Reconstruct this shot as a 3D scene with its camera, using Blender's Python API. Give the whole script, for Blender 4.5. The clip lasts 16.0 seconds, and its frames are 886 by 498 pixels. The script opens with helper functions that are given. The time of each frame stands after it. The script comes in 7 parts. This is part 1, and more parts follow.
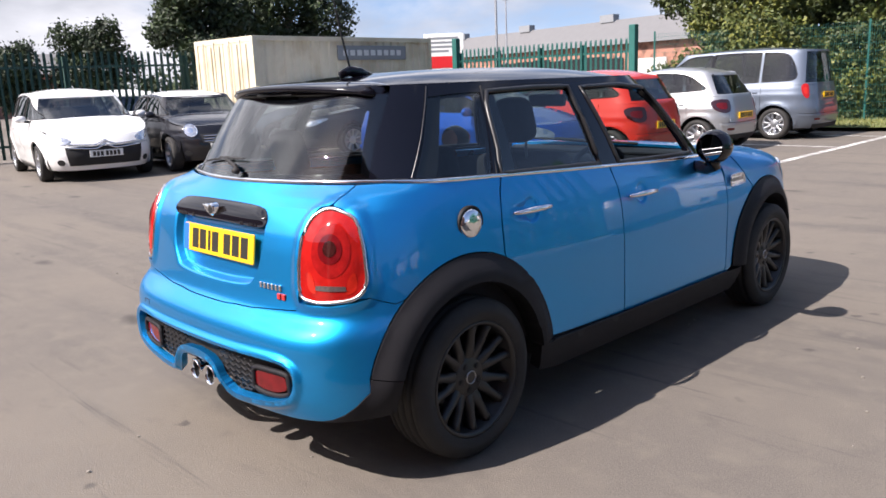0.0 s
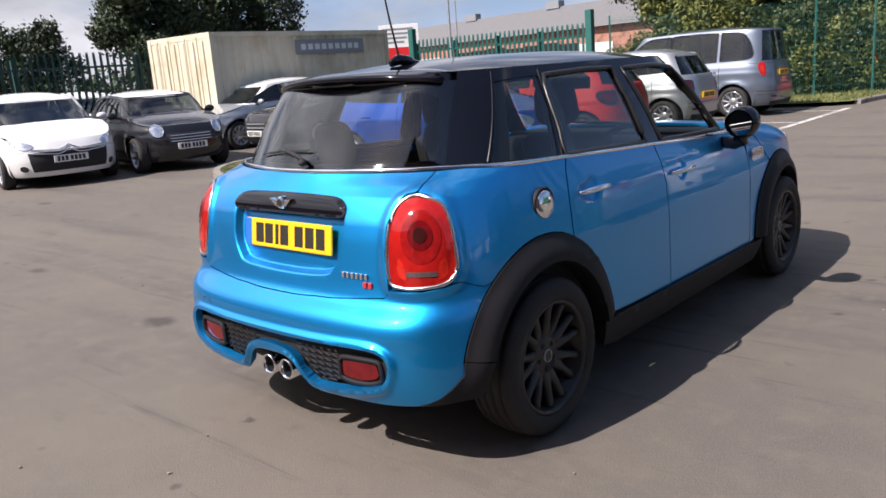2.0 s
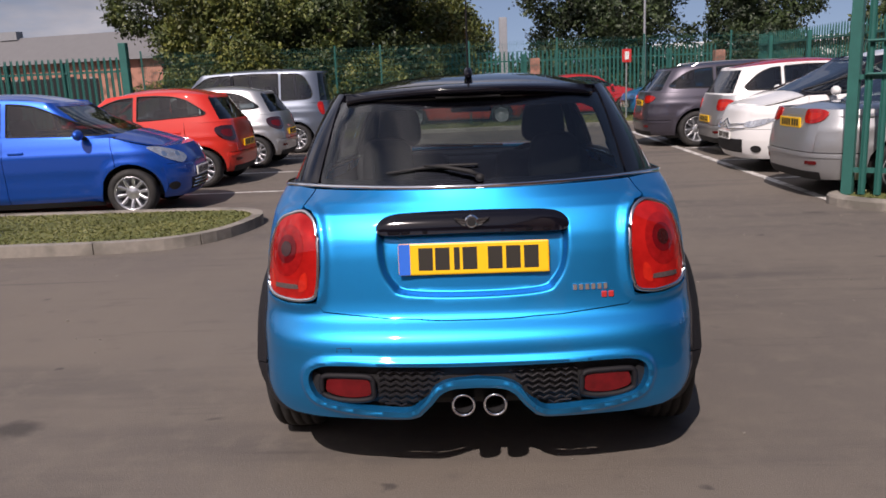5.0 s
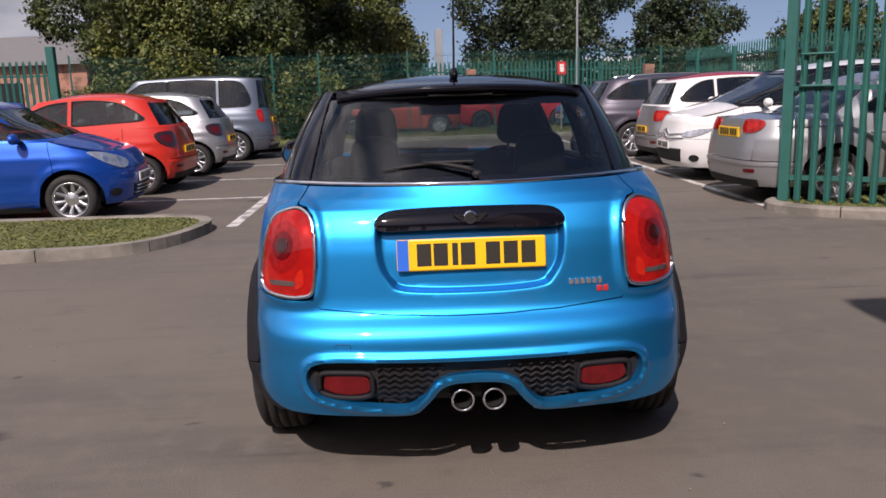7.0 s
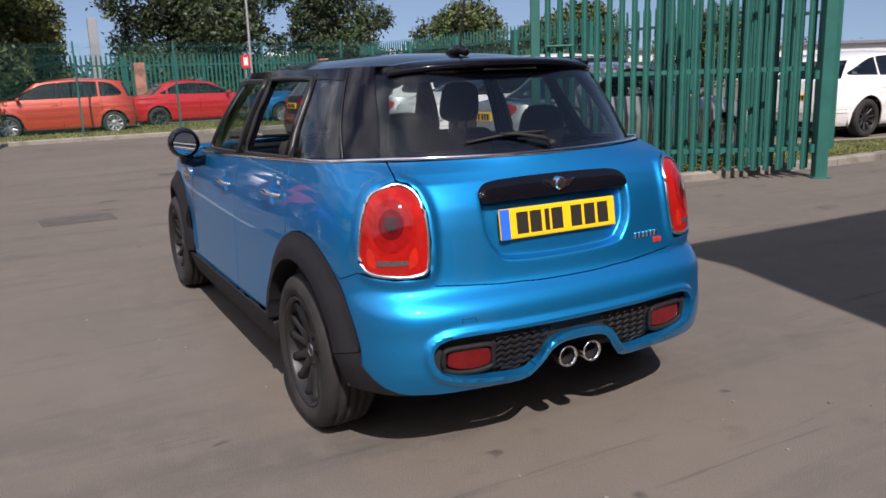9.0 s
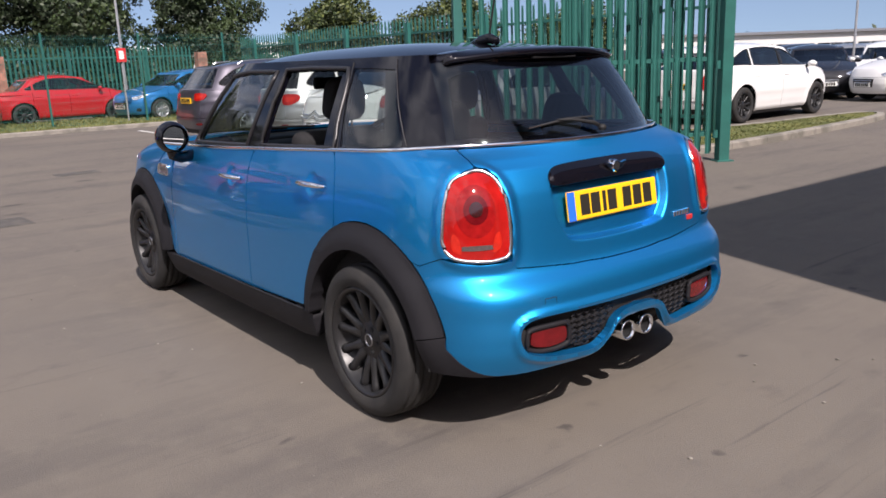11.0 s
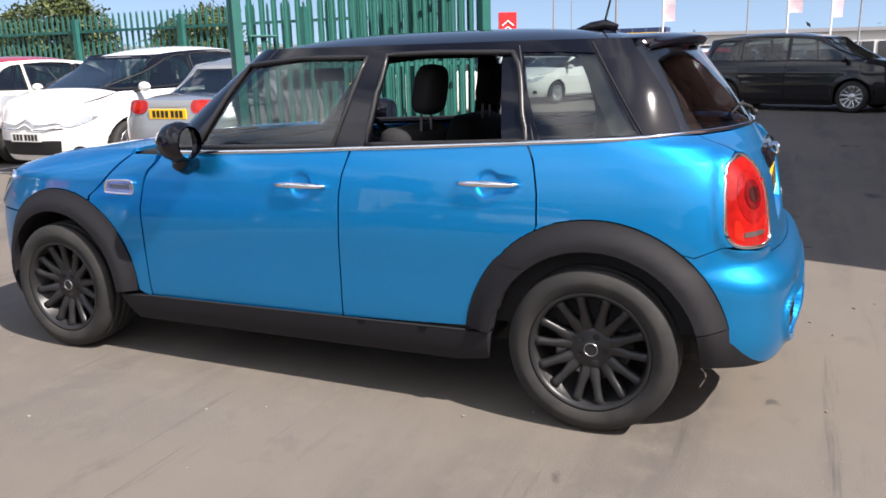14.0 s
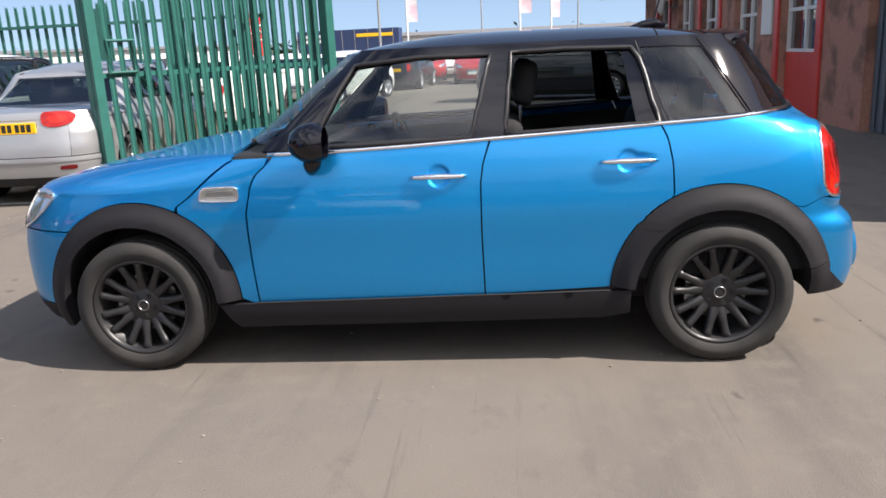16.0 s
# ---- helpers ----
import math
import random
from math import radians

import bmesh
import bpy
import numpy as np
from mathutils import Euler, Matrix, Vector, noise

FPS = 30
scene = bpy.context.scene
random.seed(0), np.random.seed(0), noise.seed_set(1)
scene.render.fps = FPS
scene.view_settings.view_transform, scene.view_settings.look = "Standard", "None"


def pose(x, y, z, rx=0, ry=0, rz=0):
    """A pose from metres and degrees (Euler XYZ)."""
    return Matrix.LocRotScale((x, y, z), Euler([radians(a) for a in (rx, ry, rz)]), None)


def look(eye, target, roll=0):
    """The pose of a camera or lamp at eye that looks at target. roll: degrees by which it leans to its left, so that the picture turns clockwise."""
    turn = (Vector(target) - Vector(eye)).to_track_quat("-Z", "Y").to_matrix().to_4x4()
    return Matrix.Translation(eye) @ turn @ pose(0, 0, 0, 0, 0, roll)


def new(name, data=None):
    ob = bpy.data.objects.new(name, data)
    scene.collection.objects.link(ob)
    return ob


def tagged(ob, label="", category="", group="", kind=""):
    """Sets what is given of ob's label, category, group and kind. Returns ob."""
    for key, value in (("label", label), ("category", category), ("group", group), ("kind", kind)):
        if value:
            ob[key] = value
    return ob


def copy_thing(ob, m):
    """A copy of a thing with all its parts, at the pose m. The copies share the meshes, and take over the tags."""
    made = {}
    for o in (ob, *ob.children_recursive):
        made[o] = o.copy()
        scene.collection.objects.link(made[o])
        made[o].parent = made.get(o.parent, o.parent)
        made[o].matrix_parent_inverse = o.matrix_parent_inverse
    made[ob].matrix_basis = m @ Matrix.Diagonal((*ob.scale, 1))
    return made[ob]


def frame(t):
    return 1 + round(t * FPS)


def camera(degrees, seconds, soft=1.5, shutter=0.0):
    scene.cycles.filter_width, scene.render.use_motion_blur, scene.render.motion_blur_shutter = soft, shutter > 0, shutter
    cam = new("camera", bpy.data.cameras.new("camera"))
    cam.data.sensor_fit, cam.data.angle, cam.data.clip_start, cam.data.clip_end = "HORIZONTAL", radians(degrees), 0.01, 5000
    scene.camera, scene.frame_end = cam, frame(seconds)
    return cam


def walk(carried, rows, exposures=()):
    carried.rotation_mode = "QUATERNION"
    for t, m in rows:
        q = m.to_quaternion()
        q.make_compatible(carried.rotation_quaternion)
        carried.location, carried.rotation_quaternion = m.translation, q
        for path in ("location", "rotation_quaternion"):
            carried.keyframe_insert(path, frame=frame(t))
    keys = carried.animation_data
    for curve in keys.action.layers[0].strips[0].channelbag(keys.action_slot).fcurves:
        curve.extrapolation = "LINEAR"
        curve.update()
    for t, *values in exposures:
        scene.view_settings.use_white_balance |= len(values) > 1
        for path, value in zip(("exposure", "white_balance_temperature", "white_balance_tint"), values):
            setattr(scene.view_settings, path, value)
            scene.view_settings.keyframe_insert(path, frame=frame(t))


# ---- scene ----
from mathutils import geometry

# ---- camera and walk ----
cam = camera(58.8, 16.0, soft=1.65)
EXPO = 0.55
STOPS = [(0.0, 0.68, 6530.0, 17.0), (0.5, 0.55, 6520.0, 17.0), (1.0, 0.40, 6500.0, 17.0), (1.5, 0.36, 6500.0, 17.0), (2.3, 0.22, 6550.0, 18.0), (3.5, -0.32, 6650.0, 20.0),
         (5.0, -0.42, 6800.0, 23.0), (7.5, -0.36, 6750.0, 23.0), (8.5, -0.30, 6620.0, 20.0), (9.0, -0.12, 6560.0, 18.5), (11.5, 0.13, 6600.0, 19.0), (12.5, 0.34, 6530.0, 17.0),
         (14.0, 0.62, 6620.0, 14.5), (16.0, 0.65, 6680.0, 14.0)]
PATH = [
    (0, (2.719, -2.004, 1.393), (1.324, -0.633, 0.976), -2.3),
    (0.5, (2.545, -2.227, 1.404), (1.243, -0.768, 0.981), -4.1),
    (1, (2.495, -2.357, 1.423), (1.184, -0.912, 0.985), -5.4),
    (1.5, (2.497, -2.352, 1.414), (1.18, -0.909, 0.984), -5.5),
    (2, (2.41, -2.346, 1.398), (1.109, -0.894, 0.953), -4.3),
    (2.5, (2.08, -2.497, 1.394), (0.977, -0.886, 0.96), -1.1),
    (3, (1.6, -2.607, 1.415), (0.716, -0.873, 0.955), -1.6),
    (3.5, (1.145, -2.734, 1.411), (0.447, -0.907, 0.992), -0.9),
    (4, (0.672, -2.94, 1.433), (0.26, -1.04, 0.963), -0.6),
    (4.5, (0.293, -3.006, 1.422), (0.002, -1.072, 1.003), -1.3),
    (5, (0.027, -3.189, 1.43), (-0.068, -1.236, 1.008), -2.5),
    (5.2, (-0.008, -3.224, 1.439), (-0.071, -1.272, 1.013), -3.0),
    (7.5, (-0.404, -3.202, 1.382), (-0.186, -1.254, 0.987), 0.0),
    (8, (-0.861, -3.122, 1.42), (-0.35, -1.25, 0.932), 3.5),
    (8.5, (-1.275, -2.95, 1.381), (-0.601, -1.119, 0.943), -2.1),
    (9, (-1.719, -2.845, 1.354), (-0.798, -1.124, 0.918), -1.9),
    (9.2, (-1.829, -2.769, 1.342), (-0.834, -1.096, 0.88), -1.5),
    (11.3, (-2.36, -2.455, 1.36), (-1.169, -0.917, 0.898), -2.2),
    (11.5, (-2.351, -2.413, 1.349), (-1.164, -0.873, 0.88), -2.2),
    (12, (-2.429, -2.241, 1.328), (-1.164, -0.764, 0.861), 1.6),
    (12.5, (-2.705, -1.886, 1.344), (-1.25, -0.591, 0.892), 1.8),
    (13, (-2.927, -1.42, 1.335), (-1.348, -0.28, 0.879), 1.5),
    (13.5, (-3.226, -1.017, 1.352), (-1.537, -0.047, 0.896), -0.6),
    (14, (-3.424, -0.606, 1.332), (-1.65, 0.188, 0.861), -1.5),
    (14.5, (-3.629, -0.227, 1.349), (-1.81, 0.449, 0.863), -2.8),
    (15, (-3.846, 0.17, 1.358), (-1.965, 0.637, 0.862), -2.8),
    (15.5, (-3.954, 0.552, 1.364), (-2.042, 0.863, 0.866), -2.7),
    (16, (-4.109, 0.904, 1.376), (-2.178, 1.068, 0.884), -2.8),
]
walk(cam, [(t, look(eye, target, roll)) for t, eye, target, roll in PATH],
     exposures=[(t, EXPO + e, warm, tint) for t, e, warm, tint in STOPS])

# ---- light: late-summer sun behind the car, clear sky with cloud to the west ----
SUN_WAY = Vector((-0.265, -0.91, 1.0)).normalized()
sun = new("sun", bpy.data.lights.new("sun", "SUN"))
sun.data.energy, sun.data.angle, sun.data.color = 4.4, radians(0.53), (1.0, 0.95, 0.88)
sun.rotation_euler = SUN_WAY.to_track_quat("Z", "Y").to_euler()
world = bpy.data.worlds.new("world")
scene.world = world
world.use_nodes = True
wn, wl = world.node_tree.nodes, world.node_tree.links
wn.clear()
w_out, w_bg, w_sky = wn.new("ShaderNodeOutputWorld"), wn.new("ShaderNodeBackground"), wn.new("ShaderNodeTexSky")
w_sky.sky_type, w_sky.sun_disc = "NISHITA", False
w_sky.sun_elevation = math.asin(SUN_WAY.z)
w_sky.sun_rotation = math.atan2(SUN_WAY.x, SUN_WAY.y)
w_sky.dust_density, w_sky.ozone_density, w_sky.air_density = 0.8, 1.1, 1.0
w_co, w_map, w_noise, w_ramp, w_mix = (wn.new("ShaderNodeTexCoord"), wn.new("ShaderNodeMapping"), wn.new("ShaderNodeTexNoise"),
                                       wn.new("ShaderNodeValToRGB"), wn.new("ShaderNodeMix"))
w_map.inputs["Scale"].default_value = (1.0, 1.0, 2.6)
w_noise.inputs["Scale"].default_value, w_noise.inputs["Detail"].default_value = 2.3, 7.0
w_noise.inputs["Roughness"].default_value, w_noise.inputs["Distortion"].default_value = 0.58, 0.35
w_sep, w_add = wn.new("ShaderNodeSeparateXYZ"), wn.new("ShaderNodeMath")
w_add.operation = "MULTIPLY_ADD"
w_add.inputs[1].default_value = -0.22
wl.new(w_co.outputs["Generated"], w_map.inputs["Vector"])
wl.new(w_map.outputs["Vector"], w_noise.inputs["Vector"])
wl.new(w_co.outputs["Generated"], w_sep.inputs["Vector"])
wl.new(w_sep.outputs["X"], w_add.inputs[0])
wl.new(w_noise.outputs["Fac"], w_add.inputs[2])
wl.new(w_add.outputs["Value"], w_ramp.inputs["Fac"])
w_ramp.color_ramp.elements[0].position, w_ramp.color_ramp.elements[1].position = 0.51, 0.70
w_mix.data_type = "RGBA"
wl.new(w_ramp.outputs["Color"], w_mix.inputs["Factor"])
w_up, w_nrm = wn.new("ShaderNodeVectorMath"), wn.new("ShaderNodeVectorMath")
w_up.operation, w_nrm.operation = "ADD", "NORMALIZE"
w_up.inputs[1].default_value = (0.0, 0.0, 0.16)
wl.new(w_co.outputs["Generated"], w_up.inputs[0])
wl.new(w_up.outputs["Vector"], w_nrm.inputs[0])
wl.new(w_nrm.outputs["Vector"], w_sky.inputs["Vector"])
wl.new(w_sky.outputs["Color"], w_mix.inputs["A"])
w_grey, w_tone = wn.new("ShaderNodeTexNoise"), wn.new("ShaderNodeValToRGB")
w_grey.inputs["Scale"].default_value, w_grey.inputs["Detail"].default_value = 4.5, 6.0
wl.new(w_map.outputs["Vector"], w_grey.inputs["Vector"])
wl.new(w_grey.outputs["Fac"], w_tone.inputs["Fac"])
w_tone.color_ramp.elements[0].position, w_tone.color_ramp.elements[1].position = 0.36, 0.66
w_tone.color_ramp.elements[0].color, w_tone.color_ramp.elements[1].color = (2.9, 3.1, 3.4, 1.0), (5.6, 5.8, 6.1, 1.0)
w_high, w_lit = wn.new("ShaderNodeMapRange"), wn.new("ShaderNodeVectorMath")
w_high.inputs["From Max"].default_value, w_high.inputs["To Min"].default_value, w_high.inputs["To Max"].default_value = 0.6, 0.9, 2.0
w_lit.operation = "SCALE"
wl.new(w_sep.outputs["Z"], w_high.inputs["Value"])
wl.new(w_tone.outputs["Color"], w_lit.inputs[0])
wl.new(w_high.outputs["Result"], w_lit.inputs["Scale"])
wl.new(w_lit.outputs["Vector"], w_mix.inputs["B"])
wl.new(w_mix.outputs["Result"], w_bg.inputs["Color"])
w_bg.inputs["Strength"].default_value = 0.084
wl.new(w_bg.outputs["Background"], w_out.inputs["Surface"])


# ---- materials ----
def material(name, color, rough=0.5, metal=0.0, coat=0.0, vary=0.0, scale=8.0, bump=0.0, bump_scale=60.0, coat_rough=0.04,
             second=None, second_scale=1.5, spec=0.5):
    """A Principled material with noise at two scales in its colour, and fine relief."""
    m = bpy.data.materials.new(name)
    m.use_nodes = True
    n, l = m.node_tree.nodes, m.node_tree.links
    p = n["Principled BSDF"]
    p.inputs["Base Color"].default_value = (*color, 1)
    p.inputs["Roughness"].default_value, p.inputs["Metallic"].default_value = rough, metal
    p.inputs["Coat Weight"].default_value, p.inputs["Coat Roughness"].default_value = coat, coat_rough
    p.inputs["Specular IOR Level"].default_value = spec
    co = n.new("ShaderNodeTexCoord")
    if vary or second:
        a, b = n.new("ShaderNodeTexNoise"), n.new("ShaderNodeTexNoise")
        a.inputs["Scale"].default_value, a.inputs["Detail"].default_value = scale, 6
        b.inputs["Scale"].default_value, b.inputs["Detail"].default_value = second_scale, 4
        mix, mix2 = n.new("ShaderNodeMix"), n.new("ShaderNodeMix")
        mix.data_type = mix2.data_type = "RGBA"
        mix.inputs["A"].default_value = (*[c * (1 - vary) for c in color], 1)
        mix.inputs["B"].default_value = (*[min(1, c * (1 + vary)) for c in color], 1)
        l.new(co.outputs["Object"], a.inputs["Vector"])
        l.new(co.outputs["Object"], b.inputs["Vector"])
        l.new(a.outputs["Fac"], mix.inputs["Factor"])
        ramp = n.new("ShaderNodeValToRGB")
        ramp.color_ramp.elements[0].position, ramp.color_ramp.elements[1].position = 0.48, 0.62
        l.new(b.outputs["Fac"], ramp.inputs["Fac"])
        if second:
            mix2.inputs["B"].default_value = (*second, 1)
            l.new(ramp.outputs["Color"], mix2.inputs["Factor"])
            l.new(mix.outputs["Result"], mix2.inputs["A"])
            l.new(mix2.outputs["Result"], p.inputs["Base Color"])
        else:
            l.new(mix.outputs["Result"], p.inputs["Base Color"])
    if bump:
        bn, bt = n.new("ShaderNodeBump"), n.new("ShaderNodeTexNoise")
        bt.inputs["Scale"].default_value, bt.inputs["Detail"].default_value = bump_scale, 5
        bn.inputs["Strength"].default_value, bn.inputs["Distance"].default_value = bump, 0.01
        l.new(co.outputs["Object"], bt.inputs["Vector"])
        l.new(bt.outputs["Fac"], bn.inputs["Height"])
        l.new(bn.outputs["Normal"], p.inputs["Normal"])
    return m


def car_paint(name, color, metallic=0.0):
    """Clear-coated paint with flake and a thin film of dust."""
    m = material(name, color, 0.42 if metallic else 0.5, metallic, 1.0, 0.06, 900.0, coat_rough=0.035, spec=0.5 if metallic else 0.12)
    return m


def glass(name, tint, rough=0.0):
    """A pane: tinted see-through, with reflections that grow towards grazing views as on real glass."""
    m = bpy.data.materials.new(name)
    m.use_nodes = True
    n, l = m.node_tree.nodes, m.node_tree.links
    n.clear()
    out, mix, tr, gl, lw, pw, ma = (n.new("ShaderNodeOutputMaterial"), n.new("ShaderNodeMixShader"), n.new("ShaderNodeBsdfTransparent"),
                                    n.new("ShaderNodeBsdfGlossy"), n.new("ShaderNodeLayerWeight"), n.new("ShaderNodeMath"), n.new("ShaderNodeMath"))
    tr.inputs["Color"].default_value = (*tint, 1)
    gl.inputs["Roughness"].default_value = rough
    lw.inputs["Blend"].default_value = 0.5
    pw.operation, ma.operation = "POWER", "MULTIPLY_ADD"
    pw.inputs[1].default_value = 3.5
    ma.inputs[1].default_value, ma.inputs[2].default_value = 0.90, 0.082
    l.new(lw.outputs["Facing"], pw.inputs[0])
    l.new(pw.outputs["Value"], ma.inputs[0])
    l.new(ma.outputs["Value"], mix.inputs["Fac"])
    l.new(tr.outputs["BSDF"], mix.inputs[1])
    l.new(gl.outputs["BSDF"], mix.inputs[2])
    l.new(mix.outputs["Shader"], out.inputs["Surface"])
    return m


PAINT = material("electric_blue_paint", (0.004, 0.285, 0.670), 0.43, 0.91, 0.7, 0.08, 900.0, coat_rough=0.03)
BLACK_GLOSS = material("gloss_black", (0.004, 0.004, 0.007), 0.06, vary=0.1, scale=40, spec=0.45)
CLADDING = material("black_cladding", (0.0105, 0.0100, 0.0125), 0.66, vary=0.18, scale=25, bump=0.15, bump_scale=700, spec=0.28)
DARK = material("dark_plastic", (0.008, 0.008, 0.009), 0.7, vary=0.2, scale=12)
SEAL = material("window_seal_rubber", (0.017, 0.0165, 0.018), 0.36, vary=0.2, scale=40)
CABIN = material("cabin_cloth", (0.012, 0.012, 0.014), 0.9, vary=0.25, scale=90)
CHROME = material("chrome", (0.82, 0.83, 0.85), 0.07, 1.0)
SATIN_CHROME = material("brushed_chrome", (0.66, 0.67, 0.69), 0.24, 1.0, vary=0.08)
SATIN = material("satin_metal", (0.35, 0.35, 0.36), 0.32, 1.0, vary=0.1)
RUBBER = material("tyre_rubber", (0.015, 0.0145, 0.0145), 0.78, vary=0.35, scale=30, second=(0.026, 0.024, 0.022), second_scale=6, bump=0.2, bump_scale=220)
RIM_BLACK = material("satin_black_alloy", (0.014, 0.014, 0.015), 0.40, vary=0.15, scale=20)
RIM_SILVER = material("silver_alloy", (0.52, 0.53, 0.55), 0.3, 0.85, vary=0.08)
LENS_BRIGHT = material("bright_red_lens", (0.46, 0.018, 0.009), 0.14, coat=1.0, vary=0.3, scale=60, spec=0.0)
LENS_RED = material("red_lens", (0.36, 0.010, 0.008), 0.16, 0.1, coat=1.0, vary=0.45, scale=22, spec=0.0)
LENS_MID = material("mid_red_lens", (0.24, 0.007, 0.007), 0.14, coat=1.0, vary=0.5, scale=40, spec=0.0)
LENS_DEEP = material("deep_red_reflector", (0.11, 0.004, 0.006), 0.16, coat=1.0, vary=0.5, scale=34, spec=0.0)
LENS_DARK = material("dark_red_lens", (0.030, 0.004, 0.004), 0.15, coat=1.0, vary=0.2, scale=40)
LENS_CLEAR = material("headlamp_lens", (0.58, 0.60, 0.64), 0.12, 0.75, coat=1.0, vary=0.6, scale=22)
LENS_GREY = material("clear_lamp_lens", (0.085, 0.060, 0.060), 0.15, coat=1.0, vary=0.5, scale=120)
YELLOW = material("yellow_plate", (0.86, 0.50, 0.012), 0.35, vary=0.05)
WHITE_PLATE = material("white_plate", (0.75, 0.75, 0.72), 0.35, vary=0.05)
BLUE_STRIP = material("blue_strip", (0.02, 0.14, 0.62), 0.4)
PLATE_INK = material("plate_ink", (0.02, 0.017, 0.012), 0.5)
BADGE_RED = material("badge_red", (0.45, 0.03, 0.03), 0.3)
GLASS_CLEAR = glass("window_glass", (0.66, 0.73, 0.71))
GLASS_REAR = glass("rear_window_glass", (0.52, 0.57, 0.56))
MIRROR = material("mirror_glass", (0.85, 0.87, 0.88), 0.02, 1.0)


# ---- mesh helpers ----
def finish(name, bm, mat, parent=None, label="", smooth=False):
    me = bpy.data.meshes.new(name)
    bm.normal_update()
    bm.to_mesh(me)
    bm.free()
    me.materials.append(mat)
    if smooth:
        for f in me.polygons:
            f.use_smooth = True
    ob = new(name, me)
    ob.parent = parent
    if label:
        ob["label"] = label
    return ob


def part(name, bm, mat, parent, label="", smooth=False):
    return finish(name, bm, mat, parent, label, smooth)


def thing(name, label, category, group="", kind="", at=None):
    ob = new(name)
    ob.empty_display_size = 0.2
    if at is not None:
        ob.matrix_world = at
    return tagged(ob, label, category, group, kind)


def box(x0, x1, y0, y1, z0, z1, bevel=0.0, seg=2, bm=None):
    bm = bm or bmesh.new()
    start = len(bm.verts)
    v = [bm.verts.new((x, y, z)) for z in (z0, z1) for y in (y0, y1) for x in (x0, x1)]
    fs = [bm.faces.new([v[i] for i in q]) for q in ((0, 2, 3, 1), (4, 5, 7, 6), (0, 1, 5, 4), (2, 6, 7, 3), (0, 4, 6, 2), (1, 3, 7, 5))]
    if bevel:
        es = {e for f in fs for e in f.edges}
        bmesh.ops.bevel(bm, geom=list(es), offset=bevel, segments=seg, profile=0.5, affect="EDGES")
    return bm


def lathe(profile, seg=40, axis="x", bm=None, centre=(0, 0, 0)):
    """Turn a profile of (radius, along) round an axis."""
    bm = bm or bmesh.new()
    rings = []
    for r, a in profile:
        ring = []
        for k in range(seg):
            t = 2 * math.pi * k / seg
            c, s = r * math.cos(t), r * math.sin(t)
            p = {"x": (a, c, s), "y": (c, a, s), "z": (c, s, a)}[axis]
            ring.append(bm.verts.new((p[0] + centre[0], p[1] + centre[1], p[2] + centre[2])))
        rings.append(ring)
    for a, b in zip(rings, rings[1:]):
        for k in range(seg):
            bm.faces.new((a[k], a[(k + 1) % seg], b[(k + 1) % seg], b[k]))
    bmesh.ops.recalc_face_normals(bm, faces=bm.faces[:])
    return bm


def tube(points, r, seg=8, closed=False, bm=None, flat=1.0):
    """Sweep a round (or flattened) section along points."""
    bm = bm or bmesh.new()
    pts = [Vector(p) for p in points]
    rings = []
    n = len(pts)
    radii = r if isinstance(r, (list, tuple)) else [r] * n
    for i, p in enumerate(pts):
        a = pts[i - 1] if (i or closed) else p
        b = pts[(i + 1) % n] if (i < n - 1 or closed) else p
        way = (b - a).normalized()
        up = Vector((0, 0, 1)) if abs(way.z) < 0.9 else Vector((0, 1, 0))
        u = way.cross(up).normalized()
        v = u.cross(way).normalized()
        rings.append([bm.verts.new(p + radii[i] * (math.cos(2 * math.pi * k / seg) * u * flat + math.sin(2 * math.pi * k / seg) * v)) for k in range(seg)])
    pairs = list(zip(rings, rings[1:])) + ([(rings[-1], rings[0])] if closed else [])
    for a, b in pairs:
        for k in range(seg):
            bm.faces.new((a[k], b[k], b[(k + 1) % seg], a[(k + 1) % seg]))
    if not closed:
        bm.faces.new(rings[0][::-1])
        bm.faces.new(rings[-1])
    bmesh.ops.recalc_face_normals(bm, faces=bm.faces[:])
    return bm


def ball(centre, radii, bm=None, u=18, v=10):
    bm = bm or bmesh.new()
    m = Matrix.Translation(centre) @ Matrix.Diagonal((*radii, 1))
    bmesh.ops.create_uvsphere(bm, u_segments=u, v_segments=v, radius=1.0, matrix=m)
    return bm


def dense(loop, step, closed=True):
    out = []
    n = len(loop)
    for i in range(n if closed else n - 1):
        a, b = loop[i], loop[(i + 1) % n]
        d = math.hypot(b[0] - a[0], b[1] - a[1])
        k = max(1, int(math.ceil(d / step)))
        out += [(a[0] + (b[0] - a[0]) * j / k, a[1] + (b[1] - a[1]) * j / k) for j in range(k)]
    if not closed:
        out.append(loop[-1])
    return out


def cut_corners(loop, times=2):
    """Round a closed loop's corners by cutting them again and again."""
    for _ in range(times):
        loop = [(a[0] + (b[0] - a[0]) * t, a[1] + (b[1] - a[1]) * t) for a, b in zip(loop, loop[1:] + loop[:1]) for t in (.25, .75)]
    return loop


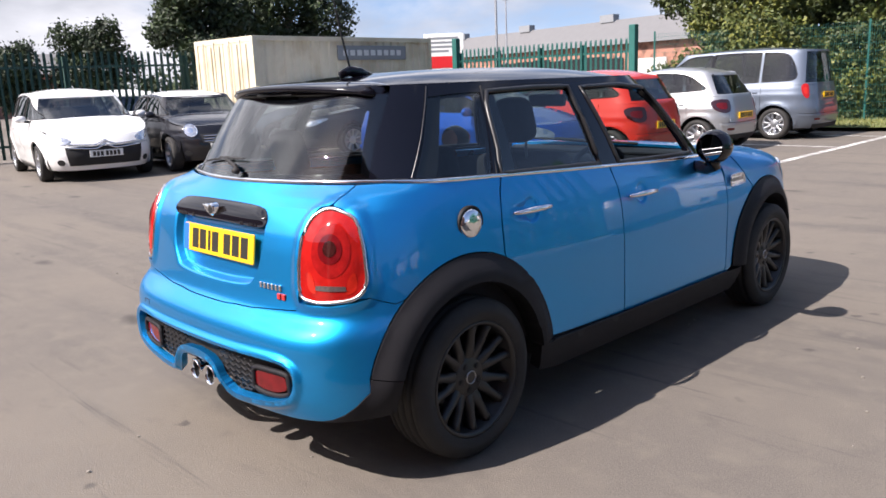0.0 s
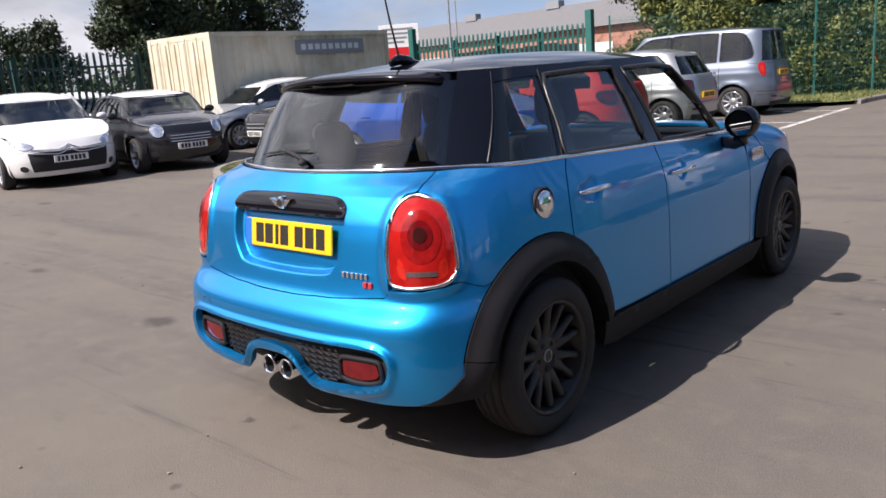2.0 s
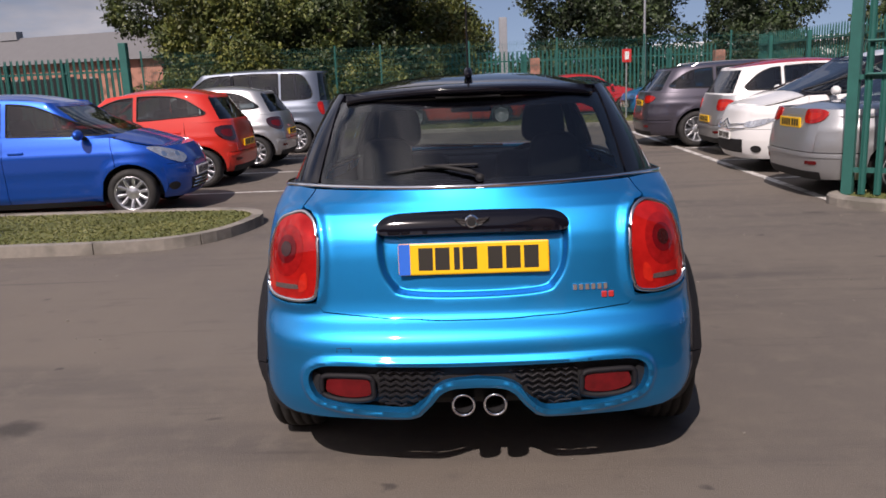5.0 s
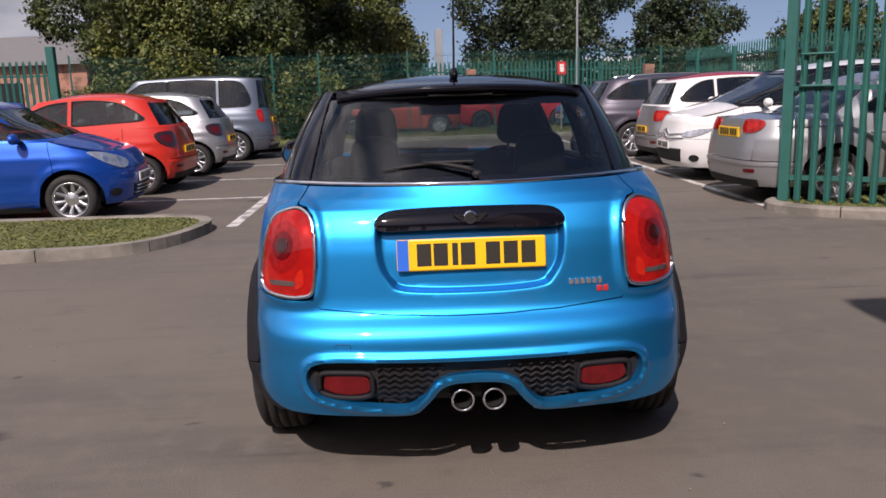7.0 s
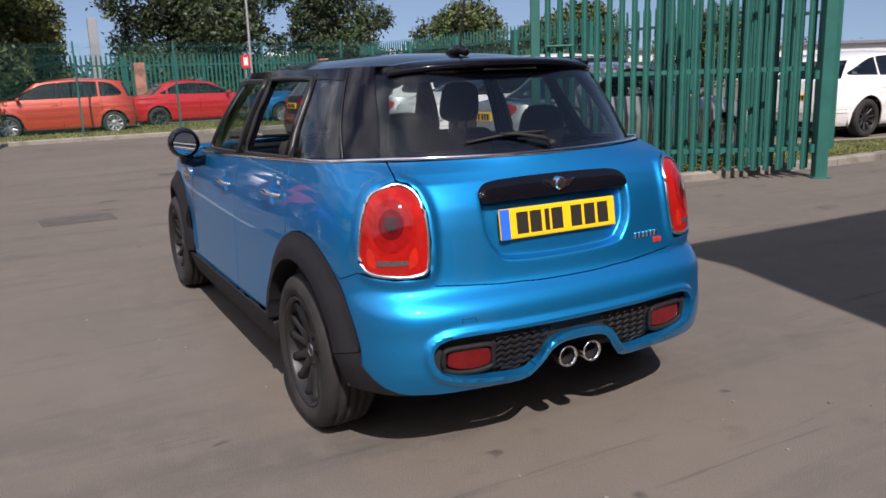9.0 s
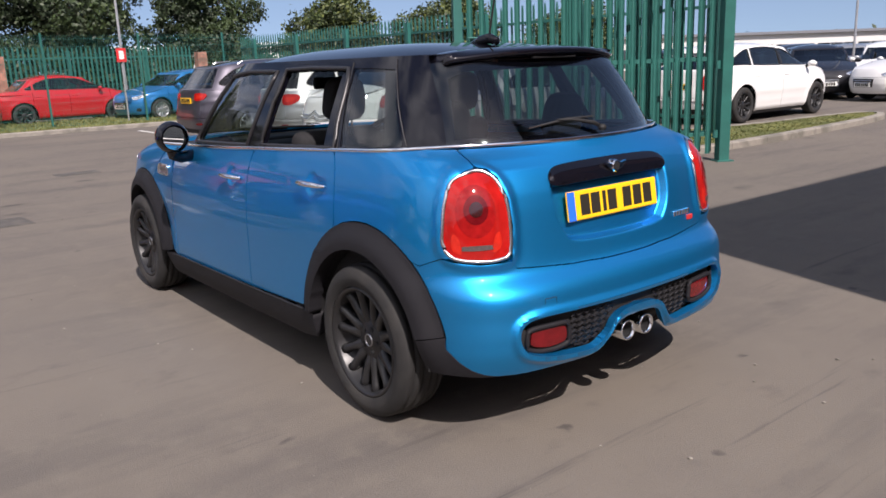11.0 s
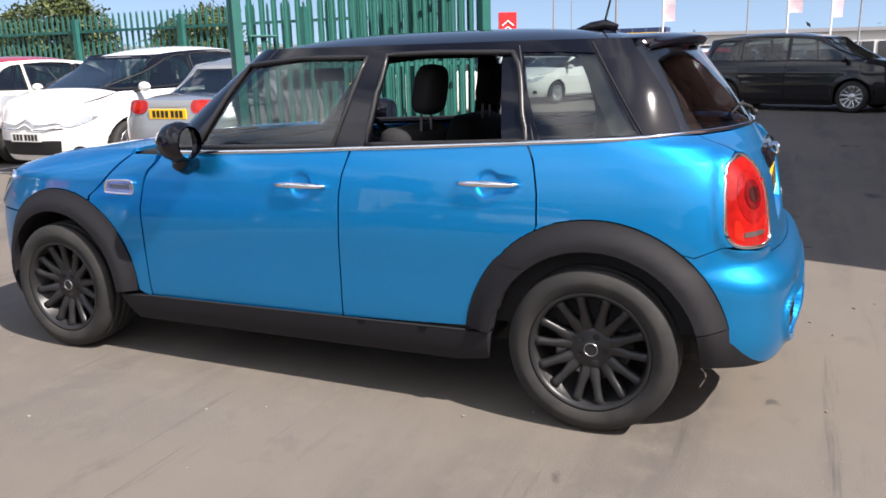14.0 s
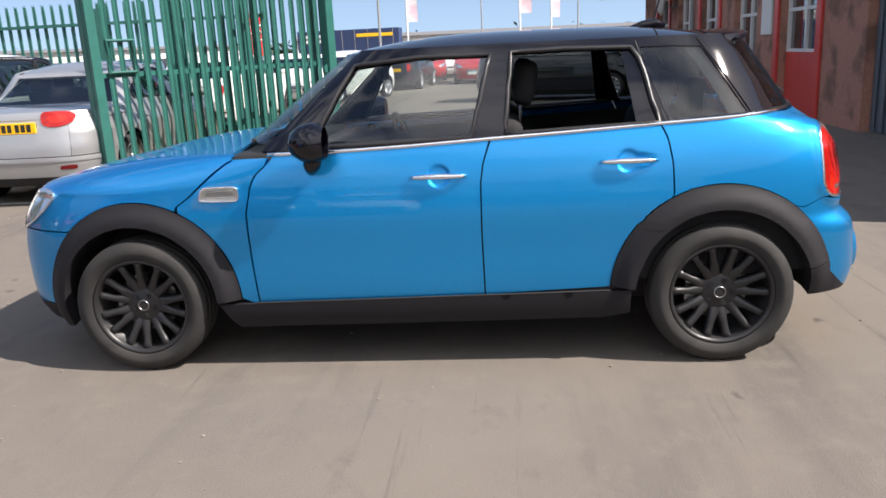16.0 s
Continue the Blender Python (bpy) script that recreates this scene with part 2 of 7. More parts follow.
def rounded(loop, per=6, closed=True):
    """A smooth (Catmull-Rom) curve through the given points."""
    n, out = len(loop), []
    for i in range(n if closed else n - 1):
        p = [np.array(loop[(i + k) % n] if closed else loop[min(max(i + k, 0), n - 1)], float) for k in (-1, 0, 1, 2)]
        for j in range(per):
            t = j / per
            out.append(tuple(0.5 * (2 * p[1] + (p[2] - p[0]) * t + (2 * p[0] - 5 * p[1] + 4 * p[2] - p[3]) * t * t + (3 * p[1] - p[0] - 3 * p[2] + p[3]) * t**3)))
    if not closed:
        out.append(tuple(loop[-1]))
    return out


def inside(points, loop):
    """Which of the points lie in a loop."""
    p, l = np.asarray(points, float), np.asarray(loop, float)
    m = np.roll(l, -1, 0)
    x, y = p[:, 0, None], p[:, 1, None]
    cross = (l[:, 1] > y) != (m[:, 1] > y)
    slope = (m[:, 0] - l[:, 0]) / np.where(np.abs(m[:, 1] - l[:, 1]) < 1e-12, 1e-12, m[:, 1] - l[:, 1])
    return (cross & (x < slope * (y - l[:, 1]) + l[:, 0])).sum(1) % 2 == 1


def from_loop(points, loop):
    """Each point's distance from the nearest corner of a dense loop."""
    p, l = np.asarray(points, float), np.asarray(loop, float)
    return np.sqrt(((p[:, None] - l[None]) ** 2).sum(-1)).min(1)


def from_line(q, z, loop):
    """The distance of one point from a closed loop of corners."""
    a, b = loop, np.roll(loop, -1, 0)
    d, p = b - a, np.array((q, z)) - a
    t = np.clip((p * d).sum(1) / np.maximum((d * d).sum(1), 1e-12), 0, 1)
    return math.sqrt(float(((p - d * t[:, None]) ** 2).sum(1).min()))


def panel(name, outline, surf, mat, parent, step=0.03, off=0.0, thick=0.012, holes=(), side=1, label="", marks=()):
    """A sheet with an edge, cut to an outline in the (q, z) plane of a curved surface."""
    loops = [dense(l, step) for l in (outline, *holes)]
    pts, edges = [], []
    for l in loops:
        n0 = len(pts)
        pts += l
        edges += [(n0 + i, n0 + (i + 1) % len(l)) for i in range(len(l))]
    for l in marks:
        l = dense(l, step)
        n0 = len(pts)
        pts += l
        edges += [(n0 + i, n0 + (i + 1) % len(l)) for i in range(len(l))]
    lo, hi = np.min(loops[0], 0), np.max(loops[0], 0)
    gx, gy = np.meshgrid(np.arange(lo[0] + step * 0.5, hi[0], step), np.arange(lo[1] + step * 0.5, hi[1], step))
    grid = np.stack([gx.ravel(), gy.ravel()], 1)
    if len(grid):
        keep = inside(grid, loops[0]) & (from_loop(grid, np.array(pts)) > step * 0.5)
        for h in loops[1:]:
            keep &= ~inside(grid, h)
        pts += [tuple(g) for g in grid[keep]]
    cv, _, cf, *_ = geometry.delaunay_2d_cdt([Vector(p) for p in pts], edges, [], 0, 1e-6)
    flat = np.array([tuple(v) for v in cv])
    mids = np.array([flat[list(f)].mean(0) for f in cf])
    keep = inside(mids, loops[0])
    for h in loops[1:]:
        keep &= ~inside(mids, h)
    tris = [tuple(f) for f, k in zip(cf, keep) if k]
    lift = off if callable(off) else (lambda q, z: off)

    def place(q, z):
        p = surf(q, z)
        e = 2e-3
        n = (surf(q + e, z) - surf(q - e, z)).cross(surf(q, z + e) - surf(q, z - e)).normalized()
        return p + n * lift(q, z)

    co, no = [], []
    for q, z in flat:
        e = 1.5e-3
        no.append((place(q + e, z) - place(q - e, z)).cross(place(q, z + e) - place(q, z - e)).normalized())
        co.append(place(q, z))
    if side < 0:
        co, no = [Vector((-p.x, p.y, p.z)) for p in co], [Vector((-p.x, p.y, p.z)) for p in no]
    faces = []
    for f in tris:
        a, b, c = (co[i] for i in f)
        faces.append(f if (b - a).cross(c - a).dot(no[f[0]] + no[f[1]] + no[f[2]]) > 0 else f[::-1])
    if thick:
        count = {}
        for f in faces:
            for i in range(3):
                k = (f[i], f[(i + 1) % 3])
                count[k] = count.get(k, 0) + 1
        rim = [k for k in count if (k[1], k[0]) not in count]
        top, low = {}, {}
        for i in {i for k in rim for i in k}:
            top[i] = len(co)
            co.append(co[i])
            no.append(Vector((0, 0, 0)))
            low[i] = len(co)
            co.append(co[i] - no[i] * thick)
            no.append(Vector((0, 0, 0)))
        smooth_n = len(faces)
        faces += [(top[b], top[a], low[a], low[b]) for a, b in rim]
    me = bpy.data.meshes.new(name)
    me.from_pydata([tuple(c) for c in co], [], faces)
    me.materials.append(mat)
    for f in me.polygons:
        f.use_smooth = True
    me.normals_split_custom_set_from_vertices([tuple(n) for n in no])
    ob = new(name, me)
    ob.parent = parent
    if label:
        ob["label"] = label
    return ob


def soften(table, sigma):
    """A table of (height, value) as a smooth dense curve."""
    z, v = (np.array(c, float) for c in zip(*table))
    g = np.arange(z[0] - 4 * sigma, z[-1] + 4 * sigma, 0.004)
    d = np.interp(g, z, v)
    lo, hi = g < z[0], g > z[-1]
    d[lo] += (g[lo] - z[0]) * (v[1] - v[0]) / (z[1] - z[0])
    d[hi] += (g[hi] - z[-1]) * (v[-1] - v[-2]) / (z[-1] - z[-2])
    n = int(3 * sigma / 0.004)
    k = np.exp(-0.5 * (np.arange(-n, n + 1) * 0.004 / sigma) ** 2)
    return g[n:-n], np.convolve(d, k / k.sum(), "valid")


class Shell:
    """A car body as level slices: each a rounded outline from the tail's middle (q = 0) along one side to the nose."""

    def __init__(self, w, yr, yf, ycr, ycf, nr, nf, z_ref, crown=0.012, mid=1.1, half=1.3, tuck=0.0, bow=((0, 0.0), (2, 0.0))):
        self.w, self.yr, self.yf = soften(w, 0.032), soften(yr, 0.012), soften(yf, 0.02)
        self.ycr, self.ycf, self.nr, self.nf = ycr, ycf, nr, nf
        self.crown, self.mid, self.half, self.tuck = crown, mid, half, tuck
        self.bow = tuple(zip(*bow))
        phi = np.linspace(0, math.pi / 2, 181)
        W = float(np.interp(z_ref, *self.w))
        self.tabs = []
        for n, length in ((nr, ycr - float(np.interp(z_ref, *self.yr))), (nf, float(np.interp(z_ref, *self.yf)) - ycf)):
            x, y = W * np.sin(phi) ** (2 / n), length * (1 - np.cos(phi) ** (2 / n))
            self.tabs.append(np.r_[0, np.cumsum(np.hypot(np.diff(x), np.diff(y)))])
        self.phi, self.q1 = phi, self.tabs[0][-1]
        self.q2 = self.q1 + ycf - ycr
        self.q3 = self.q2 + self.tabs[1][-1]

    def at(self, q, z):
        s, q = (-1.0 if q < 0 else 1.0), abs(q)
        if q > self.q3:
            s, q = -s, 2 * self.q3 - q
        w = float(np.interp(z, *self.w))
        if q < self.q1:
            f = float(np.interp(q, self.tabs[0], self.phi))
            c = max(0.0, math.cos(f)) ** (2 / self.nr)
            x = w * math.sin(f) ** (2 / self.nr)
            y = self.ycr - (self.ycr - float(np.interp(z, *self.yr)) - float(np.interp(z, *self.bow)) * x * x) * c
        elif q <= self.q2:
            x, y = w, self.ycr + q - self.q1
        else:
            f = float(np.interp(self.q3 - q, self.tabs[1], self.phi))
            x, y = w * math.sin(f) ** (2 / self.nf), self.ycf + (float(np.interp(z, *self.yf)) - self.ycf) * max(0.0, math.cos(f)) ** (2 / self.nf)
        tuck = self.tuck * max(0.0, z - 1.06) / 0.3 if y < self.mid else 0.0
        return Vector((s * x * (1 - (self.crown + tuck) * ((y - self.mid) / self.half) ** 2), y, z))

    def qx(self, x, z, front=False):
        """q of a point of the tail (or nose) by its x."""
        w = float(np.interp(z, *self.w))
        n, tab = (self.nf, self.tabs[1]) if front else (self.nr, self.tabs[0])
        f = math.asin(min(1.0, (abs(x) / w) ** (n / 2)))
        q = float(np.interp(f, self.phi, tab))
        return math.copysign(self.q3 - q if front else q, x)

    def qy(self, y, z):
        """q of a point of the side by its y."""
        if y < self.ycr:
            deep, x = self.ycr - float(np.interp(z, *self.yr)), float(np.interp(z, *self.w)) * np.sin(self.phi) ** (2 / self.nr)
            along = self.ycr - (deep - float(np.interp(z, *self.bow)) * x * x) * np.maximum(0.0, np.cos(self.phi)) ** (2 / self.nr)
            f = float(np.interp(y, along, self.phi))
            for _ in range(10):
                x = float(np.interp(z, *self.w)) * math.sin(f) ** (2 / self.nr)
                ratio = (self.ycr - y) / (deep - float(np.interp(z, *self.bow)) * x * x)
                f = .5 * f + .5 * math.acos(min(1.0, ratio ** (self.nr / 2)))
            return float(np.interp(f, self.phi, self.tabs[0]))
        if y <= self.ycf:
            return self.q1 + y - self.ycr
        c = min(1.0, ((y - self.ycf) / (float(np.interp(z, *self.yf)) - self.ycf)) ** (self.nf / 2))
        return self.q3 - float(np.interp(math.acos(c), self.phi, self.tabs[1]))

    def side(self, pts):
        return [(self.qy(y, z), z) for y, z in pts]

    def tail(self, pts):
        return [(self.qx(x, z), z) for x, z in pts]


def arc(cy, cz, r, a0, a1, n=16):
    """Points (y, z) on a circle, degrees from forward (+y), upward positive."""
    return [(cy + r * math.cos(radians(a0 + (a1 - a0) * k / n)), cz + r * math.sin(radians(a0 + (a1 - a0) * k / n))) for k in range(n + 1)]


def wheel(parent, x, y, r, rim_r, width, out, spokes, rim_mat, twist=0.0, detail=True):
    """Tyre, rim, spokes, hub cap and bolts. out: +1 or -1, the side that faces outward."""
    holder = new("wheel")
    holder.parent = parent
    holder.location = (x, y, r)
    holder.rotation_euler = (twist, 0, 0)
    h = width / 2
    seg = 56 if detail else 28
    s = out
    tread = []
    for a in (-0.54, -0.18, 0.18, 0.54):
        k = r - 0.003 * (abs(a) > 0.4)
        tread += [(k, (a * h - 0.005) * s), (k - 0.007, (a * h - 0.004) * s), (k - 0.007, (a * h + 0.004) * s), (k, (a * h + 0.005) * s)]
    if not detail:
        tread = [(r, -h * 0.4 * s), (r, h * 0.4 * s)]
    bm = lathe([(rim_r, -h * 0.9 * s), (rim_r + 0.02, -h * s), (r - 0.03, -h * s), (r - 0.006, -h * 0.76 * s)] + tread + [(r - 0.006, h * 0.76 * s),
                (r - 0.012, h * 0.86 * s), (r - 0.028, h * 0.96 * s), (rim_r + 0.045, h * 1.04 * s), (rim_r + 0.036, h * 1.03 * s), (rim_r + 0.012, h * 0.98 * s), (rim_r, h * 0.86 * s)], seg)
    part("tyre", bm, RUBBER, holder, smooth=True)
    bm = lathe([(rim_r + 0.004, h * 0.80 * s), (rim_r + 0.006, h * 0.93 * s), (rim_r - 0.004, h * 0.95 * s), (rim_r - 0.014, h * 0.80 * s), (rim_r - 0.026, -h * 0.4 * s), (0.02, -h * 0.45 * s)], seg)
    rim = part("rim", bm, rim_mat, holder, smooth=True)
    for k in range(spokes):
        bm = bmesh.new()
        pair, way = divmod(k, 2)
        t = 2 * math.pi * (pair + 0.5) / (spokes / 2)
        half0, half1 = (0.0260, 0.0168) if detail else (0.02, 0.022)
        spread = 2 * math.pi / spokes * (0.46 if way else -0.46)
        sect = []
        for rr, hw, xo, xi, u in ((0.05, half0 * 1.3, 0.44, 0.05, .45), (0.092, half0 * .95, 0.58, 0.18, .80), (rim_r * .62, half1, 0.66, 0.30, .98), (rim_r - 0.035, half1, 0.72, 0.36, 1.0), (rim_r - 0.008, half1 * 1.35, 0.80, 0.5, 1.0)):
            rot = Matrix.Rotation(t + spread * u, 4, "X")
            sect.append([bm.verts.new(rot @ Vector((h * xx * s, c, rr))) for xx, c in ((xi, -hw), (xo - 0.17, -hw), (xo - .045, -hw * 0.78), (xo, -hw * .3), (xo, hw * 0.3), (xo - .045, hw * .78), (xo - 0.17, hw), (xi, hw))])
        for a, b in zip(sect, sect[1:]):
            for i in range(8):
                bm.faces.new((a[i], a[(i + 1) % 8], b[(i + 1) % 8], b[i]))
        bm.faces.new(sect[-1])
        bmesh.ops.recalc_face_normals(bm, faces=bm.faces[:])
        part("spoke", bm, rim_mat, holder, smooth=True)
    bm = lathe([(0.0005, h * 0.57 * s), (0.028, h * 0.57 * s), (0.034, h * 0.54 * s), (0.066, h * 0.53 * s), (0.080, h * 0.47 * s), (0.088, h * 0.30 * s), (0.088, 0.0)], 28)
    hub = part("hub", bm, rim_mat, holder, smooth=True)
    if detail:
        part("cap_badge", lathe([(0.0005, h * 0.60 * s), (0.020, h * 0.595 * s), (0.021, h * 0.55 * s)], 24), rim_mat, holder)
        part("cap_ring", lathe([(0.022, h * 0.55 * s), (0.022, h * 0.62 * s), (0.0255, h * 0.62 * s), (0.0265, h * 0.55 * s)], 24), SATIN, holder, smooth=True)
        for k in range(5):
            t = 2 * math.pi * (k + 0.5) / 5
            part("bolt_seat", lathe([(0.0005, h * 0.548 * s), (0.0125, h * 0.548 * s), (0.013, h * 0.50 * s)], 14, centre=(0, 0.05 * math.cos(t), 0.05 * math.sin(t))), DARK, holder)
            part("wheel_bolt", lathe([(0.0005, h * 0.575 * s), (0.0075, h * 0.575 * s), (0.008, h * 0.50 * s)], 6, centre=(0, 0.05 * math.cos(t), 0.05 * math.sin(t))), DARK, holder)
        part("brake_disc", lathe([(0.02, -h * 0.1 * s), (0.135, -h * 0.1 * s), (0.135, -h * 0.25 * s)], 36), SATIN, holder)
        bm = box(-0.02, 0.02, 0.06, 0.14, -0.06, 0.06, 0.01)
        part("brake_caliper", bm, SATIN, holder)
    return holder


# ---- the blue hatchback, its rear axle over the origin, its nose towards +y ----
WB, HUB = 2.567, 0.308
W_TAB = [(.18, .785), (.25, .816), (.32, .826), (.38, .827), (.45, .824), (.52, .821), (.6, .820), (.68, .819), (.75, .813), (.85, .801), (.92, .788), (.98, .772), (1.03, .757), (1.07, .744),
         (1.2, .693), (1.34, .622), (1.40, .585)]
YR_TAB = [(.18, -.57), (.25, -.63), (.30, -.658), (.36, -.675), (.43, -.676), (.485, -.671), (.53, -.671), (.565, -.664), (.590, -.648), (.610, -.625), (.63, -.602), (.68, -.590), (.78, -.574),
          (.84, -.564), (.90, -.549), (.95, -.525), (1.0, -.490), (1.03, -.470), (1.06, -.454), (1.2, -.352), (1.34, -.235), (1.40, -.19)]
BODY = Shell(W_TAB, YR_TAB, [(.18, 3.21), (.25, 3.265), (.35, 3.295), (.5, 3.305), (.62, 3.295), (.7, 3.265), (.78, 3.21), (.84, 3.15)], 0.35, 1.95, 6.8, 4.4, 0.7, bow=((.98, .085), (1.02, .19), (1.06, .43)))
ROOM = Shell(W_TAB, YR_TAB, [(.90, 2.26), (1.0, 2.13), (1.2, 1.87), (1.34, 1.68), (1.40, 1.60)], 0.35, 1.10, 4.2, 4.0, 1.15, tuck=0.10, bow=((1.06, .38), (1.33, .10)))
BELT_Y = [1.99, 1.93, 1.618, 1.282, .983, .652, .227, -.039, -.241]
BELT_Z = [.966, .968, .972, .984, .999, 1.014, 1.036, 1.048, 1.058]
body, room = BODY.at, ROOM.at


def belt(y):
    return float(np.interp(y, BELT_Y[::-1], BELT_Z[::-1]))


def belt_side(y0, y1, down, n=10):
    return [(y0 + (y1 - y0) * k / n, belt(y0 + (y1 - y0) * k / n) - down) for k in range(n + 1)]


def smooth(t):
    t = min(1.0, max(0.0, t))
    return t * t * (3 - 2 * t)


LIGHT = rounded([(.558, .706), (.543, .80), (.543, .89), (.557, .958), (.59, .986), (.637, .986), (.696, .960), (.731, .89), (.750, .80), (.755, .738), (.736, .698), (.67, .685), (.606, .685)])
ARCH = 0.474
SHOULDER, ROLL = 0.80, 0.25


def bonnet_rise(y):
    """How far the bonnet's top stands over its shoulder."""
    v = min(1.0, max(0.0, (y - 1.95) / 1.215))
    return 0.010 + 0.165 * (1 - v**2.6)


def clam(q, v):
    """The wings and bonnet in one: the body's side up to the shoulder, then rolled over inwards."""
    if v <= SHOULDER:
        return BODY.at(q, v)
    p = BODY.at(q, SHOULDER)
    d = BODY.at(q + .004, SHOULDER) - BODY.at(q - .004, SHOULDER)
    n = Vector((d.y, -d.x, 0)).normalized()
    reach = float(np.interp(p.y, [1.90, 2.10, 2.5, 3.2], [.02, .06, .17, .19]))
    t = min(1.0, (v - SHOULDER) / ROLL) * math.pi / 2
    h = bonnet_rise(p.y - n.y * reach)
    return p - n * reach * (1 - math.cos(t)) + Vector((0, 0, h * math.sin(t)))


def on_clam(pts):
    """(y, z) on the wing's side to (q, v)."""
    out = []
    for y, z in pts:
        if z <= SHOULDER:
            out.append((BODY.qy(y, z), z))
        else:
            out.append((BODY.qy(y, SHOULDER), SHOULDER + ROLL * math.asin(min(1.0, (z - SHOULDER) / bonnet_rise(y))) / (math.pi / 2)))
    return out



def hatchback():
    car = thing("hatchback_car", "metallic blue five-door hatchback with black roof, parked on tarmac", "car")
    g = 0.0018
    light = BODY.tail(LIGHT)
    rim_loop = np.array(dense(light, .015))

    def brow(q, z):
        """The body's raised edge round the lamp."""
        if abs(abs(q) - .66) > .32 or z < .60 or z > 1.06:
            return 0.0
        d = from_line(abs(q), z, rim_loop)
        return 0.0125 * math.exp(-(((d - .009) / .020) ** 2))

    for s in (1, -1):
        # doors
        def ring_at(cy, cz, r):
            return [(BODY.qy(cy, cz) + r * math.cos(t), cz + r * math.sin(t)) for t in np.linspace(0, 2 * math.pi, 30, endpoint=False)]

        def dished(cy, cz):
            return lambda q, z: -0.013 * smooth((0.056 - math.hypot(q - BODY.qy(cy, cz), z - cz)) / 0.024) if abs(z - cz) < .09 and abs(q - BODY.qy(cy, cz)) < .09 else 0.0

        front = belt_side(1.905, .972, .006) + [(1.0 + g, .90), (1.012 + g, .82), (1.014 + g, .60), (1.008 + g, .331), (2.012, .309), (2.03, .51), (2.037, .721), (2.012, .829), (1.96, .905)]
        d1 = panel("front_door", BODY.side(front), body, PAINT, car, 0.021, dished(1.19, .853), 0.03, side=s, marks=[ring_at(1.19, .853, .056), ring_at(1.19, .853, .044), ring_at(1.19, .853, .032)])
        rear = belt_side(.962, .258, .006) + [(.225, .95), (.21, .86), (.206, .745)] + arc(0, HUB, ARCH, 63.5, 5.5, 14) + [(1.005 - g, .331), (1.011 - g, .60), (1.009 - g, .82), (.997 - g, .90)]
        d2 = panel("rear_door", BODY.side(rear), body, PAINT, car, 0.021, dished(.39, .887), 0.03, side=s, marks=[ring_at(.39, .887, .056), ring_at(.39, .887, .044), ring_at(.39, .887, .032)])
        # rear quarter, between the door, the lamp and the arch
        low = [(-.335, .668)] + arc(0, HUB, ARCH, 129, 64.2, 16)
        quarter = BODY.side(belt_side(.25, -.15, .006)) + BODY.tail([(.66, 1.054), (.62, 1.053), (.586, 1.052), (.597, 1.03), (.610, .997), (.612, .991)])
        quarter += BODY.tail([p for p in LIGHT if p[0] > .625 and p[1] > .70]) + BODY.side([(-.42, .702)] + low + [(.199, .75), (.203, .86), (.218, .95)])
        panel("rear_quarter", quarter, body, PAINT, car, 0.017, brow, 0.03, side=s)
        # wing panel with the side lamp trim, and the clamshell side of the bonnet
        scut = [(1.93, .956), (2.085, .952), (2.35, .757)] + arc(WB, HUB, ARCH, 117, 176.5, 12) + [(2.02, .309), (2.038, .51), (2.045, .721), (2.02, .829), (1.968, .905)]
        panel("wing_panel", on_clam(scut), clam, PAINT, car, 0.028, 0.0, 0.03, side=s)
        wing = [(2.095, .952), (2.36, .757)] + arc(WB, HUB, ARCH, 115, 48, 14)
        top = SHOULDER + ROLL
        nose = [(BODY.qy(2.90, .652), .652), (BODY.qx(.45, .655, True), .655), (BODY.q3, .655), (BODY.q3, top), (BODY.qy(2.10, SHOULDER), top)]
        panel("bonnet_side", on_clam(wing) + nose, clam, PAINT, car, 0.03, 0.0, 0.03, side=s)
        bump = [(BODY.qy(2.905, .645), .645)] + BODY.side(arc(WB, HUB, ARCH, 46, 3, 8)) + [(BODY.qy(3.05, .30), .30), (BODY.qx(.4, .30, True), .30), (BODY.q3, .30), (BODY.q3, .648), (BODY.qx(.45, .648, True), .648)]
        panel("front_bumper", bump, body, PAINT, car, 0.035, 0.0, 0.03, side=s)
        panel("bumper_foot", BODY.side(arc(WB, HUB, 0.37, 2, -12, 3) + [(3.0, .21)]) + [(BODY.q3, .21), (BODY.q3, .296)] + BODY.side([(3.04, .296)]), body, CLADDING, car, 0.04, 0.002, 0.03, side=s)
        hl = [(BODY.qx(.63, .74, True) + .135 * math.cos(t) - .075 * math.sin(t), .750 + .112 * math.sin(t)) for t in np.linspace(0, 2 * math.pi, 36, endpoint=False)]
        panel("headlight", hl, clam, LENS_CLEAR, car, 0.02, 0.012, 0.03, side=s, label="round clear headlight in a chrome ring")
        part("headlight_ring", tube([(s * p.x, p.y, p.z) for p in (clam(q, z) + Vector((0.006, 0.006, 0.002)) for q, z in hl)], 0.005, 6, True), CHROME, car, smooth=True)

        # wheel arches, sills and the foot of the rear bumper
        def flare(cy):
            def off(q, z):
                y = body(q, z).y
                r = math.hypot(y - cy, z - HUB)
                return 0.006 + 0.034 * smooth((0.48 - r) / 0.09)
            return off

        panel("wheel_arch", BODY.side(arc(0, HUB, .470, 6, 164.6, 34) + arc(0, HUB, .368, 163.5, 6, 34)), body, CLADDING, car, 0.022, flare(0), 0.06, side=s, label="unpainted black plastic arch")
        panel("wheel_arch", BODY.side(arc(WB, HUB, .470, -12, 177, 38) + arc(WB, HUB, .368, 177, -14, 36)), body, CLADDING, car, 0.022, flare(WB), 0.06, side=s, label="unpainted black plastic arch")
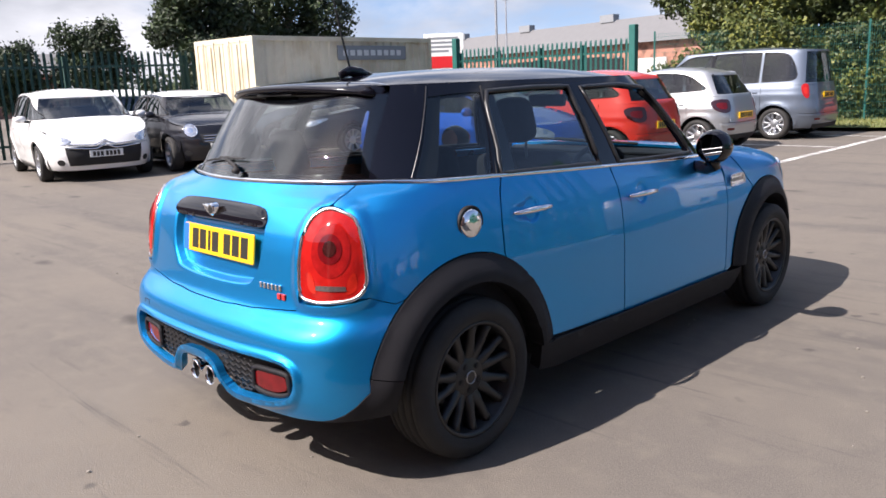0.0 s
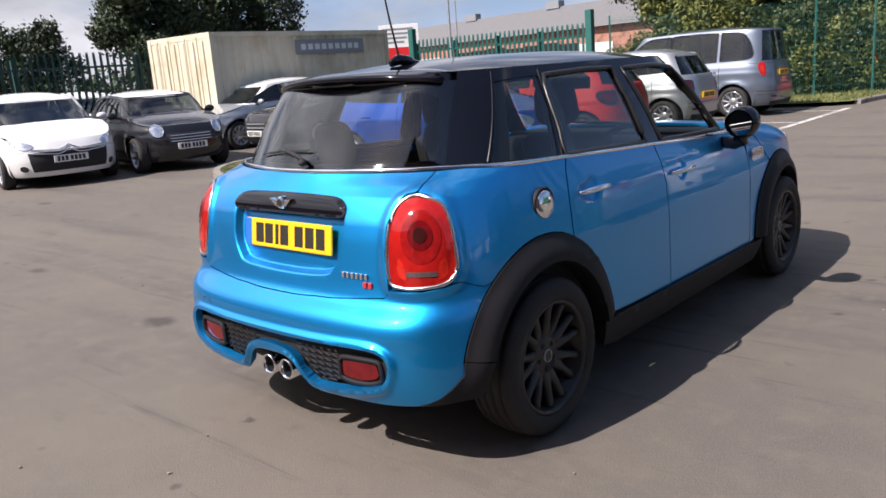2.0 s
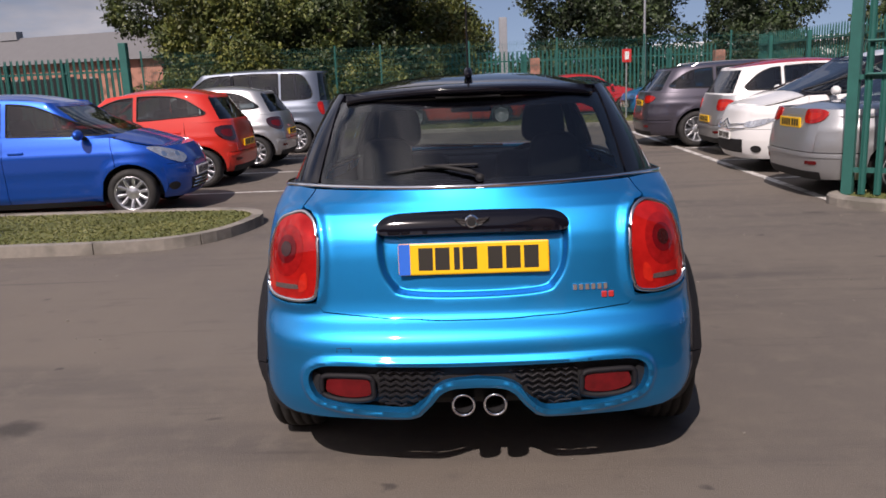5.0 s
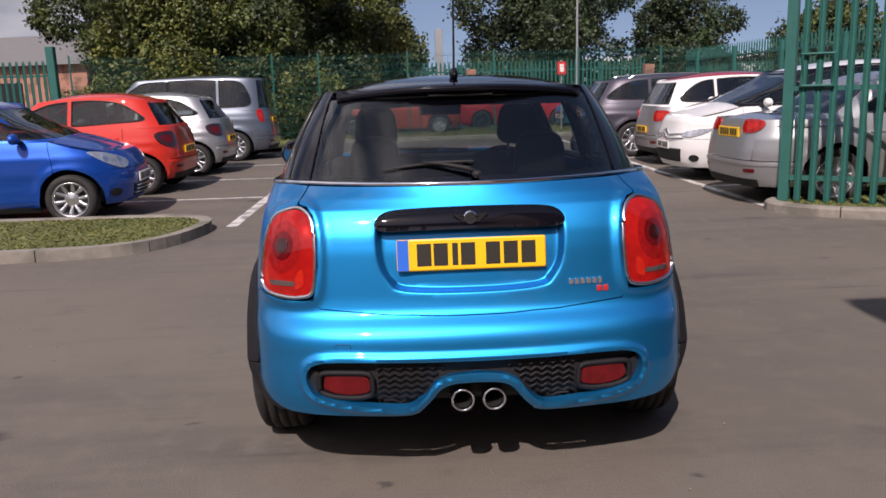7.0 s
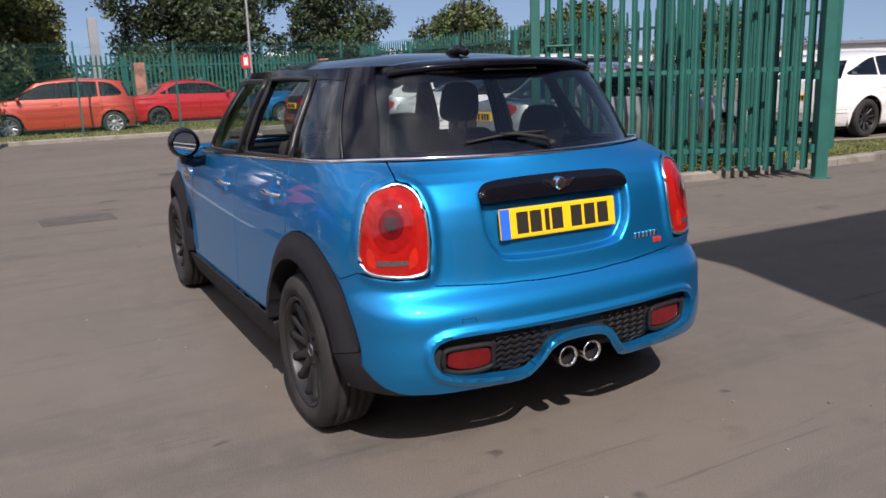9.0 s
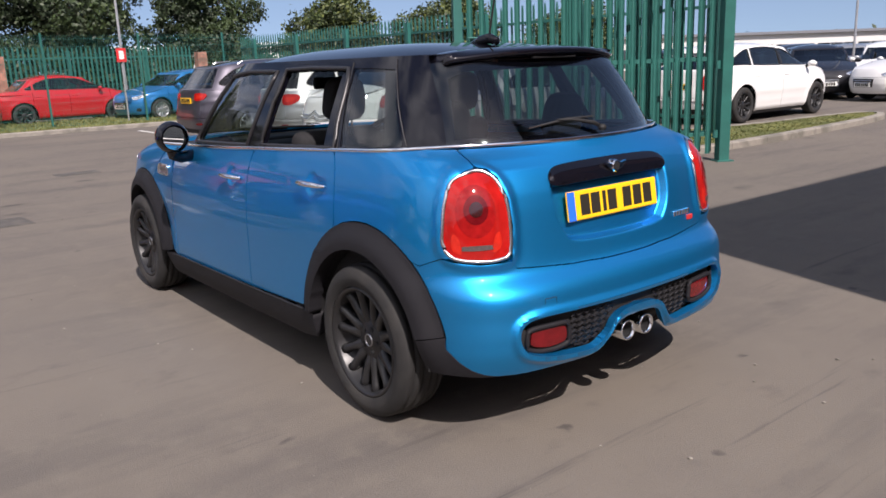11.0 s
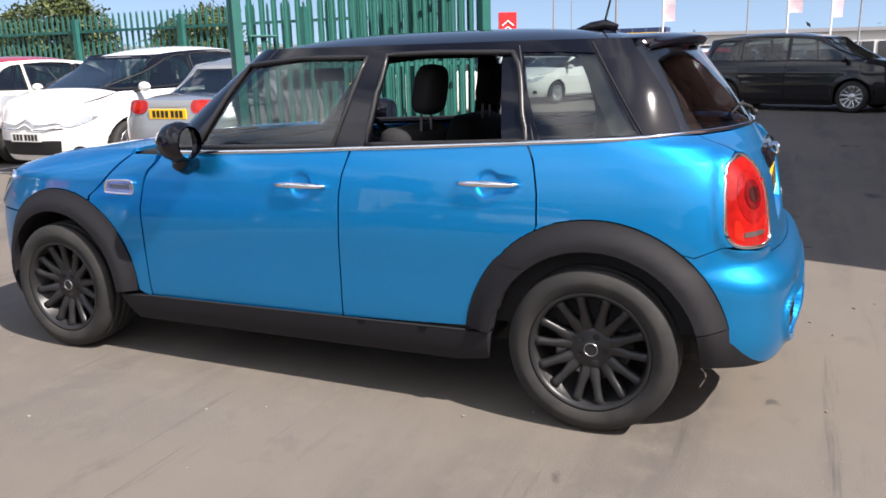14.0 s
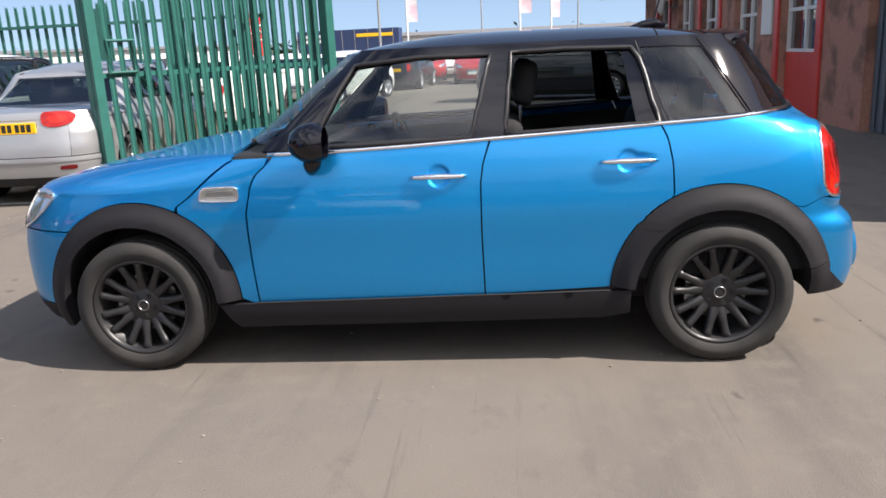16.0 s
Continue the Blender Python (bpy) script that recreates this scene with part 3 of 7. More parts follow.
        foot = BODY.side([(-.4545, .429)] + arc(0, HUB, .368, 164.2, 183, 6)) + BODY.tail([(.60, .286), (.66, .287), (.70, .297), (.735, .315), (.765, .345), (.786, .385)])
        panel("bumper_corner", foot, body, CLADDING, car, 0.016, lambda q, z: flare(0)(q, z) * smooth((z - .24) / .20), 0.05, side=s)
        panel("sill", BODY.side([(2.20, .311), (.38, .337), (.383, .235), (.50, .215), (2.12, .20), (2.15, .23)]), body, CLADDING, car, 0.03, 0.016, 0.05, side=s, label="unpainted black sill")
        part("sill_line", tube([(s * (body(BODY.qy(y, z), z).x + .013), y, z) for y, z in ((2.03, .3155), (1.6, .322), (1.2, .328), (.8, .333), (.47, .3385))], .0042, 6), DARK, car)
        panel("sill_gap", BODY.side([(2.03, .355), (.42, .365), (.42, .31), (2.03, .30)]), body, DARK, car, 0.05, -0.008, 0.0, side=s)
        panel("bumper_backing", BODY.side([(-.44, .52), (-.375, .42), (-.366, .31)]) + BODY.tail([(.56, .315), (.56, .44), (.70, .52)]), body, DARK, car, 0.04, -0.02, 0.0, side=s)
        for cy, nm in ((0, "rear"), (WB, "front")):
            bm = bmesh.new()
            a = [(cy + .385 * math.cos(t), HUB - .02 + .385 * math.sin(t)) for t in np.linspace(0.0, math.pi, 22)]
            vs = [[bm.verts.new((s * x, y, z)) for y, z in a] for x in (0.80 if cy == 0 else 0.79, 0.42)]
            for i in range(21):
                bm.faces.new((vs[0][i], vs[0][i + 1], vs[1][i + 1], vs[1][i]))
            bm.faces.new(vs[1])
            part("wheel_well", bm, DARK, car)
        # door handles on dished rounds
        for y0, y1, z in ((.272, .508, .888), (1.07, 1.312, .852)):
            pts, rr = [], []
            for k in range(11):
                t = k / 10
                p = body(BODY.qy(y0 + (y1 - y0) * t, z), z)
                pts.append((s * (p.x + 0.006 + 0.024 * math.sin(math.pi * t) ** 0.5), p.y, z + 0.004 * math.sin(math.pi * t)))
                rr.append(0.0045 + 0.0085 * math.sin(math.pi * min(max(t, .06), .94)) ** 0.6)
            part("door_handle", tube(pts, rr, 10), CHROME, car, "chrome door handle", smooth=True)
        # side trim on the wing
        q0, q1 = BODY.qy(2.072, .80), BODY.qy(2.24, .80)
        trim = rounded([(q0, .782), (q0 + .05, .777), (q1 - .02, .779), (q1, .79), (q1 - .012, .826), (q1 - .06, .834), (q0 + .01, .832), (q0 - .004, .81)], 4)
        panel("wing_trim", trim, clam, SATIN_CHROME, car, 0.012, lambda q, z: 0.008, 0.02, side=s, label="chrome side trim")
        inner = [(q0 + .035, .797), (q1 - .03, .797), (q1 - .035, .817), (q0 + .035, .817)]
        panel("trim_insert", inner, clam, SATIN, car, 0.02, 0.0105, 0.01, side=s)
        part("trim_ring", tube([(s * p.x, p.y, p.z) for p in (clam(q, z) + Vector((.010, 0, .001)) for q, z in trim)], .005, 6, True), CHROME, car, smooth=True)
        # lamp: chrome surround, red lens, dark round in its middle, clear bar at its foot
        mid = (np.min(light, 0) + np.max(light, 0)) / 2
        lq = [(mid[0] + (q - mid[0]) * .90, mid[1] + (z - mid[1]) * .935) for q, z in light]
        panel("lamp_seat", light, body, DARK, car, 0.012, 0.004, 0.03, holes=[lq], side=s)
        ring = [(mid[0] + (q - mid[0]) * .95, mid[1] + (z - mid[1]) * .967) for q, z in light]
        nrm = [(body(q + .004, z) - body(q - .004, z)).cross(body(q, z + .004) - body(q, z - .004)).normalized() for q, z in ring]
        part("lamp_surround", tube([(s * p.x, p.y, p.z) for p in (body(q, z) + n * .008 for (q, z), n in zip(ring, nrm))], .0074, 10, True), SATIN_CHROME, car, "chrome lamp surround", smooth=True)

        def dome(q, z):
            return 0.009 + 0.010 * smooth(1.15 - ((q - mid[0]) ** 2 / .011 + (z - mid[1]) ** 2 / .022))

        lamp = panel("tail_light", lq, body, LENS_RED, car, 0.014, dome, 0.012, side=s, label="red rear lamp lens")
        qc = mid[0] + .004

        def disc(rq, rz, dz=0.0, n=28):
            return [(qc + rq * math.cos(t), .862 + dz + rz * math.sin(t)) for t in np.linspace(0, 2 * math.pi, n, endpoint=False)]

        panel("lamp_ring", disc(.066, .086, -.006), body, LENS_MID, lamp, 0.014, lambda q, z: dome(q, z) + .0012, 0.001, side=s)
        panel("lamp_bowl", disc(.040, .047), body, LENS_DEEP, lamp, 0.012, lambda q, z: dome(q, z) + .0030, 0.002, side=s)
        panel("lamp_round", disc(.022, .025, .002), body, LENS_DARK, lamp, 0.010, lambda q, z: dome(q, z) + .0050, 0.002, side=s)
        panel("lamp_foot", rounded([(qc - .046, .7285), (qc + .046, .7285), (qc + .048, .736), (qc + .043, .744), (qc - .043, .744), (qc - .048, .736)], 3), body, LENS_GREY, lamp, 0.02, lambda q, z: dome(q, z) + .0025, 0.003, side=s)
        for e in (-1, 1):
            corner = rounded([(qc + e * .052, .718), (qc + e * .078, .728), (qc + e * .084, .752), (qc + e * .078, .786), (qc + e * .062, .776), (qc + e * .054, .752)], 3)
            panel("lamp_corner", corner, body, LENS_BRIGHT, lamp, 0.014, lambda q, z: dome(q, z) + .0012, 0.001, side=s)
        # glasshouse: black pillars with openings for three side windows
        win_f = [(1.745, .988), (1.66, 1.15), (1.555, 1.322), (1.26, 1.347), (.958, 1.344), (1.046, 1.008)]
        win_r = [(.902, 1.016), (.868, 1.350), (.64, 1.354), (.358, 1.347), (.256, 1.04)]
        win_q = [(.322, 1.347), (.214, 1.044), (-.118, 1.062), (-.03, 1.20), (.058, 1.338), (.18, 1.345)]
        hl3 = [ROOM.side(w) for w in (win_f, win_r, win_q)]
        edge = ROOM.side([(y, belt(y) + .004) for y in np.linspace(1.93, -.17, 24)]) + ROOM.tail([(.62, 1.065), (.586, 1.066), (.578, 1.20), (.555, 1.352), (.54, 1.385)])
        edge += ROOM.side([(y, 1.388) for y in np.linspace(-.12, 1.3, 12)]) + [(ROOM.qx(.50, 1.385, True), 1.388), (ROOM.qx(.52, 1.34, True), 1.34), (ROOM.qx(.585, 1.2, True), 1.2), (ROOM.qx(.64, 1.04, True), 1.04), (ROOM.qx(.655, .97, True), .97)]
        panel("pillar_panel", edge, room, BLACK_GLOSS, car, 0.03, 0.0, 0.03, holes=hl3, side=s, label="gloss black pillars and window surrounds")
        open_f, open_r = s > 0, s < 0
        if not open_f:
            panel("front_side_window", hl3[0], room, GLASS_CLEAR, car, 0.05, -0.006, 0, side=s)
        if not open_r:
            panel("rear_side_window", hl3[1], room, GLASS_CLEAR, car, 0.05, -0.006, 0, side=s)
        panel("fixed_pane", ROOM.side([(.357, 1.347), (.400, 1.349), (.352, 1.036), (.255, 1.040)]), room, BLACK_GLOSS, car, 0.05, -0.008, 0.004, side=s)
        panel("quarter_window", hl3[2], room, GLASS_REAR, car, 0.05, -0.004, 0, side=s)
        panel("pillar_trim", ROOM.side([(.125, 1.342), (-.045, 1.052), (-.125, 1.060), (.055, 1.338)]), room, DARK, car, 0.05, -0.012, 0.0, side=s)
        for w in hl3[:2]:
            bm = tube([(s * p.x, p.y, p.z) for p in (room(q, z) for q, z in dense(w, .05))], 0.0105, 8, True)
            part("window_seal", bm, SEAL, car, smooth=True)
        # the thin bright line down the rear pillar, between door and quarter window
        part("pillar_seam", tube([(s * (room(ROOM.qy(y, z), z).x + .003), y - .002, z) for y, z in [(.075 - .207 * t, 1.376 - .312 * t) for t in np.linspace(0, 1, 8)]], 0.0024, 6), SEAL, car)
        part("pillar_seam", tube([(s * (room(ROOM.qy(y, z), z).x + .002), y, z) for y, z in ((.338, 1.37), (.232, 1.04))], 0.0035, 6), DARK, car)
        # mirror on its foot
        mirror = new("door_mirror")
        mirror.parent = car
        shell_pts = [(1.645, 0.068, .072, .895), (1.665, .082, .082, .895), (1.70, .088, .085, .897), (1.745, .078, .076, .895), (1.785, .052, .052, .89), (1.80, .02, .022, .888)]
        bm = bmesh.new()
        rings = []
        for y, hz, hx, xc in shell_pts:
            rings.append([bm.verts.new((s * (xc + hx * math.cos(t)), y, 1.022 + hz * math.sin(t) * (1.0 if math.sin(t) > 0 else .92))) for t in np.linspace(0, 2 * math.pi, 28, endpoint=False)])
        for a, b in zip(rings, rings[1:]):
            for i in range(28):
                bm.faces.new((a[i], a[(i + 1) % 28], b[(i + 1) % 28], b[i]))
        bm.faces.new(rings[-1])
        bmesh.ops.recalc_face_normals(bm, faces=bm.faces[:])
        part("mirror_housing", bm, BLACK_GLOSS, mirror, "gloss black mirror housing", smooth=True)
        bm = bmesh.new()
        bm.faces.new([bm.verts.new((s * (.895 + .066 * math.cos(t)), 1.655 - .012 * math.cos(t), 1.022 + .061 * math.sin(t))) for t in np.linspace(0, 2 * math.pi, 28, endpoint=False)])
        if s < 0:
            bmesh.ops.reverse_faces(bm, faces=bm.faces[:])
        part("mirror_glass", bm, MIRROR, mirror)
        foot = [(s * x, y, z) for x, y, z in ((.895, 1.70, .98), (.885, 1.71, .935), (.85, 1.72, .915), (.77, 1.73, .92))]
        part("mirror_foot", tube(foot, [.050, .042, .034, .030], 14, flat=.9), BLACK_GLOSS, mirror, smooth=True)
        # wheels
        wheel(car, s * .742, 0, HUB, .216, .205, s, 14, RIM_BLACK, 0.11 + s * .07)
        wheel(car, s * .745, WB, HUB, .216, .205, s, 14, RIM_BLACK, 0.25)
        # dark door cards and inner lining that close the cabin below the windows
        lining = BODY.side([(y, belt(y) - .03) for y in np.linspace(1.9, -.2, 12)]) + BODY.tail([(.56, 1.02), (.50, .40)]) + BODY.side([(.5, .36), (1.9, .36)])
        panel("door_card", lining, body, CABIN, car, 0.12, -0.06, 0.0, side=s)

    # belt line of bright trim, round the sides and the tail
    bm = bmesh.new()
    line = [body(BODY.qy(y, belt(y)), belt(y)) for y in np.linspace(1.93, -.15, 30)] + [body(BODY.qx(x, z), z) for x, z in ((.66, 1.058), (.63, 1.059), (.60, 1.060), (.5, 1.060), (.35, 1.060), (.2, 1.059), (.1, 1.059), (0, 1.059))]
    line = [p + Vector((p.x, min(0, p.y + .2) * 1.6, 0)).normalized() * .004 for p in line]
    full = line + [Vector((-p.x, p.y, p.z)) for p in line[-2::-1]]
    part("belt_trim", tube(full, 0.0085, 8, flat=.6), CHROME, car, "thin chrome belt trim", smooth=True)

    # the shoulder that closes the step between body and glass
    pairs = [(body(BODY.qy(y, belt(y)), belt(y)), room(ROOM.qy(y, belt(y)), belt(y) + .006)) for y in np.linspace(.30, -.15, 14)]
    pairs += [(body(BODY.qx(x, 1.059), 1.059), room(ROOM.qx(x, 1.066), 1.066)) for x in (.66, .63, .60, .55, .45, .3, .15, 0)]
    bm = bmesh.new()
    for s in (1, -1):
        rows = [(bm.verts.new((s * a.x, a.y, a.z - .002)), bm.verts.new((s * b.x * .985, b.y + .012, b.z))) for a, b in pairs]
        for a, b in zip(rows, rows[1:]):
            bm.faces.new((a[0], b[0], b[1], a[1]))
    bmesh.ops.remove_doubles(bm, verts=bm.verts[:], dist=1e-5)
    bmesh.ops.recalc_face_normals(bm, faces=bm.faces[:])
    part("shoulder_strip", bm, CLADDING, car, smooth=True)

    # tailgate with the plate's hollow
    hollow = rounded([(.338, .93), (.335, .81), (.30, .735), (.24, .70), (0, .690), (-.24, .70), (-.30, .735), (-.335, .81), (-.338, .93), (-.31, .955), (-.2, .960), (0, .962), (.2, .960), (.31, .955)], 5)
    hol = np.array(dense(BODY.tail(hollow), .008))

    def tail_off(q, z):
        if abs(q) > .36 or z < .68 or z > 1.0:
            return brow(q, z)
        d = from_line(q, z, hol)
        return -0.040 * smooth(d / .026) if inside([(q, z)], hol)[0] else 0.0

    low_part = [(0, .624), (.3, .632), (.54, .653), (.56, .675)]
    mid_part = [(.5545, .705), (.5395, .80), (.5395, .89), (.5525, .962), (.575, .986), (.600, .992), (.605, .997), (.592, 1.03), (.581, 1.052)]
    half = low_part + mid_part
    gate = half + [(.3, 1.052), (0, 1.051), (-.3, 1.052)] + [(-x, z) for x, z in half[:0:-1]]
    tg = panel("tailgate", BODY.tail(gate), body, PAINT, car, 0.0115, tail_off, 0.03, marks=[hol.tolist()] + [[(q * (1 - .026 * k / .34), .826 + (z - .826) * (1 - .026 * k / .135)) for q, z in hol.tolist()] for k in (.33, .66, 1.0)])
    bar = rounded([(.338, .925), (.33, .952), (.29, .974), (.2, .981), (0, .984), (-.2, .981), (-.29, .974), (-.33, .952), (-.338, .925), (-.31, .910), (-.2, .910), (0, .912), (.2, .910), (.31, .910)], 4)
    barq = np.array(dense(BODY.tail(bar), .01))
    panel("tailgate_handle", BODY.tail(bar), body, BLACK_GLOSS, tg, 0.010, lambda q, z: 0.003 + 0.014 * math.sqrt(max(0.0, 1 - (1 - min(1.0, from_line(q, z, barq) / .034)) ** 2)), 0.03, label="gloss black handle strip")
    # badge: a disc between two wings
    badge = part("badge", lathe([(0.0005, -.559), (.020, -.559), (.024, -.553), (.024, -.53)], 24, "y", centre=(0, 0, .952)), CHROME, tg, "chrome winged badge")
    for s in (1, -1):
        for k in range(3):
            z0 = .962 - .009 * k
            pts = [(s * .022, z0), (s * (.060 - .010 * k), z0 + .006), (s * (.055 - .010 * k), z0 - .002), (s * .022, z0 - .006)]
            bm = bmesh.new()
            vs = [[bm.verts.new((x, y, z)) for x, z in pts] for y in (-.556, -.534)]
            bm.faces.new(vs[0])
            for i in range(4):
                bm.faces.new((vs[0][i], vs[0][(i + 1) % 4], vs[1][(i + 1) % 4], vs[1][i]))
            bmesh.ops.recalc_face_normals(bm, faces=bm.faces[:])
            part("badge_wing", bm, CHROME, badge)
    part("badge_centre", lathe([(0.0005, -.5605), (.0145, -.5605), (.015, -.556)], 20, "y", centre=(0, 0, .952)), DARK, badge)
    # small bright and red characters, as plain bars
    for k in range(6):
        x = .345 + .021 * k
        p = body(BODY.qx(x, .716), .716)
        part("badge_bar", box(x - .007, x + .007, p.y - .006, p.y + .004, .706, .728, .002, 1), CHROME, tg)
    for k in range(2):
        x = .445 + .024 * k
        p = body(BODY.qx(x, .69), .69)
        part("badge_bar", box(x - .009, x + .009, p.y - .006, p.y + .004, .678, .699, .002, 1), BADGE_RED, tg)
    # number plate, its characters as plain bars
    plate = new("number_plate")
    plate.parent = car
    plate.location, plate.rotation_euler = (0.002, -.541, .8235), (radians(-8), 0, 0)
    part("plate", box(-.26, .26, -.006, .004, -.0555, .0555, .006, 2), YELLOW, plate)
    part("plate_strip", box(-.258, -.219, -.0068, -.005, -.0535, .0535), BLUE_STRIP, plate)
    for x, wd in ((-.165, .05), (-.107, .05), (-.057, .02), (-.012, .05), (.075, .05), (.137, .05), (.199, .05)):
        part("plate_bar", box(x - wd / 2, x + wd / 2, -.0066, -.005, -.039, .039), PLATE_INK, plate)
    # rear bumper with its sports insert and the cut-out for the exhaust
    slot_r = [(0, .478), (.25, .480), (.48, .484), (.56, .474), (.592, .445), (.59, .40), (.555, .36), (.44, .330), (.28, .313), (.225, .322), (.18, .36), (.145, .405), (.09, .430), (0, .436)]
    slot = slot_r + [(-x, z) for x, z in slot_r[-2:0:-1]]
    slot = rounded(slot, 4)
    slot_q = BODY.tail(slot)
    sl = np.array(dense(slot_q, .012))
    edge_r = [(0, .6205), (.3, .6285), (.54, .6495), (.562, .678), (.606, .677), (.67, .677), (.738, .690)]
    right = BODY.tail(edge_r) + BODY.side([(-.42, .699), (-.337, .665)] + arc(0, HUB, ARCH, 130, 165, 10)) + BODY.tail(rounded([(.788, .387), (.767, .343), (.737, .312), (.70, .293), (.60, .283), (.44, .278), (.28, .274), (.215, .283), (.165, .33), (.13, .375), (.085, .397), (0, .403)], 4, False))
    outline = right + [(-q, z) for q, z in right[-2:0:-1]]

    def bump_off(q, z):
        if abs(q) > .75 or z > .54:
            return brow(q, z)
        d = from_line(q, z, sl)
        return 0.017 * math.exp(-(((d - .013) / .015) ** 2))

    rb = panel("rear_bumper", outline, body, PAINT, car, 0.0115, bump_off, 0.03, holes=[slot_q])
    back = [(x * 1.01, z + (.010 if z > .45 else -.027)) for x, z in slot]
    panel("bumper_insert", BODY.tail(back), body, DARK, rb, 0.04, -0.035, 0.0, label="black insert with honeycomb mesh")
    for s in (1, -1):
        bm = bmesh.new()
        for row in range(7):
            z0 = .330 + .0205 * row
            run = []
            for k in range(13):
                x = .115 + .0195 * k
                z = z0 + (.0052 if k % 2 else -.0052)
                low_z = float(np.interp(x, [.115, .145, .18, .225, .28, .36], [.435, .41, .37, .33, .322, .33]))
                if low_z < z < .468:
                    p = body(BODY.qx(x, z), z)
                    run.append((s * p.x, p.y + .022, z))
            if len(run) > 1:
                tube(run, .0036, 5, bm=bm)
        part("insert_mesh", bm, CLADDING, rb)
        rf = rounded([(.385, .368), (.46, .358), (.535, .378), (.54, .41), (.525, .428), (.45, .430), (.39, .425), (.378, .40)], 4)
        panel("bumper_reflector", BODY.tail(rf), body, LENS_DEEP, rb, 0.014, -0.018, 0.02, side=s, label="red bumper reflector")
        part("reflector_frame", tube([(s * p.x, p.y + .018, p.z) for p in (body(BODY.qx(x, z), z) for x, z in [(a * 1.0 + (.012 if a > .46 else -.012), b + (.010 if b > .4 else -.010)) for a, b in rf])], .010, 6, True), CLADDING, rb, smooth=True)
        part("exhaust_tip", lathe([(.035, -.49), (.041, -.50), (.041, -.662), (.0395, -.668), (.034, -.666), (.0325, -.653)], 32, "y", centre=(.006 + s * .0545, 0, .333)), CHROME, car, "round chrome exhaust tip", smooth=True)
        part("exhaust_bore", lathe([(.033, -.656), (.032, -.51), (.0005, -.51)], 24, "y", centre=(.006 + s * .0545, 0, .333)), DARK, car, "sooty exhaust bore", smooth=True)
    part("tow_cover", tube([body(BODY.qx(x, z), z) - Vector((0, .001, 0)) for x, z in ((-.488, .50), (-.486, .545), (-.436, .545), (-.434, .50))], .0014, 5), DARK, rb)
    # rear window, wiper, roof and spoiler
    rw = [(.594, 1.064), (.586, 1.20), (.563, 1.358), (0, 1.368), (-.563, 1.358), (-.586, 1.20), (-.594, 1.064), (0, 1.062)]
    panel("rear_window", ROOM.tail(rw), room, GLASS_REAR, car, 0.05, -0.004, 0.0)
    rim_l = ROOM.tail(rw)
    panel("window_border", rim_l, room, BLACK_GLOSS, car, 0.05, -0.008, 0.0, holes=[ROOM.tail([(.560, 1.088), (.548, 1.20), (.530, 1.30), (.47, 1.325), (0, 1.332), (-.47, 1.325), (-.530, 1.30), (-.548, 1.20), (-.560, 1.088), (0, 1.086)])])
    ws = [(ROOM.qx(x, z, True), z) for x, z in ((.64, 1.0), (.58, 1.2), (.52, 1.34), (.50, 1.375))]
    full_ws = [(q, z) for q, z in ws] + [(2 * ROOM.q3 - q, z) for q, z in ws[::-1]]
    panel("windscreen", full_ws, room, GLASS_CLEAR, car, 0.06, 0.0, 0.0)
    wiper = new("rear_wiper")
    wiper.parent = car

    def on_glass(x, z, lift):
        return room(ROOM.qx(x, z), z) + Vector((0, -.85, .5)) * lift

    part("wiper_arm", tube([on_glass(.035, 1.086, .016), on_glass(.0, 1.100, .022), on_glass(-.10, 1.120, .017), on_glass(-.17, 1.126, .012)], [.0075, .0085, .006, .004], 8), DARK, wiper, smooth=True)
    part("wiper_blade", tube([on_glass(.03, 1.128, .008), on_glass(-.12, 1.126, .010), on_glass(-.31, 1.105, .008)], [.004, .006, .0035], 6), DARK, wiper)
    part("wiper_pivot", ball(on_glass(.035, 1.08, .02), (.017, .016, .014), u=14, v=8), DARK, wiper, smooth=True)

    z_edge, n_s = 1.372, 4.2
    rim_w, y0, y1 = .603, -.215, 1.655

    def roof(x, y):
        cy, ly = (y0 + y1) / 2, (y1 - y0) / 2
        x_n = x / (1 - .105 * (max(0.0, 1.1 - y) / 1.3) ** 2)
        r = min(1.0, (abs(x_n / rim_w) ** n_s + abs((y - cy) / ly) ** n_s) ** (1 / n_s))
        return Vector((x, y, z_edge + 0.078 * (1 - r**2.8) - 0.008 * ((y - .9) / 1.0) ** 2 * (1 if y < .9 else 0)))

    ang = np.linspace(0, 2 * math.pi, 96, endpoint=False)
    edge = [(rim_w * math.copysign(abs(math.cos(t)) ** (2 / n_s), math.cos(t)), (y0 + y1) / 2 + (y1 - y0) / 2 * math.copysign(abs(math.sin(t)) ** (2 / n_s), math.sin(t))) for t in ang]
    edge = [(x * (1 - .105 * (max(0.0, 1.1 - y) / 1.3) ** 2), y) for x, y in edge]
    panel("roof", edge, roof, BLACK_GLOSS, car, 0.035, 0.0, 0.02, label="gloss black roof panel")
    # spoiler
    bm = bmesh.new()
    rows = []
    for x in np.linspace(-.47, .47, 31):
        u = abs(x) / .47
        yt = -.262 + .125 * u**2.2
        zt = 1.400 - .028 * u**2.4
        rows.append([bm.verts.new(p) for p in ((x, .0, roof(x, .0).z + .003), (x, -.13, max(roof(x, -.13).z + .006, zt + .012)), (x, yt + .02, zt), (x, yt, zt - .008), (x, yt + .012, zt - .026), (x, yt + .08, zt - .040), (x, -.10, 1.345 - .02 * u))])
    for a, b in zip(rows, rows[1:]):
        for i in range(6):
            bm.faces.new((a[i], b[i], b[i + 1], a[i + 1]))
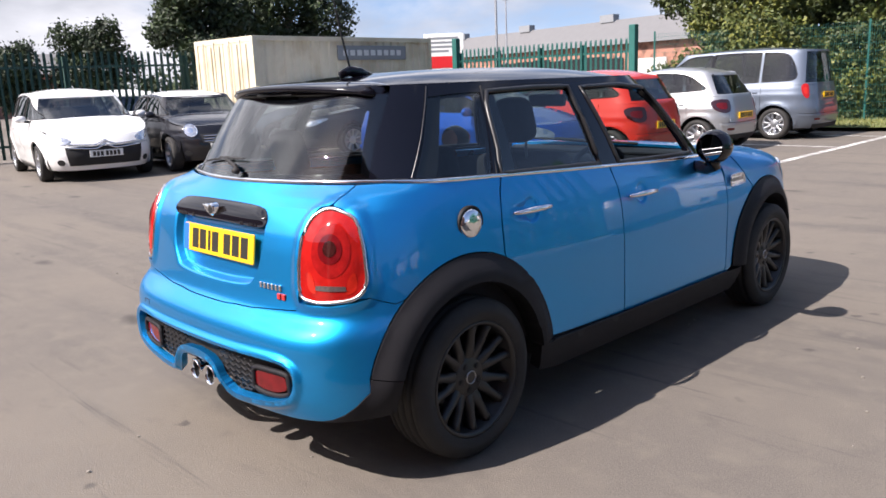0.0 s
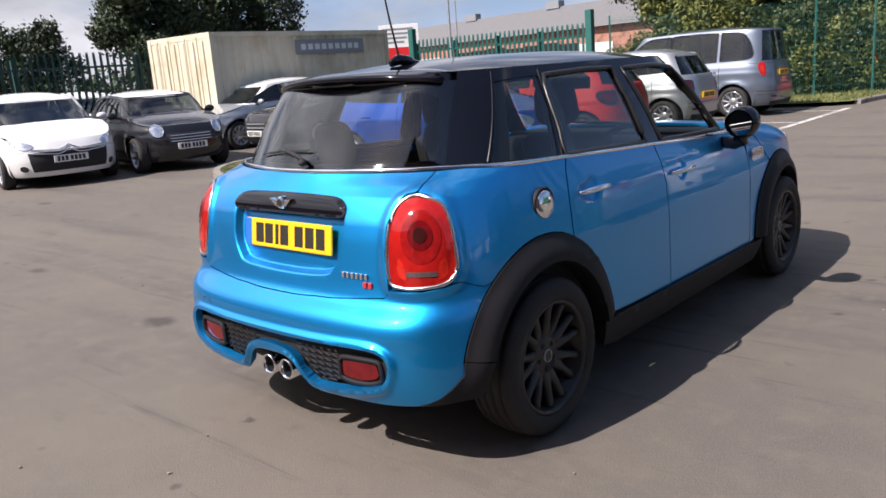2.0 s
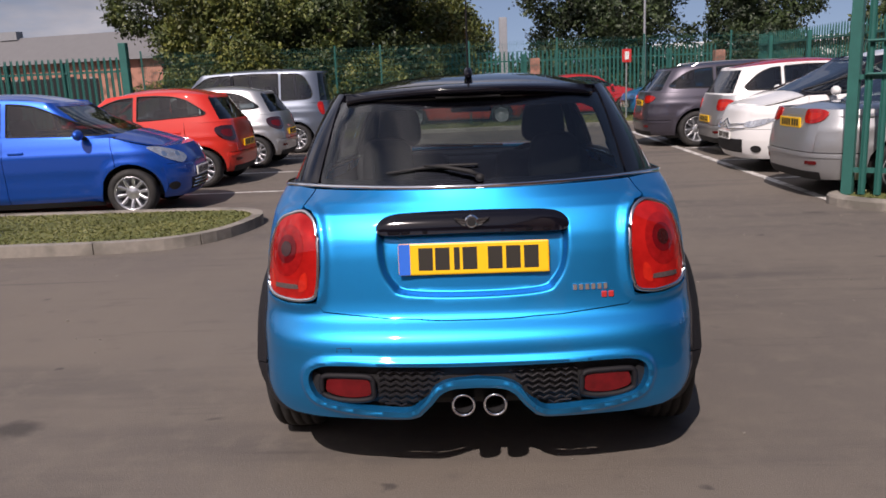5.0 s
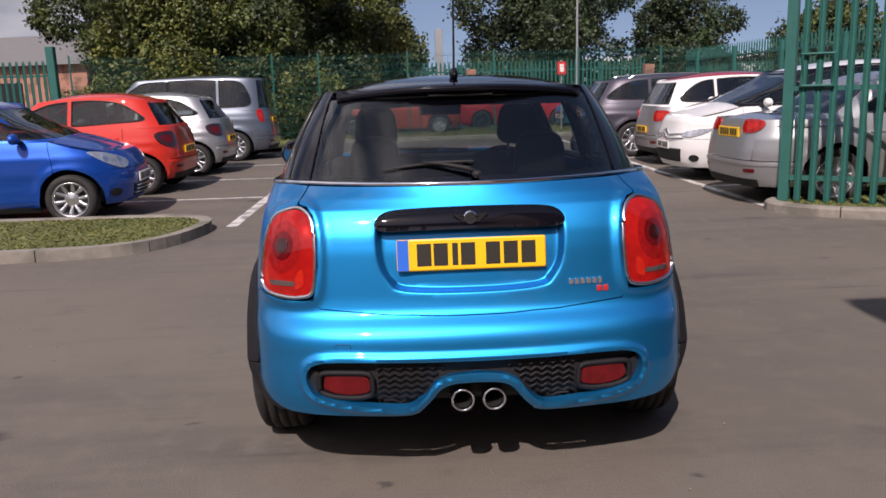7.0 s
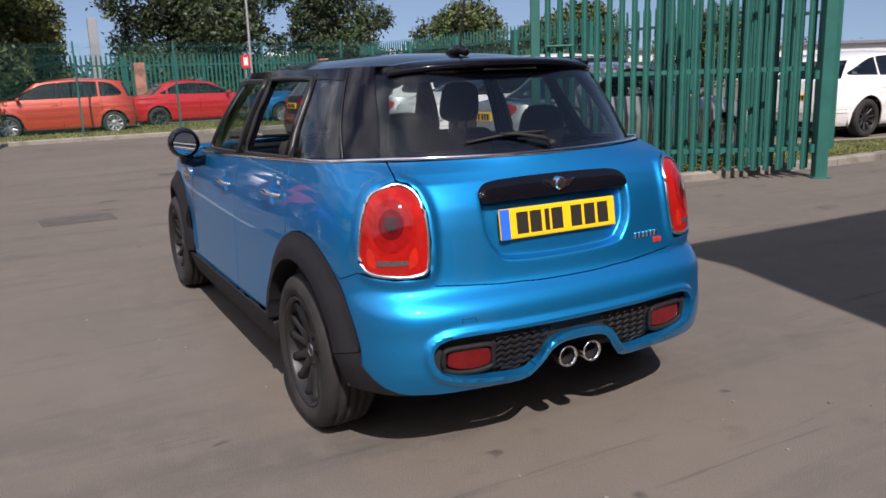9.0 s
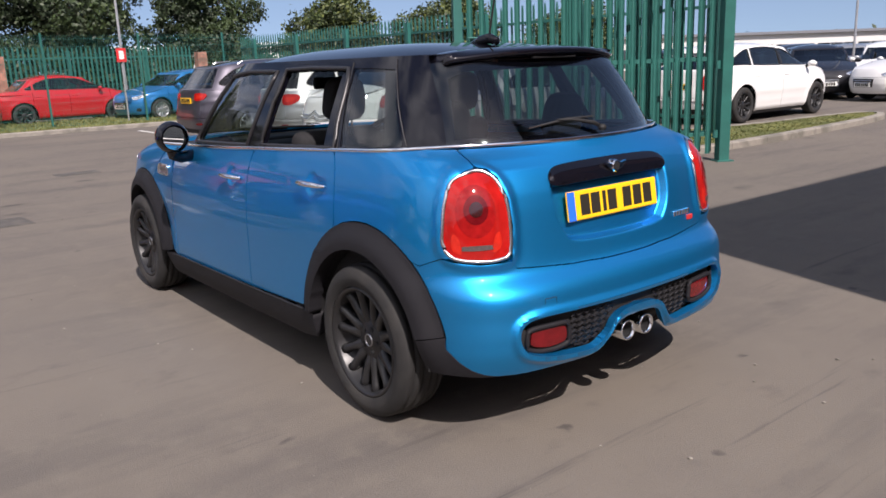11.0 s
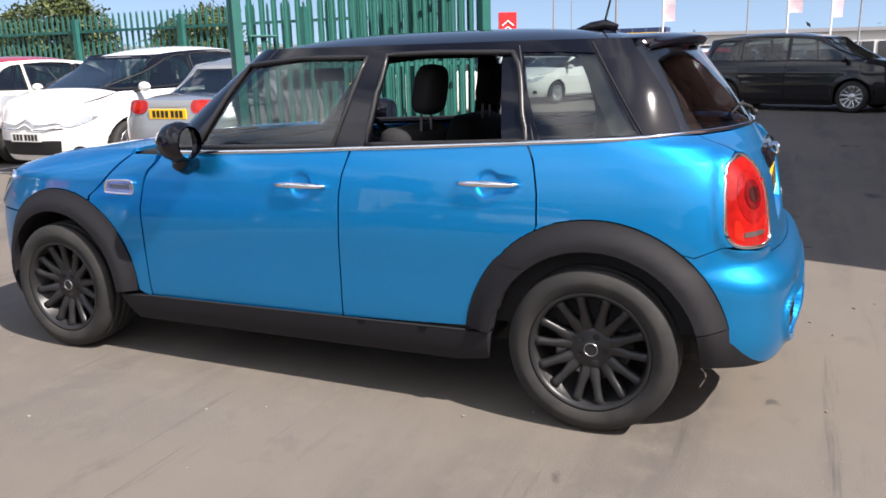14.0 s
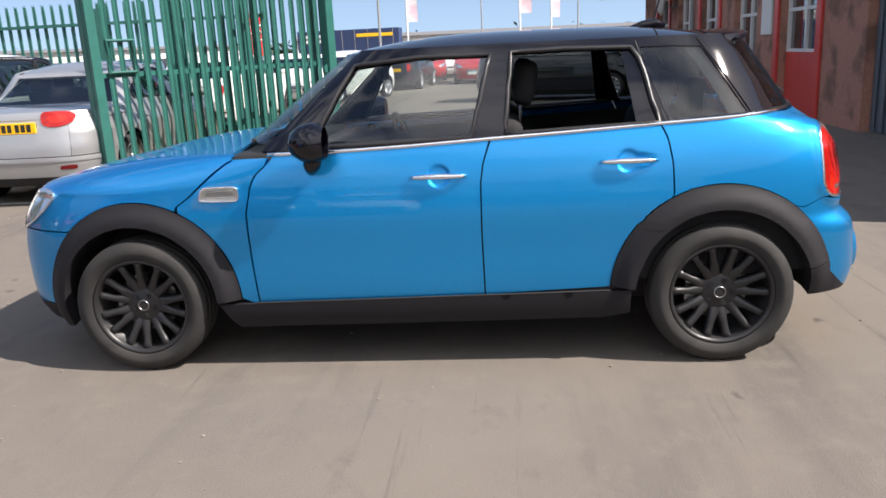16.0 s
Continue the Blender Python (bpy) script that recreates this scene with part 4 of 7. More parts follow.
    bm.faces.new(rows[0])
    bm.faces.new(rows[-1])
    bmesh.ops.recalc_face_normals(bm, faces=bm.faces[:])
    part("spoiler", bm, BLACK_GLOSS, car, "gloss black roof spoiler", smooth=True)
    part("brake_lamp", box(-.12, .12, -.240, -.222, 1.360, 1.368, .003, 1), DARK, car)
    # aerial
    aerial = new("aerial")
    aerial.parent = car
    rz = roof(0, .17).z
    part("aerial_base", tube([(0, .28, rz), (0, .21, rz + .016), (0, .15, rz + .024), (0, .10, rz + .008)], [.010, .022, .023, .016], 12, flat=.8), BLACK_GLOSS, aerial, smooth=True)
    part("aerial_rod", tube([(0, .155, rz + .03), (0, .115, rz + .19), (0, .085, rz + .34)], [.0048, .0042, .003], 8), DARK, aerial)
    # bonnet
    def bonnet(x, y):
        return Vector((x, y, SHOULDER + bonnet_rise(y) + 0.014 * max(0.0, 1 - (x / .70) ** 2) * max(0.0, 1 - (max(0.0, y - 2.0) / 1.02) ** 4)))

    rim_r = [clam(q, SHOULDER + ROLL) for q in np.linspace(BODY.qy(2.10, SHOULDER), 2 * BODY.q3 - BODY.qy(2.10, SHOULDER), 60)]
    edge = [(p.x, p.y) for p in rim_r] + [(-.40, 2.12), (0, 2.14), (.40, 2.12)]
    panel("bonnet", edge, bonnet, PAINT, car, 0.035, 0.0, 0.015)
    part("cowl", box(-.70, .70, 1.86, 2.16, .90, .962, .02, 2), DARK, car, smooth=False)
    for s in (1, -1):
        part("front_wiper", tube([(s * .1 + .1, 2.13, .985), (s * .1 - .25, 2.10, 1.0), (s * .1 - .45, 2.06, 1.01)], .008, 6), DARK, car)
    # fuel cap on the off side
    fc = body(BODY.qy(.04, .884), .884).x
    cap = new("fuel_cap")
    cap.parent = car
    part("cap_ring", lathe([(.066, fc - .012), (.066, fc + .002), (.058, fc + .004), (.056, fc - .01)], 36, "x", centre=(0, .04, .884)), DARK, cap, smooth=True)
    part("cap_cover", lathe([(.055, fc - .01), (.054, fc + .006), (.046, fc + .013), (.022, fc + .016), (.0005, fc + .017)], 36, "x", centre=(0, .04, .884)), CHROME, cap, smooth=True)
    # floor, seats, bench, facia and steering wheel
    part("underbody", box(-.60, .60, -.36, 2.85, .22, .40, .04, 2), DARK, car)
    part("bumper_beam", box(-.63, .63, -.55, -.37, .285, .60, .03, 2), DARK, car)
    part("cabin_floor", box(-.70, .70, -.30, 1.95, .40, .44), CABIN, car)
    part("parcel_area", box(-.62, .62, -.36, .02, .44, .80, .03, 2), CABIN, car)

    def seat(x, y, width, tall, zh):
        st = new("seat")
        st.parent = car
        part("cushion", box(x - width / 2, x + width / 2, y, y + .50, .50, .66, .05, 3), CABIN, st, smooth=True)
        bm = box(x - width / 2, x + width / 2, -.06, .07, 0, tall, .05, 3)
        m = pose(0, y, .60, 14)
        bmesh.ops.transform(bm, matrix=m, verts=bm.verts[:])
        part("seat_back", bm, CABIN, st, smooth=True)
        bm = ball((0, 0, 0), (1, 1, 1), u=24, v=16)
        for v in bm.verts:
            c = [math.copysign(abs(k) ** .55, k) for k in v.co]
            v.co = (x + .105 * c[0] * (1 - .10 * c[2]), .05 * c[1], .103 + .103 * c[2])
        bmesh.ops.transform(bm, matrix=pose(0, y - .16, zh, 10), verts=bm.verts[:])
        part("headrest", bm, CABIN, st, smooth=True)
        for dx in (-.05, .05):
            part("headrest_post", tube([(x + dx, y - .15, zh - .07), (x + dx, y - .155, zh + .03)], .006, 6), SATIN, st)

    seat(-.36, .98, .48, .47, 1.105)
    seat(.36, .98, .48, .47, 1.105)
    seat(-.34, .22, .58, .42, 1.00)
    seat(.34, .22, .58, .42, 1.00)
    part("facia", box(-.68, .68, 1.62, 1.98, .68, .945, .07, 3), CABIN, car, smooth=True)
    sw = [(.36 + .18 * math.cos(t), 1.46 + .06 * math.sin(t), .86 + .17 * math.sin(t)) for t in np.linspace(0, 2 * math.pi, 28, endpoint=False)]
    steer = new("steering_wheel")
    steer.parent = car
    part("wheel_rim", tube(sw, .016, 8, True), CABIN, steer, smooth=True)
    part("wheel_boss", ball((.36, 1.48, .86), (.075, .04, .07)), CABIN, steer, smooth=True)
    part("rear_mirror", box(-.12, .12, 1.50, 1.535, 1.235, 1.30, .012, 2), DARK, car)
    return car


hatchback()


# ---- more materials ----
def ground_material():
    m = bpy.data.materials.new("asphalt")
    m.use_nodes = True
    n, l = m.node_tree.nodes, m.node_tree.links
    p = n["Principled BSDF"]
    co = n.new("ShaderNodeTexCoord")

    def noise_at(scale, detail=5, rough=0.6, stretch=None):
        t = n.new("ShaderNodeTexNoise")
        t.inputs["Scale"].default_value, t.inputs["Detail"].default_value, t.inputs["Roughness"].default_value = scale, detail, rough
        if stretch:
            mp = n.new("ShaderNodeMapping")
            mp.inputs["Scale"].default_value, mp.inputs["Rotation"].default_value = stretch, (0, 0, 0.5)
            l.new(co.outputs["Object"], mp.inputs["Vector"])
            l.new(mp.outputs["Vector"], t.inputs["Vector"])
        else:
            l.new(co.outputs["Object"], t.inputs["Vector"])
        return t

    def blend(fac, a, b, lo, hi):
        r, x = n.new("ShaderNodeMapRange"), n.new("ShaderNodeMix")
        r.inputs["From Min"].default_value, r.inputs["From Max"].default_value = lo, hi
        x.data_type = "RGBA"
        l.new(fac, r.inputs["Value"])
        l.new(r.outputs["Result"], x.inputs["Factor"])
        for key, v in (("A", a), ("B", b)):
            if isinstance(v, tuple):
                x.inputs[key].default_value = (*v, 1)
            else:
                l.new(v, x.inputs[key])
        return x.outputs["Result"]

    grain = blend(noise_at(170, 3, 0.7).outputs["Fac"], (0.078, 0.068, 0.060), (0.172, 0.152, 0.132), 0.3, 0.72)
    worn = blend(noise_at(0.35, 5).outputs["Fac"], grain, (0.150, 0.130, 0.108), 0.40, 0.66)
    drive = blend(noise_at(0.8, 5, 0.6, (0.25, 2.2, 1)).outputs["Fac"], worn, (0.088, 0.079, 0.073), 0.52, 0.72)
    mottle = blend(noise_at(5.5, 6, 0.7).outputs["Fac"], drive, (0.146, 0.128, 0.108), 0.50, 0.70)
    dull = blend(noise_at(3.1, 7, 0.7, (1.0, 1.7, 1)).outputs["Fac"], mottle, (0.100, 0.088, 0.078), 0.58, 0.78)
    stain = blend(noise_at(1.7, 6, 0.55).outputs["Fac"], dull, (0.068, 0.061, 0.055), 0.65, 0.80)
    scuff = blend(noise_at(2.6, 7, 0.72, (0.16, 3.4, 1)).outputs["Fac"], stain, (0.072, 0.065, 0.060), 0.59, 0.71)

    def spots(scale, stretch, share, inner, outer, colour, under):
        """Sparse drips of oil, each with a ragged outline of its own."""
        warp, add, mp, vor = n.new("ShaderNodeVectorMath"), n.new("ShaderNodeVectorMath"), n.new("ShaderNodeMapping"), n.new("ShaderNodeTexVoronoi")
        warp.operation, add.operation = "SCALE", "ADD"
        warp.inputs["Scale"].default_value = 0.16
        vor.inputs["Scale"].default_value = scale
        mp.inputs["Scale"].default_value = stretch
        l.new(noise_at(6.0, 4).outputs["Color"], warp.inputs[0])
        l.new(co.outputs["Object"], add.inputs[0])
        l.new(warp.outputs["Vector"], add.inputs[1])
        l.new(add.outputs["Vector"], mp.inputs["Vector"])
        l.new(mp.outputs["Vector"], vor.inputs["Vector"])
        near, pick, both = n.new("ShaderNodeMapRange"), n.new("ShaderNodeMath"), n.new("ShaderNodeMath")
        near.inputs["From Min"].default_value, near.inputs["From Max"].default_value = outer, inner
        pick.operation, pick.inputs[1].default_value = "LESS_THAN", share
        both.operation = "MULTIPLY"
        sep = n.new("ShaderNodeSeparateColor")
        l.new(vor.outputs["Color"], sep.inputs["Color"])
        l.new(vor.outputs["Distance"], near.inputs["Value"])
        l.new(sep.outputs["Red"], pick.inputs[0])
        l.new(near.outputs["Result"], both.inputs[0])
        l.new(pick.outputs["Value"], both.inputs[1])
        return blend(both.outputs["Value"], under, colour, 0.0, 1.25)

    oil = spots(0.9, (1.0, 1.9, 0.01), 0.36, 0.07, 0.16, (0.046, 0.042, 0.039), scuff)
    drips = spots(3.6, (1.0, 1.3, 0.01), 0.16, 0.07, 0.15, (0.055, 0.050, 0.047), oil)
    grit = blend(noise_at(55, 2).outputs["Fac"], drips, (0.24, 0.22, 0.19), 0.73, 0.80)
    l.new(grit, p.inputs["Base Color"])
    p.inputs["Roughness"].default_value = 0.86
    p.inputs["Specular IOR Level"].default_value = 0.3
    b1, b2 = n.new("ShaderNodeBump"), n.new("ShaderNodeBump")
    b1.inputs["Strength"].default_value, b1.inputs["Distance"].default_value = 0.5, 0.006
    b2.inputs["Strength"].default_value, b2.inputs["Distance"].default_value = 0.25, 0.02
    l.new(noise_at(140, 4).outputs["Fac"], b1.inputs["Height"])
    l.new(noise_at(2.0, 4).outputs["Fac"], b2.inputs["Height"])
    l.new(b2.outputs["Normal"], b1.inputs["Normal"])
    l.new(b1.outputs["Normal"], p.inputs["Normal"])
    return m


def leaf_material(name, a, b, patch=.5):
    m = bpy.data.materials.new(name)
    m.use_nodes = True
    n, l = m.node_tree.nodes, m.node_tree.links
    p = n["Principled BSDF"]
    geo, mix = n.new("ShaderNodeNewGeometry"), n.new("ShaderNodeMix")
    mix.data_type = "RGBA"
    mix.inputs["A"].default_value, mix.inputs["B"].default_value = (*a, 1), (*b, 1)
    l.new(geo.outputs["Random Per Island"], mix.inputs["Factor"])
    # broad noise darkens the colour in patches, painted shade between sunlit clumps
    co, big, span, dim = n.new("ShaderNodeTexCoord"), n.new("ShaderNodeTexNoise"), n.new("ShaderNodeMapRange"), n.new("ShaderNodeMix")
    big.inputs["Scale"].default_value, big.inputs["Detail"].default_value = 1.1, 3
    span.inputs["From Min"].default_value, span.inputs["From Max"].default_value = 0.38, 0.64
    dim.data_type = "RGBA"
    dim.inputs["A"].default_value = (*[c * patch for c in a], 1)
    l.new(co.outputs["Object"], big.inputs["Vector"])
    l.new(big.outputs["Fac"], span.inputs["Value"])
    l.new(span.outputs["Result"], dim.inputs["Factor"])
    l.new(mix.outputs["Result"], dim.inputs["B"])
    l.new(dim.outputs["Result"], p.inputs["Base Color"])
    p.inputs["Roughness"].default_value = 0.6
    p.inputs["Subsurface Weight"].default_value = 0.0
    return m


ASPHALT = ground_material()
LINE_PAINT = material("road_line_paint", (0.55, 0.54, 0.51), 0.7, vary=0.25, scale=14, second=(0.22, 0.21, 0.20), second_scale=5)
KERB = material("concrete_kerb", (0.23, 0.21, 0.18), 0.85, vary=0.22, scale=18, second=(0.14, 0.13, 0.11), second_scale=3, bump=0.3, bump_scale=90)
SOIL = material("turf_soil", (0.105, 0.125, 0.036), 0.95, vary=0.4, scale=30)
GRASS = leaf_material("grass_blades", (0.110, 0.122, 0.030), (0.200, 0.190, 0.058), .8)
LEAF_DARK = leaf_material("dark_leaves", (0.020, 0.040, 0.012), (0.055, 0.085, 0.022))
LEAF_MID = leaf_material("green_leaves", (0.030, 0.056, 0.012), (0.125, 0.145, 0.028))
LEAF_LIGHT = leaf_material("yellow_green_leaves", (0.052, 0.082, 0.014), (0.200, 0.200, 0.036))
BARK = material("bark", (0.09, 0.07, 0.05), 0.9, vary=0.3, scale=12, bump=0.5, bump_scale=25)
FENCE_GREEN = material("green_painted_steel", (0.020, 0.108, 0.092), 0.42, vary=0.2, scale=9, second=(0.022, 0.125, 0.105), second_scale=3)
# the fence green again, with the shade of its backlit side put into the colour
FENCE_BACKLIT = material("backlit_green_steel", (0.010, 0.050, 0.040), 0.5, vary=0.2, scale=9)
CONTAINER = material("cream_container_paint", (0.60, 0.54, 0.40), 0.55, vary=0.08, scale=5, second=(0.50, 0.43, 0.30), second_scale=1.2)
BRICK = material("red_brick", (0.36, 0.175, 0.125), 0.88, vary=0.35, scale=24, second=(0.17, 0.09, 0.065), second_scale=2.0, bump=0.3, bump_scale=60)
RED_PAINT = material("red_door_paint", (0.52, 0.045, 0.036), 0.45, vary=0.12, scale=6)
NAVY_STEEL = material("dark_blue_steel", (0.085, 0.105, 0.130), 0.45, vary=0.2, scale=5)
ROOF_SHEET = material("grey_roof_sheet", (0.135, 0.135, 0.138), 0.9, vary=0.1, scale=3)
WHITE_WALL = material("white_cladding", (0.55, 0.55, 0.53), 0.6, vary=0.05, scale=2)
WHITE_FRAME = material("white_frame", (0.62, 0.62, 0.60), 0.5, vary=0.06)
CAR_WINDOW = glass("car_window", (0.36, 0.41, 0.40))
DARK_PANE = material("dark_pane", (0.02, 0.024, 0.028), 0.06, coat=1.0, vary=0.3, scale=2)
GALVANISED = material("galvanised_steel", (0.38, 0.39, 0.40), 0.45, 0.6, vary=0.15, scale=10)
SIGN_RED = material("sign_red", (0.60, 0.022, 0.025), 0.4, vary=0.05)
SIGN_GREY = material("sign_grey", (0.22, 0.23, 0.24), 0.5, vary=0.1)


# ---- ground sheet, turf and kerbs ----
def sheet(name, mat, x0, x1, y0, y1, z, n=1):
    bm = bmesh.new()
    xs, ys = np.linspace(x0, x1, n + 1), np.linspace(y0, y1, n + 1)
    v = [[bm.verts.new((x, y, z)) for x in xs] for y in ys]
    for j in range(n):
        for i in range(n):
            bm.faces.new((v[j][i], v[j][i + 1], v[j + 1][i + 1], v[j + 1][i]))
    return finish(name, bm, mat)


tagged(sheet("ground", ASPHALT, -900, 900, -900, 900, 0.0, 8), "worn grey-brown tarmac of a car park, stained and dusty", "ground", kind="structure")


def strip_line(a, b, width=0.1):
    a, b = Vector((*a, 0.004)), Vector((*b, 0.004))
    n = Vector((-(b - a).y, (b - a).x, 0)).normalized() * width / 2
    bm = bmesh.new()
    k = max(1, int((b - a).length / 0.5))
    v = [(bm.verts.new(a + (b - a) * i / k + n), bm.verts.new(a + (b - a) * i / k - n)) for i in range(k + 1)]
    for p, q in zip(v, v[1:]):
        bm.faces.new((p[0], p[1], q[1], q[0]))
    bmesh.ops.recalc_face_normals(bm, faces=bm.faces[:])
    return tagged(finish("bay_line", bm, LINE_PAINT), "worn white painted parking line on tarmac", "road marking", "parking lines", "structure")


strip_line((3.76, 5.05), (3.76, 17.4), 0.11)
strip_line((-2.12, 5.2), (-2.12, 15.6), 0.12)
for y in (7.60, 10.05, 12.55, 15.0):
    strip_line((-2.2, y), (-6.8, y), 0.09)
for y in (7.1, 9.35, 11.5, 13.9, 16.2):
    strip_line((3.85, y), (8.2, y), 0.09)


def kerb_run(loop, closed, group, height=0.105, width=0.13, length=0.92):
    """Separate kerb stones along a smooth line."""
    pts = [Vector((x, y, 0)) for x, y in dense(rounded(loop, 8, closed), 0.05, closed)]
    run = thing("kerb", "weathered concrete kerb stones round turf", "kerb", group, "structure")
    acc, stones, cur = 0.0, [], [pts[0]]
    for a, b in zip(pts, pts[1:] + (pts[:1] if closed else [])):
        acc += (b - a).length
        cur.append(b)
        if acc > length:
            stones.append(cur)
            cur, acc = [b], 0.0
    if len(cur) > 2:
        stones.append(cur)
    for st in stones:
        st = st[::4] + [st[-1]] if len(st) > 5 else st
        bm = bmesh.new()
        rings = []
        for i, p in enumerate(st):
            a, b = st[max(i - 1, 0)], st[min(i + 1, len(st) - 1)]
            w = (b - a).normalized()
            nrm = Vector((-w.y, w.x, 0))
            shift = w * (0.004 if i == 0 else -0.004 if i == len(st) - 1 else 0)
            rings.append([bm.verts.new(p + shift + nrm * u * width + Vector((0, 0, v * height))) for u, v in ((-.5, -.2), (-.5, .78), (-.36, 1), (.5, 1.0), (.5, -.2))])
        for a, b in zip(rings, rings[1:]):
            for i in range(5):
                bm.faces.new((a[i], a[(i + 1) % 5], b[(i + 1) % 5], b[i]))
        bm.faces.new(rings[0][::-1])
        bm.faces.new(rings[-1])
        bmesh.ops.recalc_face_normals(bm, faces=bm.faces[:])
        part("kerb_stone", bm, KERB, run)
    return run


def turf(name, loop, blades, label, z=0.088, closed_loop=True, tall=0.015):
    pts = dense(rounded(loop, 8), 0.25)
    bm = bmesh.new()
    bm.faces.new([bm.verts.new((x, y, z)) for x, y in pts])
    bmesh.ops.triangulate(bm, faces=bm.faces[:])
    base = tagged(finish(name, bm, SOIL), label, "grass", kind="stuff")
    rng = np.random.default_rng(7)
    lo, hi = np.min(pts, 0), np.max(pts, 0)
    p = rng.uniform(lo, hi, (blades, 2))
    p = p[inside(p, pts)]
    t, h, w = rng.uniform(0, 2 * math.pi, len(p)), rng.uniform(.4, 1.3, len(p)) * tall, rng.uniform(.006, .014, len(p)) * (1 + tall * 6)
    dx, dy = np.cos(t) * w, np.sin(t) * w
    lean = rng.normal(0, .025, (len(p), 2))
    v = np.stack([np.c_[p[:, 0] - dx, p[:, 1] - dy, np.full(len(p), z)], np.c_[p[:, 0] + dx, p[:, 1] + dy, np.full(len(p), z)], np.c_[p[:, 0] + lean[:, 0], p[:, 1] + lean[:, 1], z + h]], 1).reshape(-1, 3)
    me = bpy.data.meshes.new("grass_blades")
    me.from_pydata(v.tolist(), [], np.arange(len(v)).reshape(-1, 3).tolist())
    me.materials.append(GRASS)
    ob = new("grass_blades", me)
    ob.parent = base
    return base


ISLAND = [(-2.35, 4.9), (-2.55, 4.15), (-3.1, 3.78), (-4.4, 3.72), (-5.6, 3.72), (-7.1, 4.05), (-8.3, 4.5), (-9.1, 5.2), (-9.5, 6.2), (-9.5, 7.3), (-9.1, 7.75), (-8.5, 7.4), (-7.4, 6.3), (-6.2, 5.75), (-4.6, 5.62), (-3.0, 5.55), (-2.5, 5.35)]
kerb_run(ISLAND, True, "kerbs")
turf("turf_island", ISLAND, 66000, "short dry grass on a kerbed island")
VERGE = [(3.78, 5.15), (3.75, 4.75), (4.2, 4.35), (5.2, 4.0), (7.5, 3.85), (10.0, 3.9), (12.6, 4.1), (13.6, 4.3), (13.9, 4.6), (13.4, 4.9), (10.5, 5.2), (8.8, 5.6), (6.5, 5.3), (4.6, 5.35)]
kerb_run(VERGE, True, "kerbs")
turf("turf_verge", VERGE, 26000, "short grass verge behind the gate")
FAR = [(-2.2, 16.6), (-2.0, 18.2), (-1.4, 18.5), (2.0, 18.6), (8.0, 18.7), (8.6, 19.4), (8.6, 22.6), (-9.0, 22.6), (-9.0, 17.2), (-6.0, 16.2), (-3.2, 16.1)]
kerb_run(FAR[:5], False, "kerbs")
turf("turf_far", FAR, 24000, "rough grass along the boundary fence", tall=0.06)


# ---- fences and gates ----
def pale_mesh(h, mat, w=0.068, name="pale"):
    bm = bmesh.new()
    prof = [(-w / 2, 0.0), (-w * .3, .016), (-w * .12, .006), (w * .12, .006), (w * .3, .016), (w / 2, 0.0)]
    a = [bm.verts.new((x, y, 0)) for x, y in prof]
    b = [bm.verts.new((x, y, h - .12)) for x, y in prof]
    tips = [bm.verts.new((x, .006, h - (.0 if abs(x) > .01 else .05))) for x in (-w * .33, 0, w * .33)]
    for i in range(5):
        bm.faces.new((a[i], a[i + 1], b[i + 1], b[i]))
    bm.faces.new((b[0], b[1], tips[0]))
    bm.faces.new((b[1], b[2], tips[1], tips[0]))
    bm.faces.new((b[2], b[3], tips[1]))
    bm.faces.new((b[3], b[4], tips[2], tips[1]))
    bm.faces.new((b[4], b[5], tips[2]))
    me = bpy.data.meshes.new(name)
    bm.to_mesh(me)
    bm.free()
    me.materials.append(mat)
    return me


def palisade(name, label, a, b, h, mat, pitch=0.145, posts=2.75, single=False, z0=0.06, kind="", post_w=0.055):
    """A palisade run from a to b: posts, two rails and pointed pales."""
    a, b = Vector((*a, 0)), Vector((*b, 0))
    length = (b - a).length
    turn = math.atan2((b - a).y, (b - a).x)
    ob = thing(name, label, "fence" if "gate" not in name else "gate", kind=kind, at=Matrix.Translation(a) @ Matrix.Rotation(turn, 4, "Z"))
    for z in (0.32, h - 0.38):
        part("rail", box(0, length, .018, .058, z, z + .05), mat, ob)
    x = 0.0
    while x <= length + .01:
        part("post", box(x - post_w, x + post_w, .06, .06 + post_w * 1.6, 0, h - .12), mat, ob)
        x += posts
    n = int(length / pitch)
    if single:
        me = pale_mesh(h - z0, mat)
        for k in range(n + 1):
            p = new("pale", me)
            p.parent = ob
            p.location = (k * length / n, 0, z0)
    else:
        me0 = pale_mesh(h - z0, mat)
        vs = np.array([tuple(v.co) for v in me0.vertices])
        fs = [tuple(f.vertices) for f in me0.polygons]
        allv, allf = [], []
        for k in range(n + 1):
            allf += [tuple(i + len(vs) * k for i in f) for f in fs]
            allv.append(vs + (k * length / n, 0, z0))
        me = bpy.data.meshes.new("pales")
        me.from_pydata(np.concatenate(allv).tolist(), [], allf)
        me.materials.append(mat)
        p = new("pales", me)
        p.parent = ob
        tagged(p, kind="stuff")
    return ob


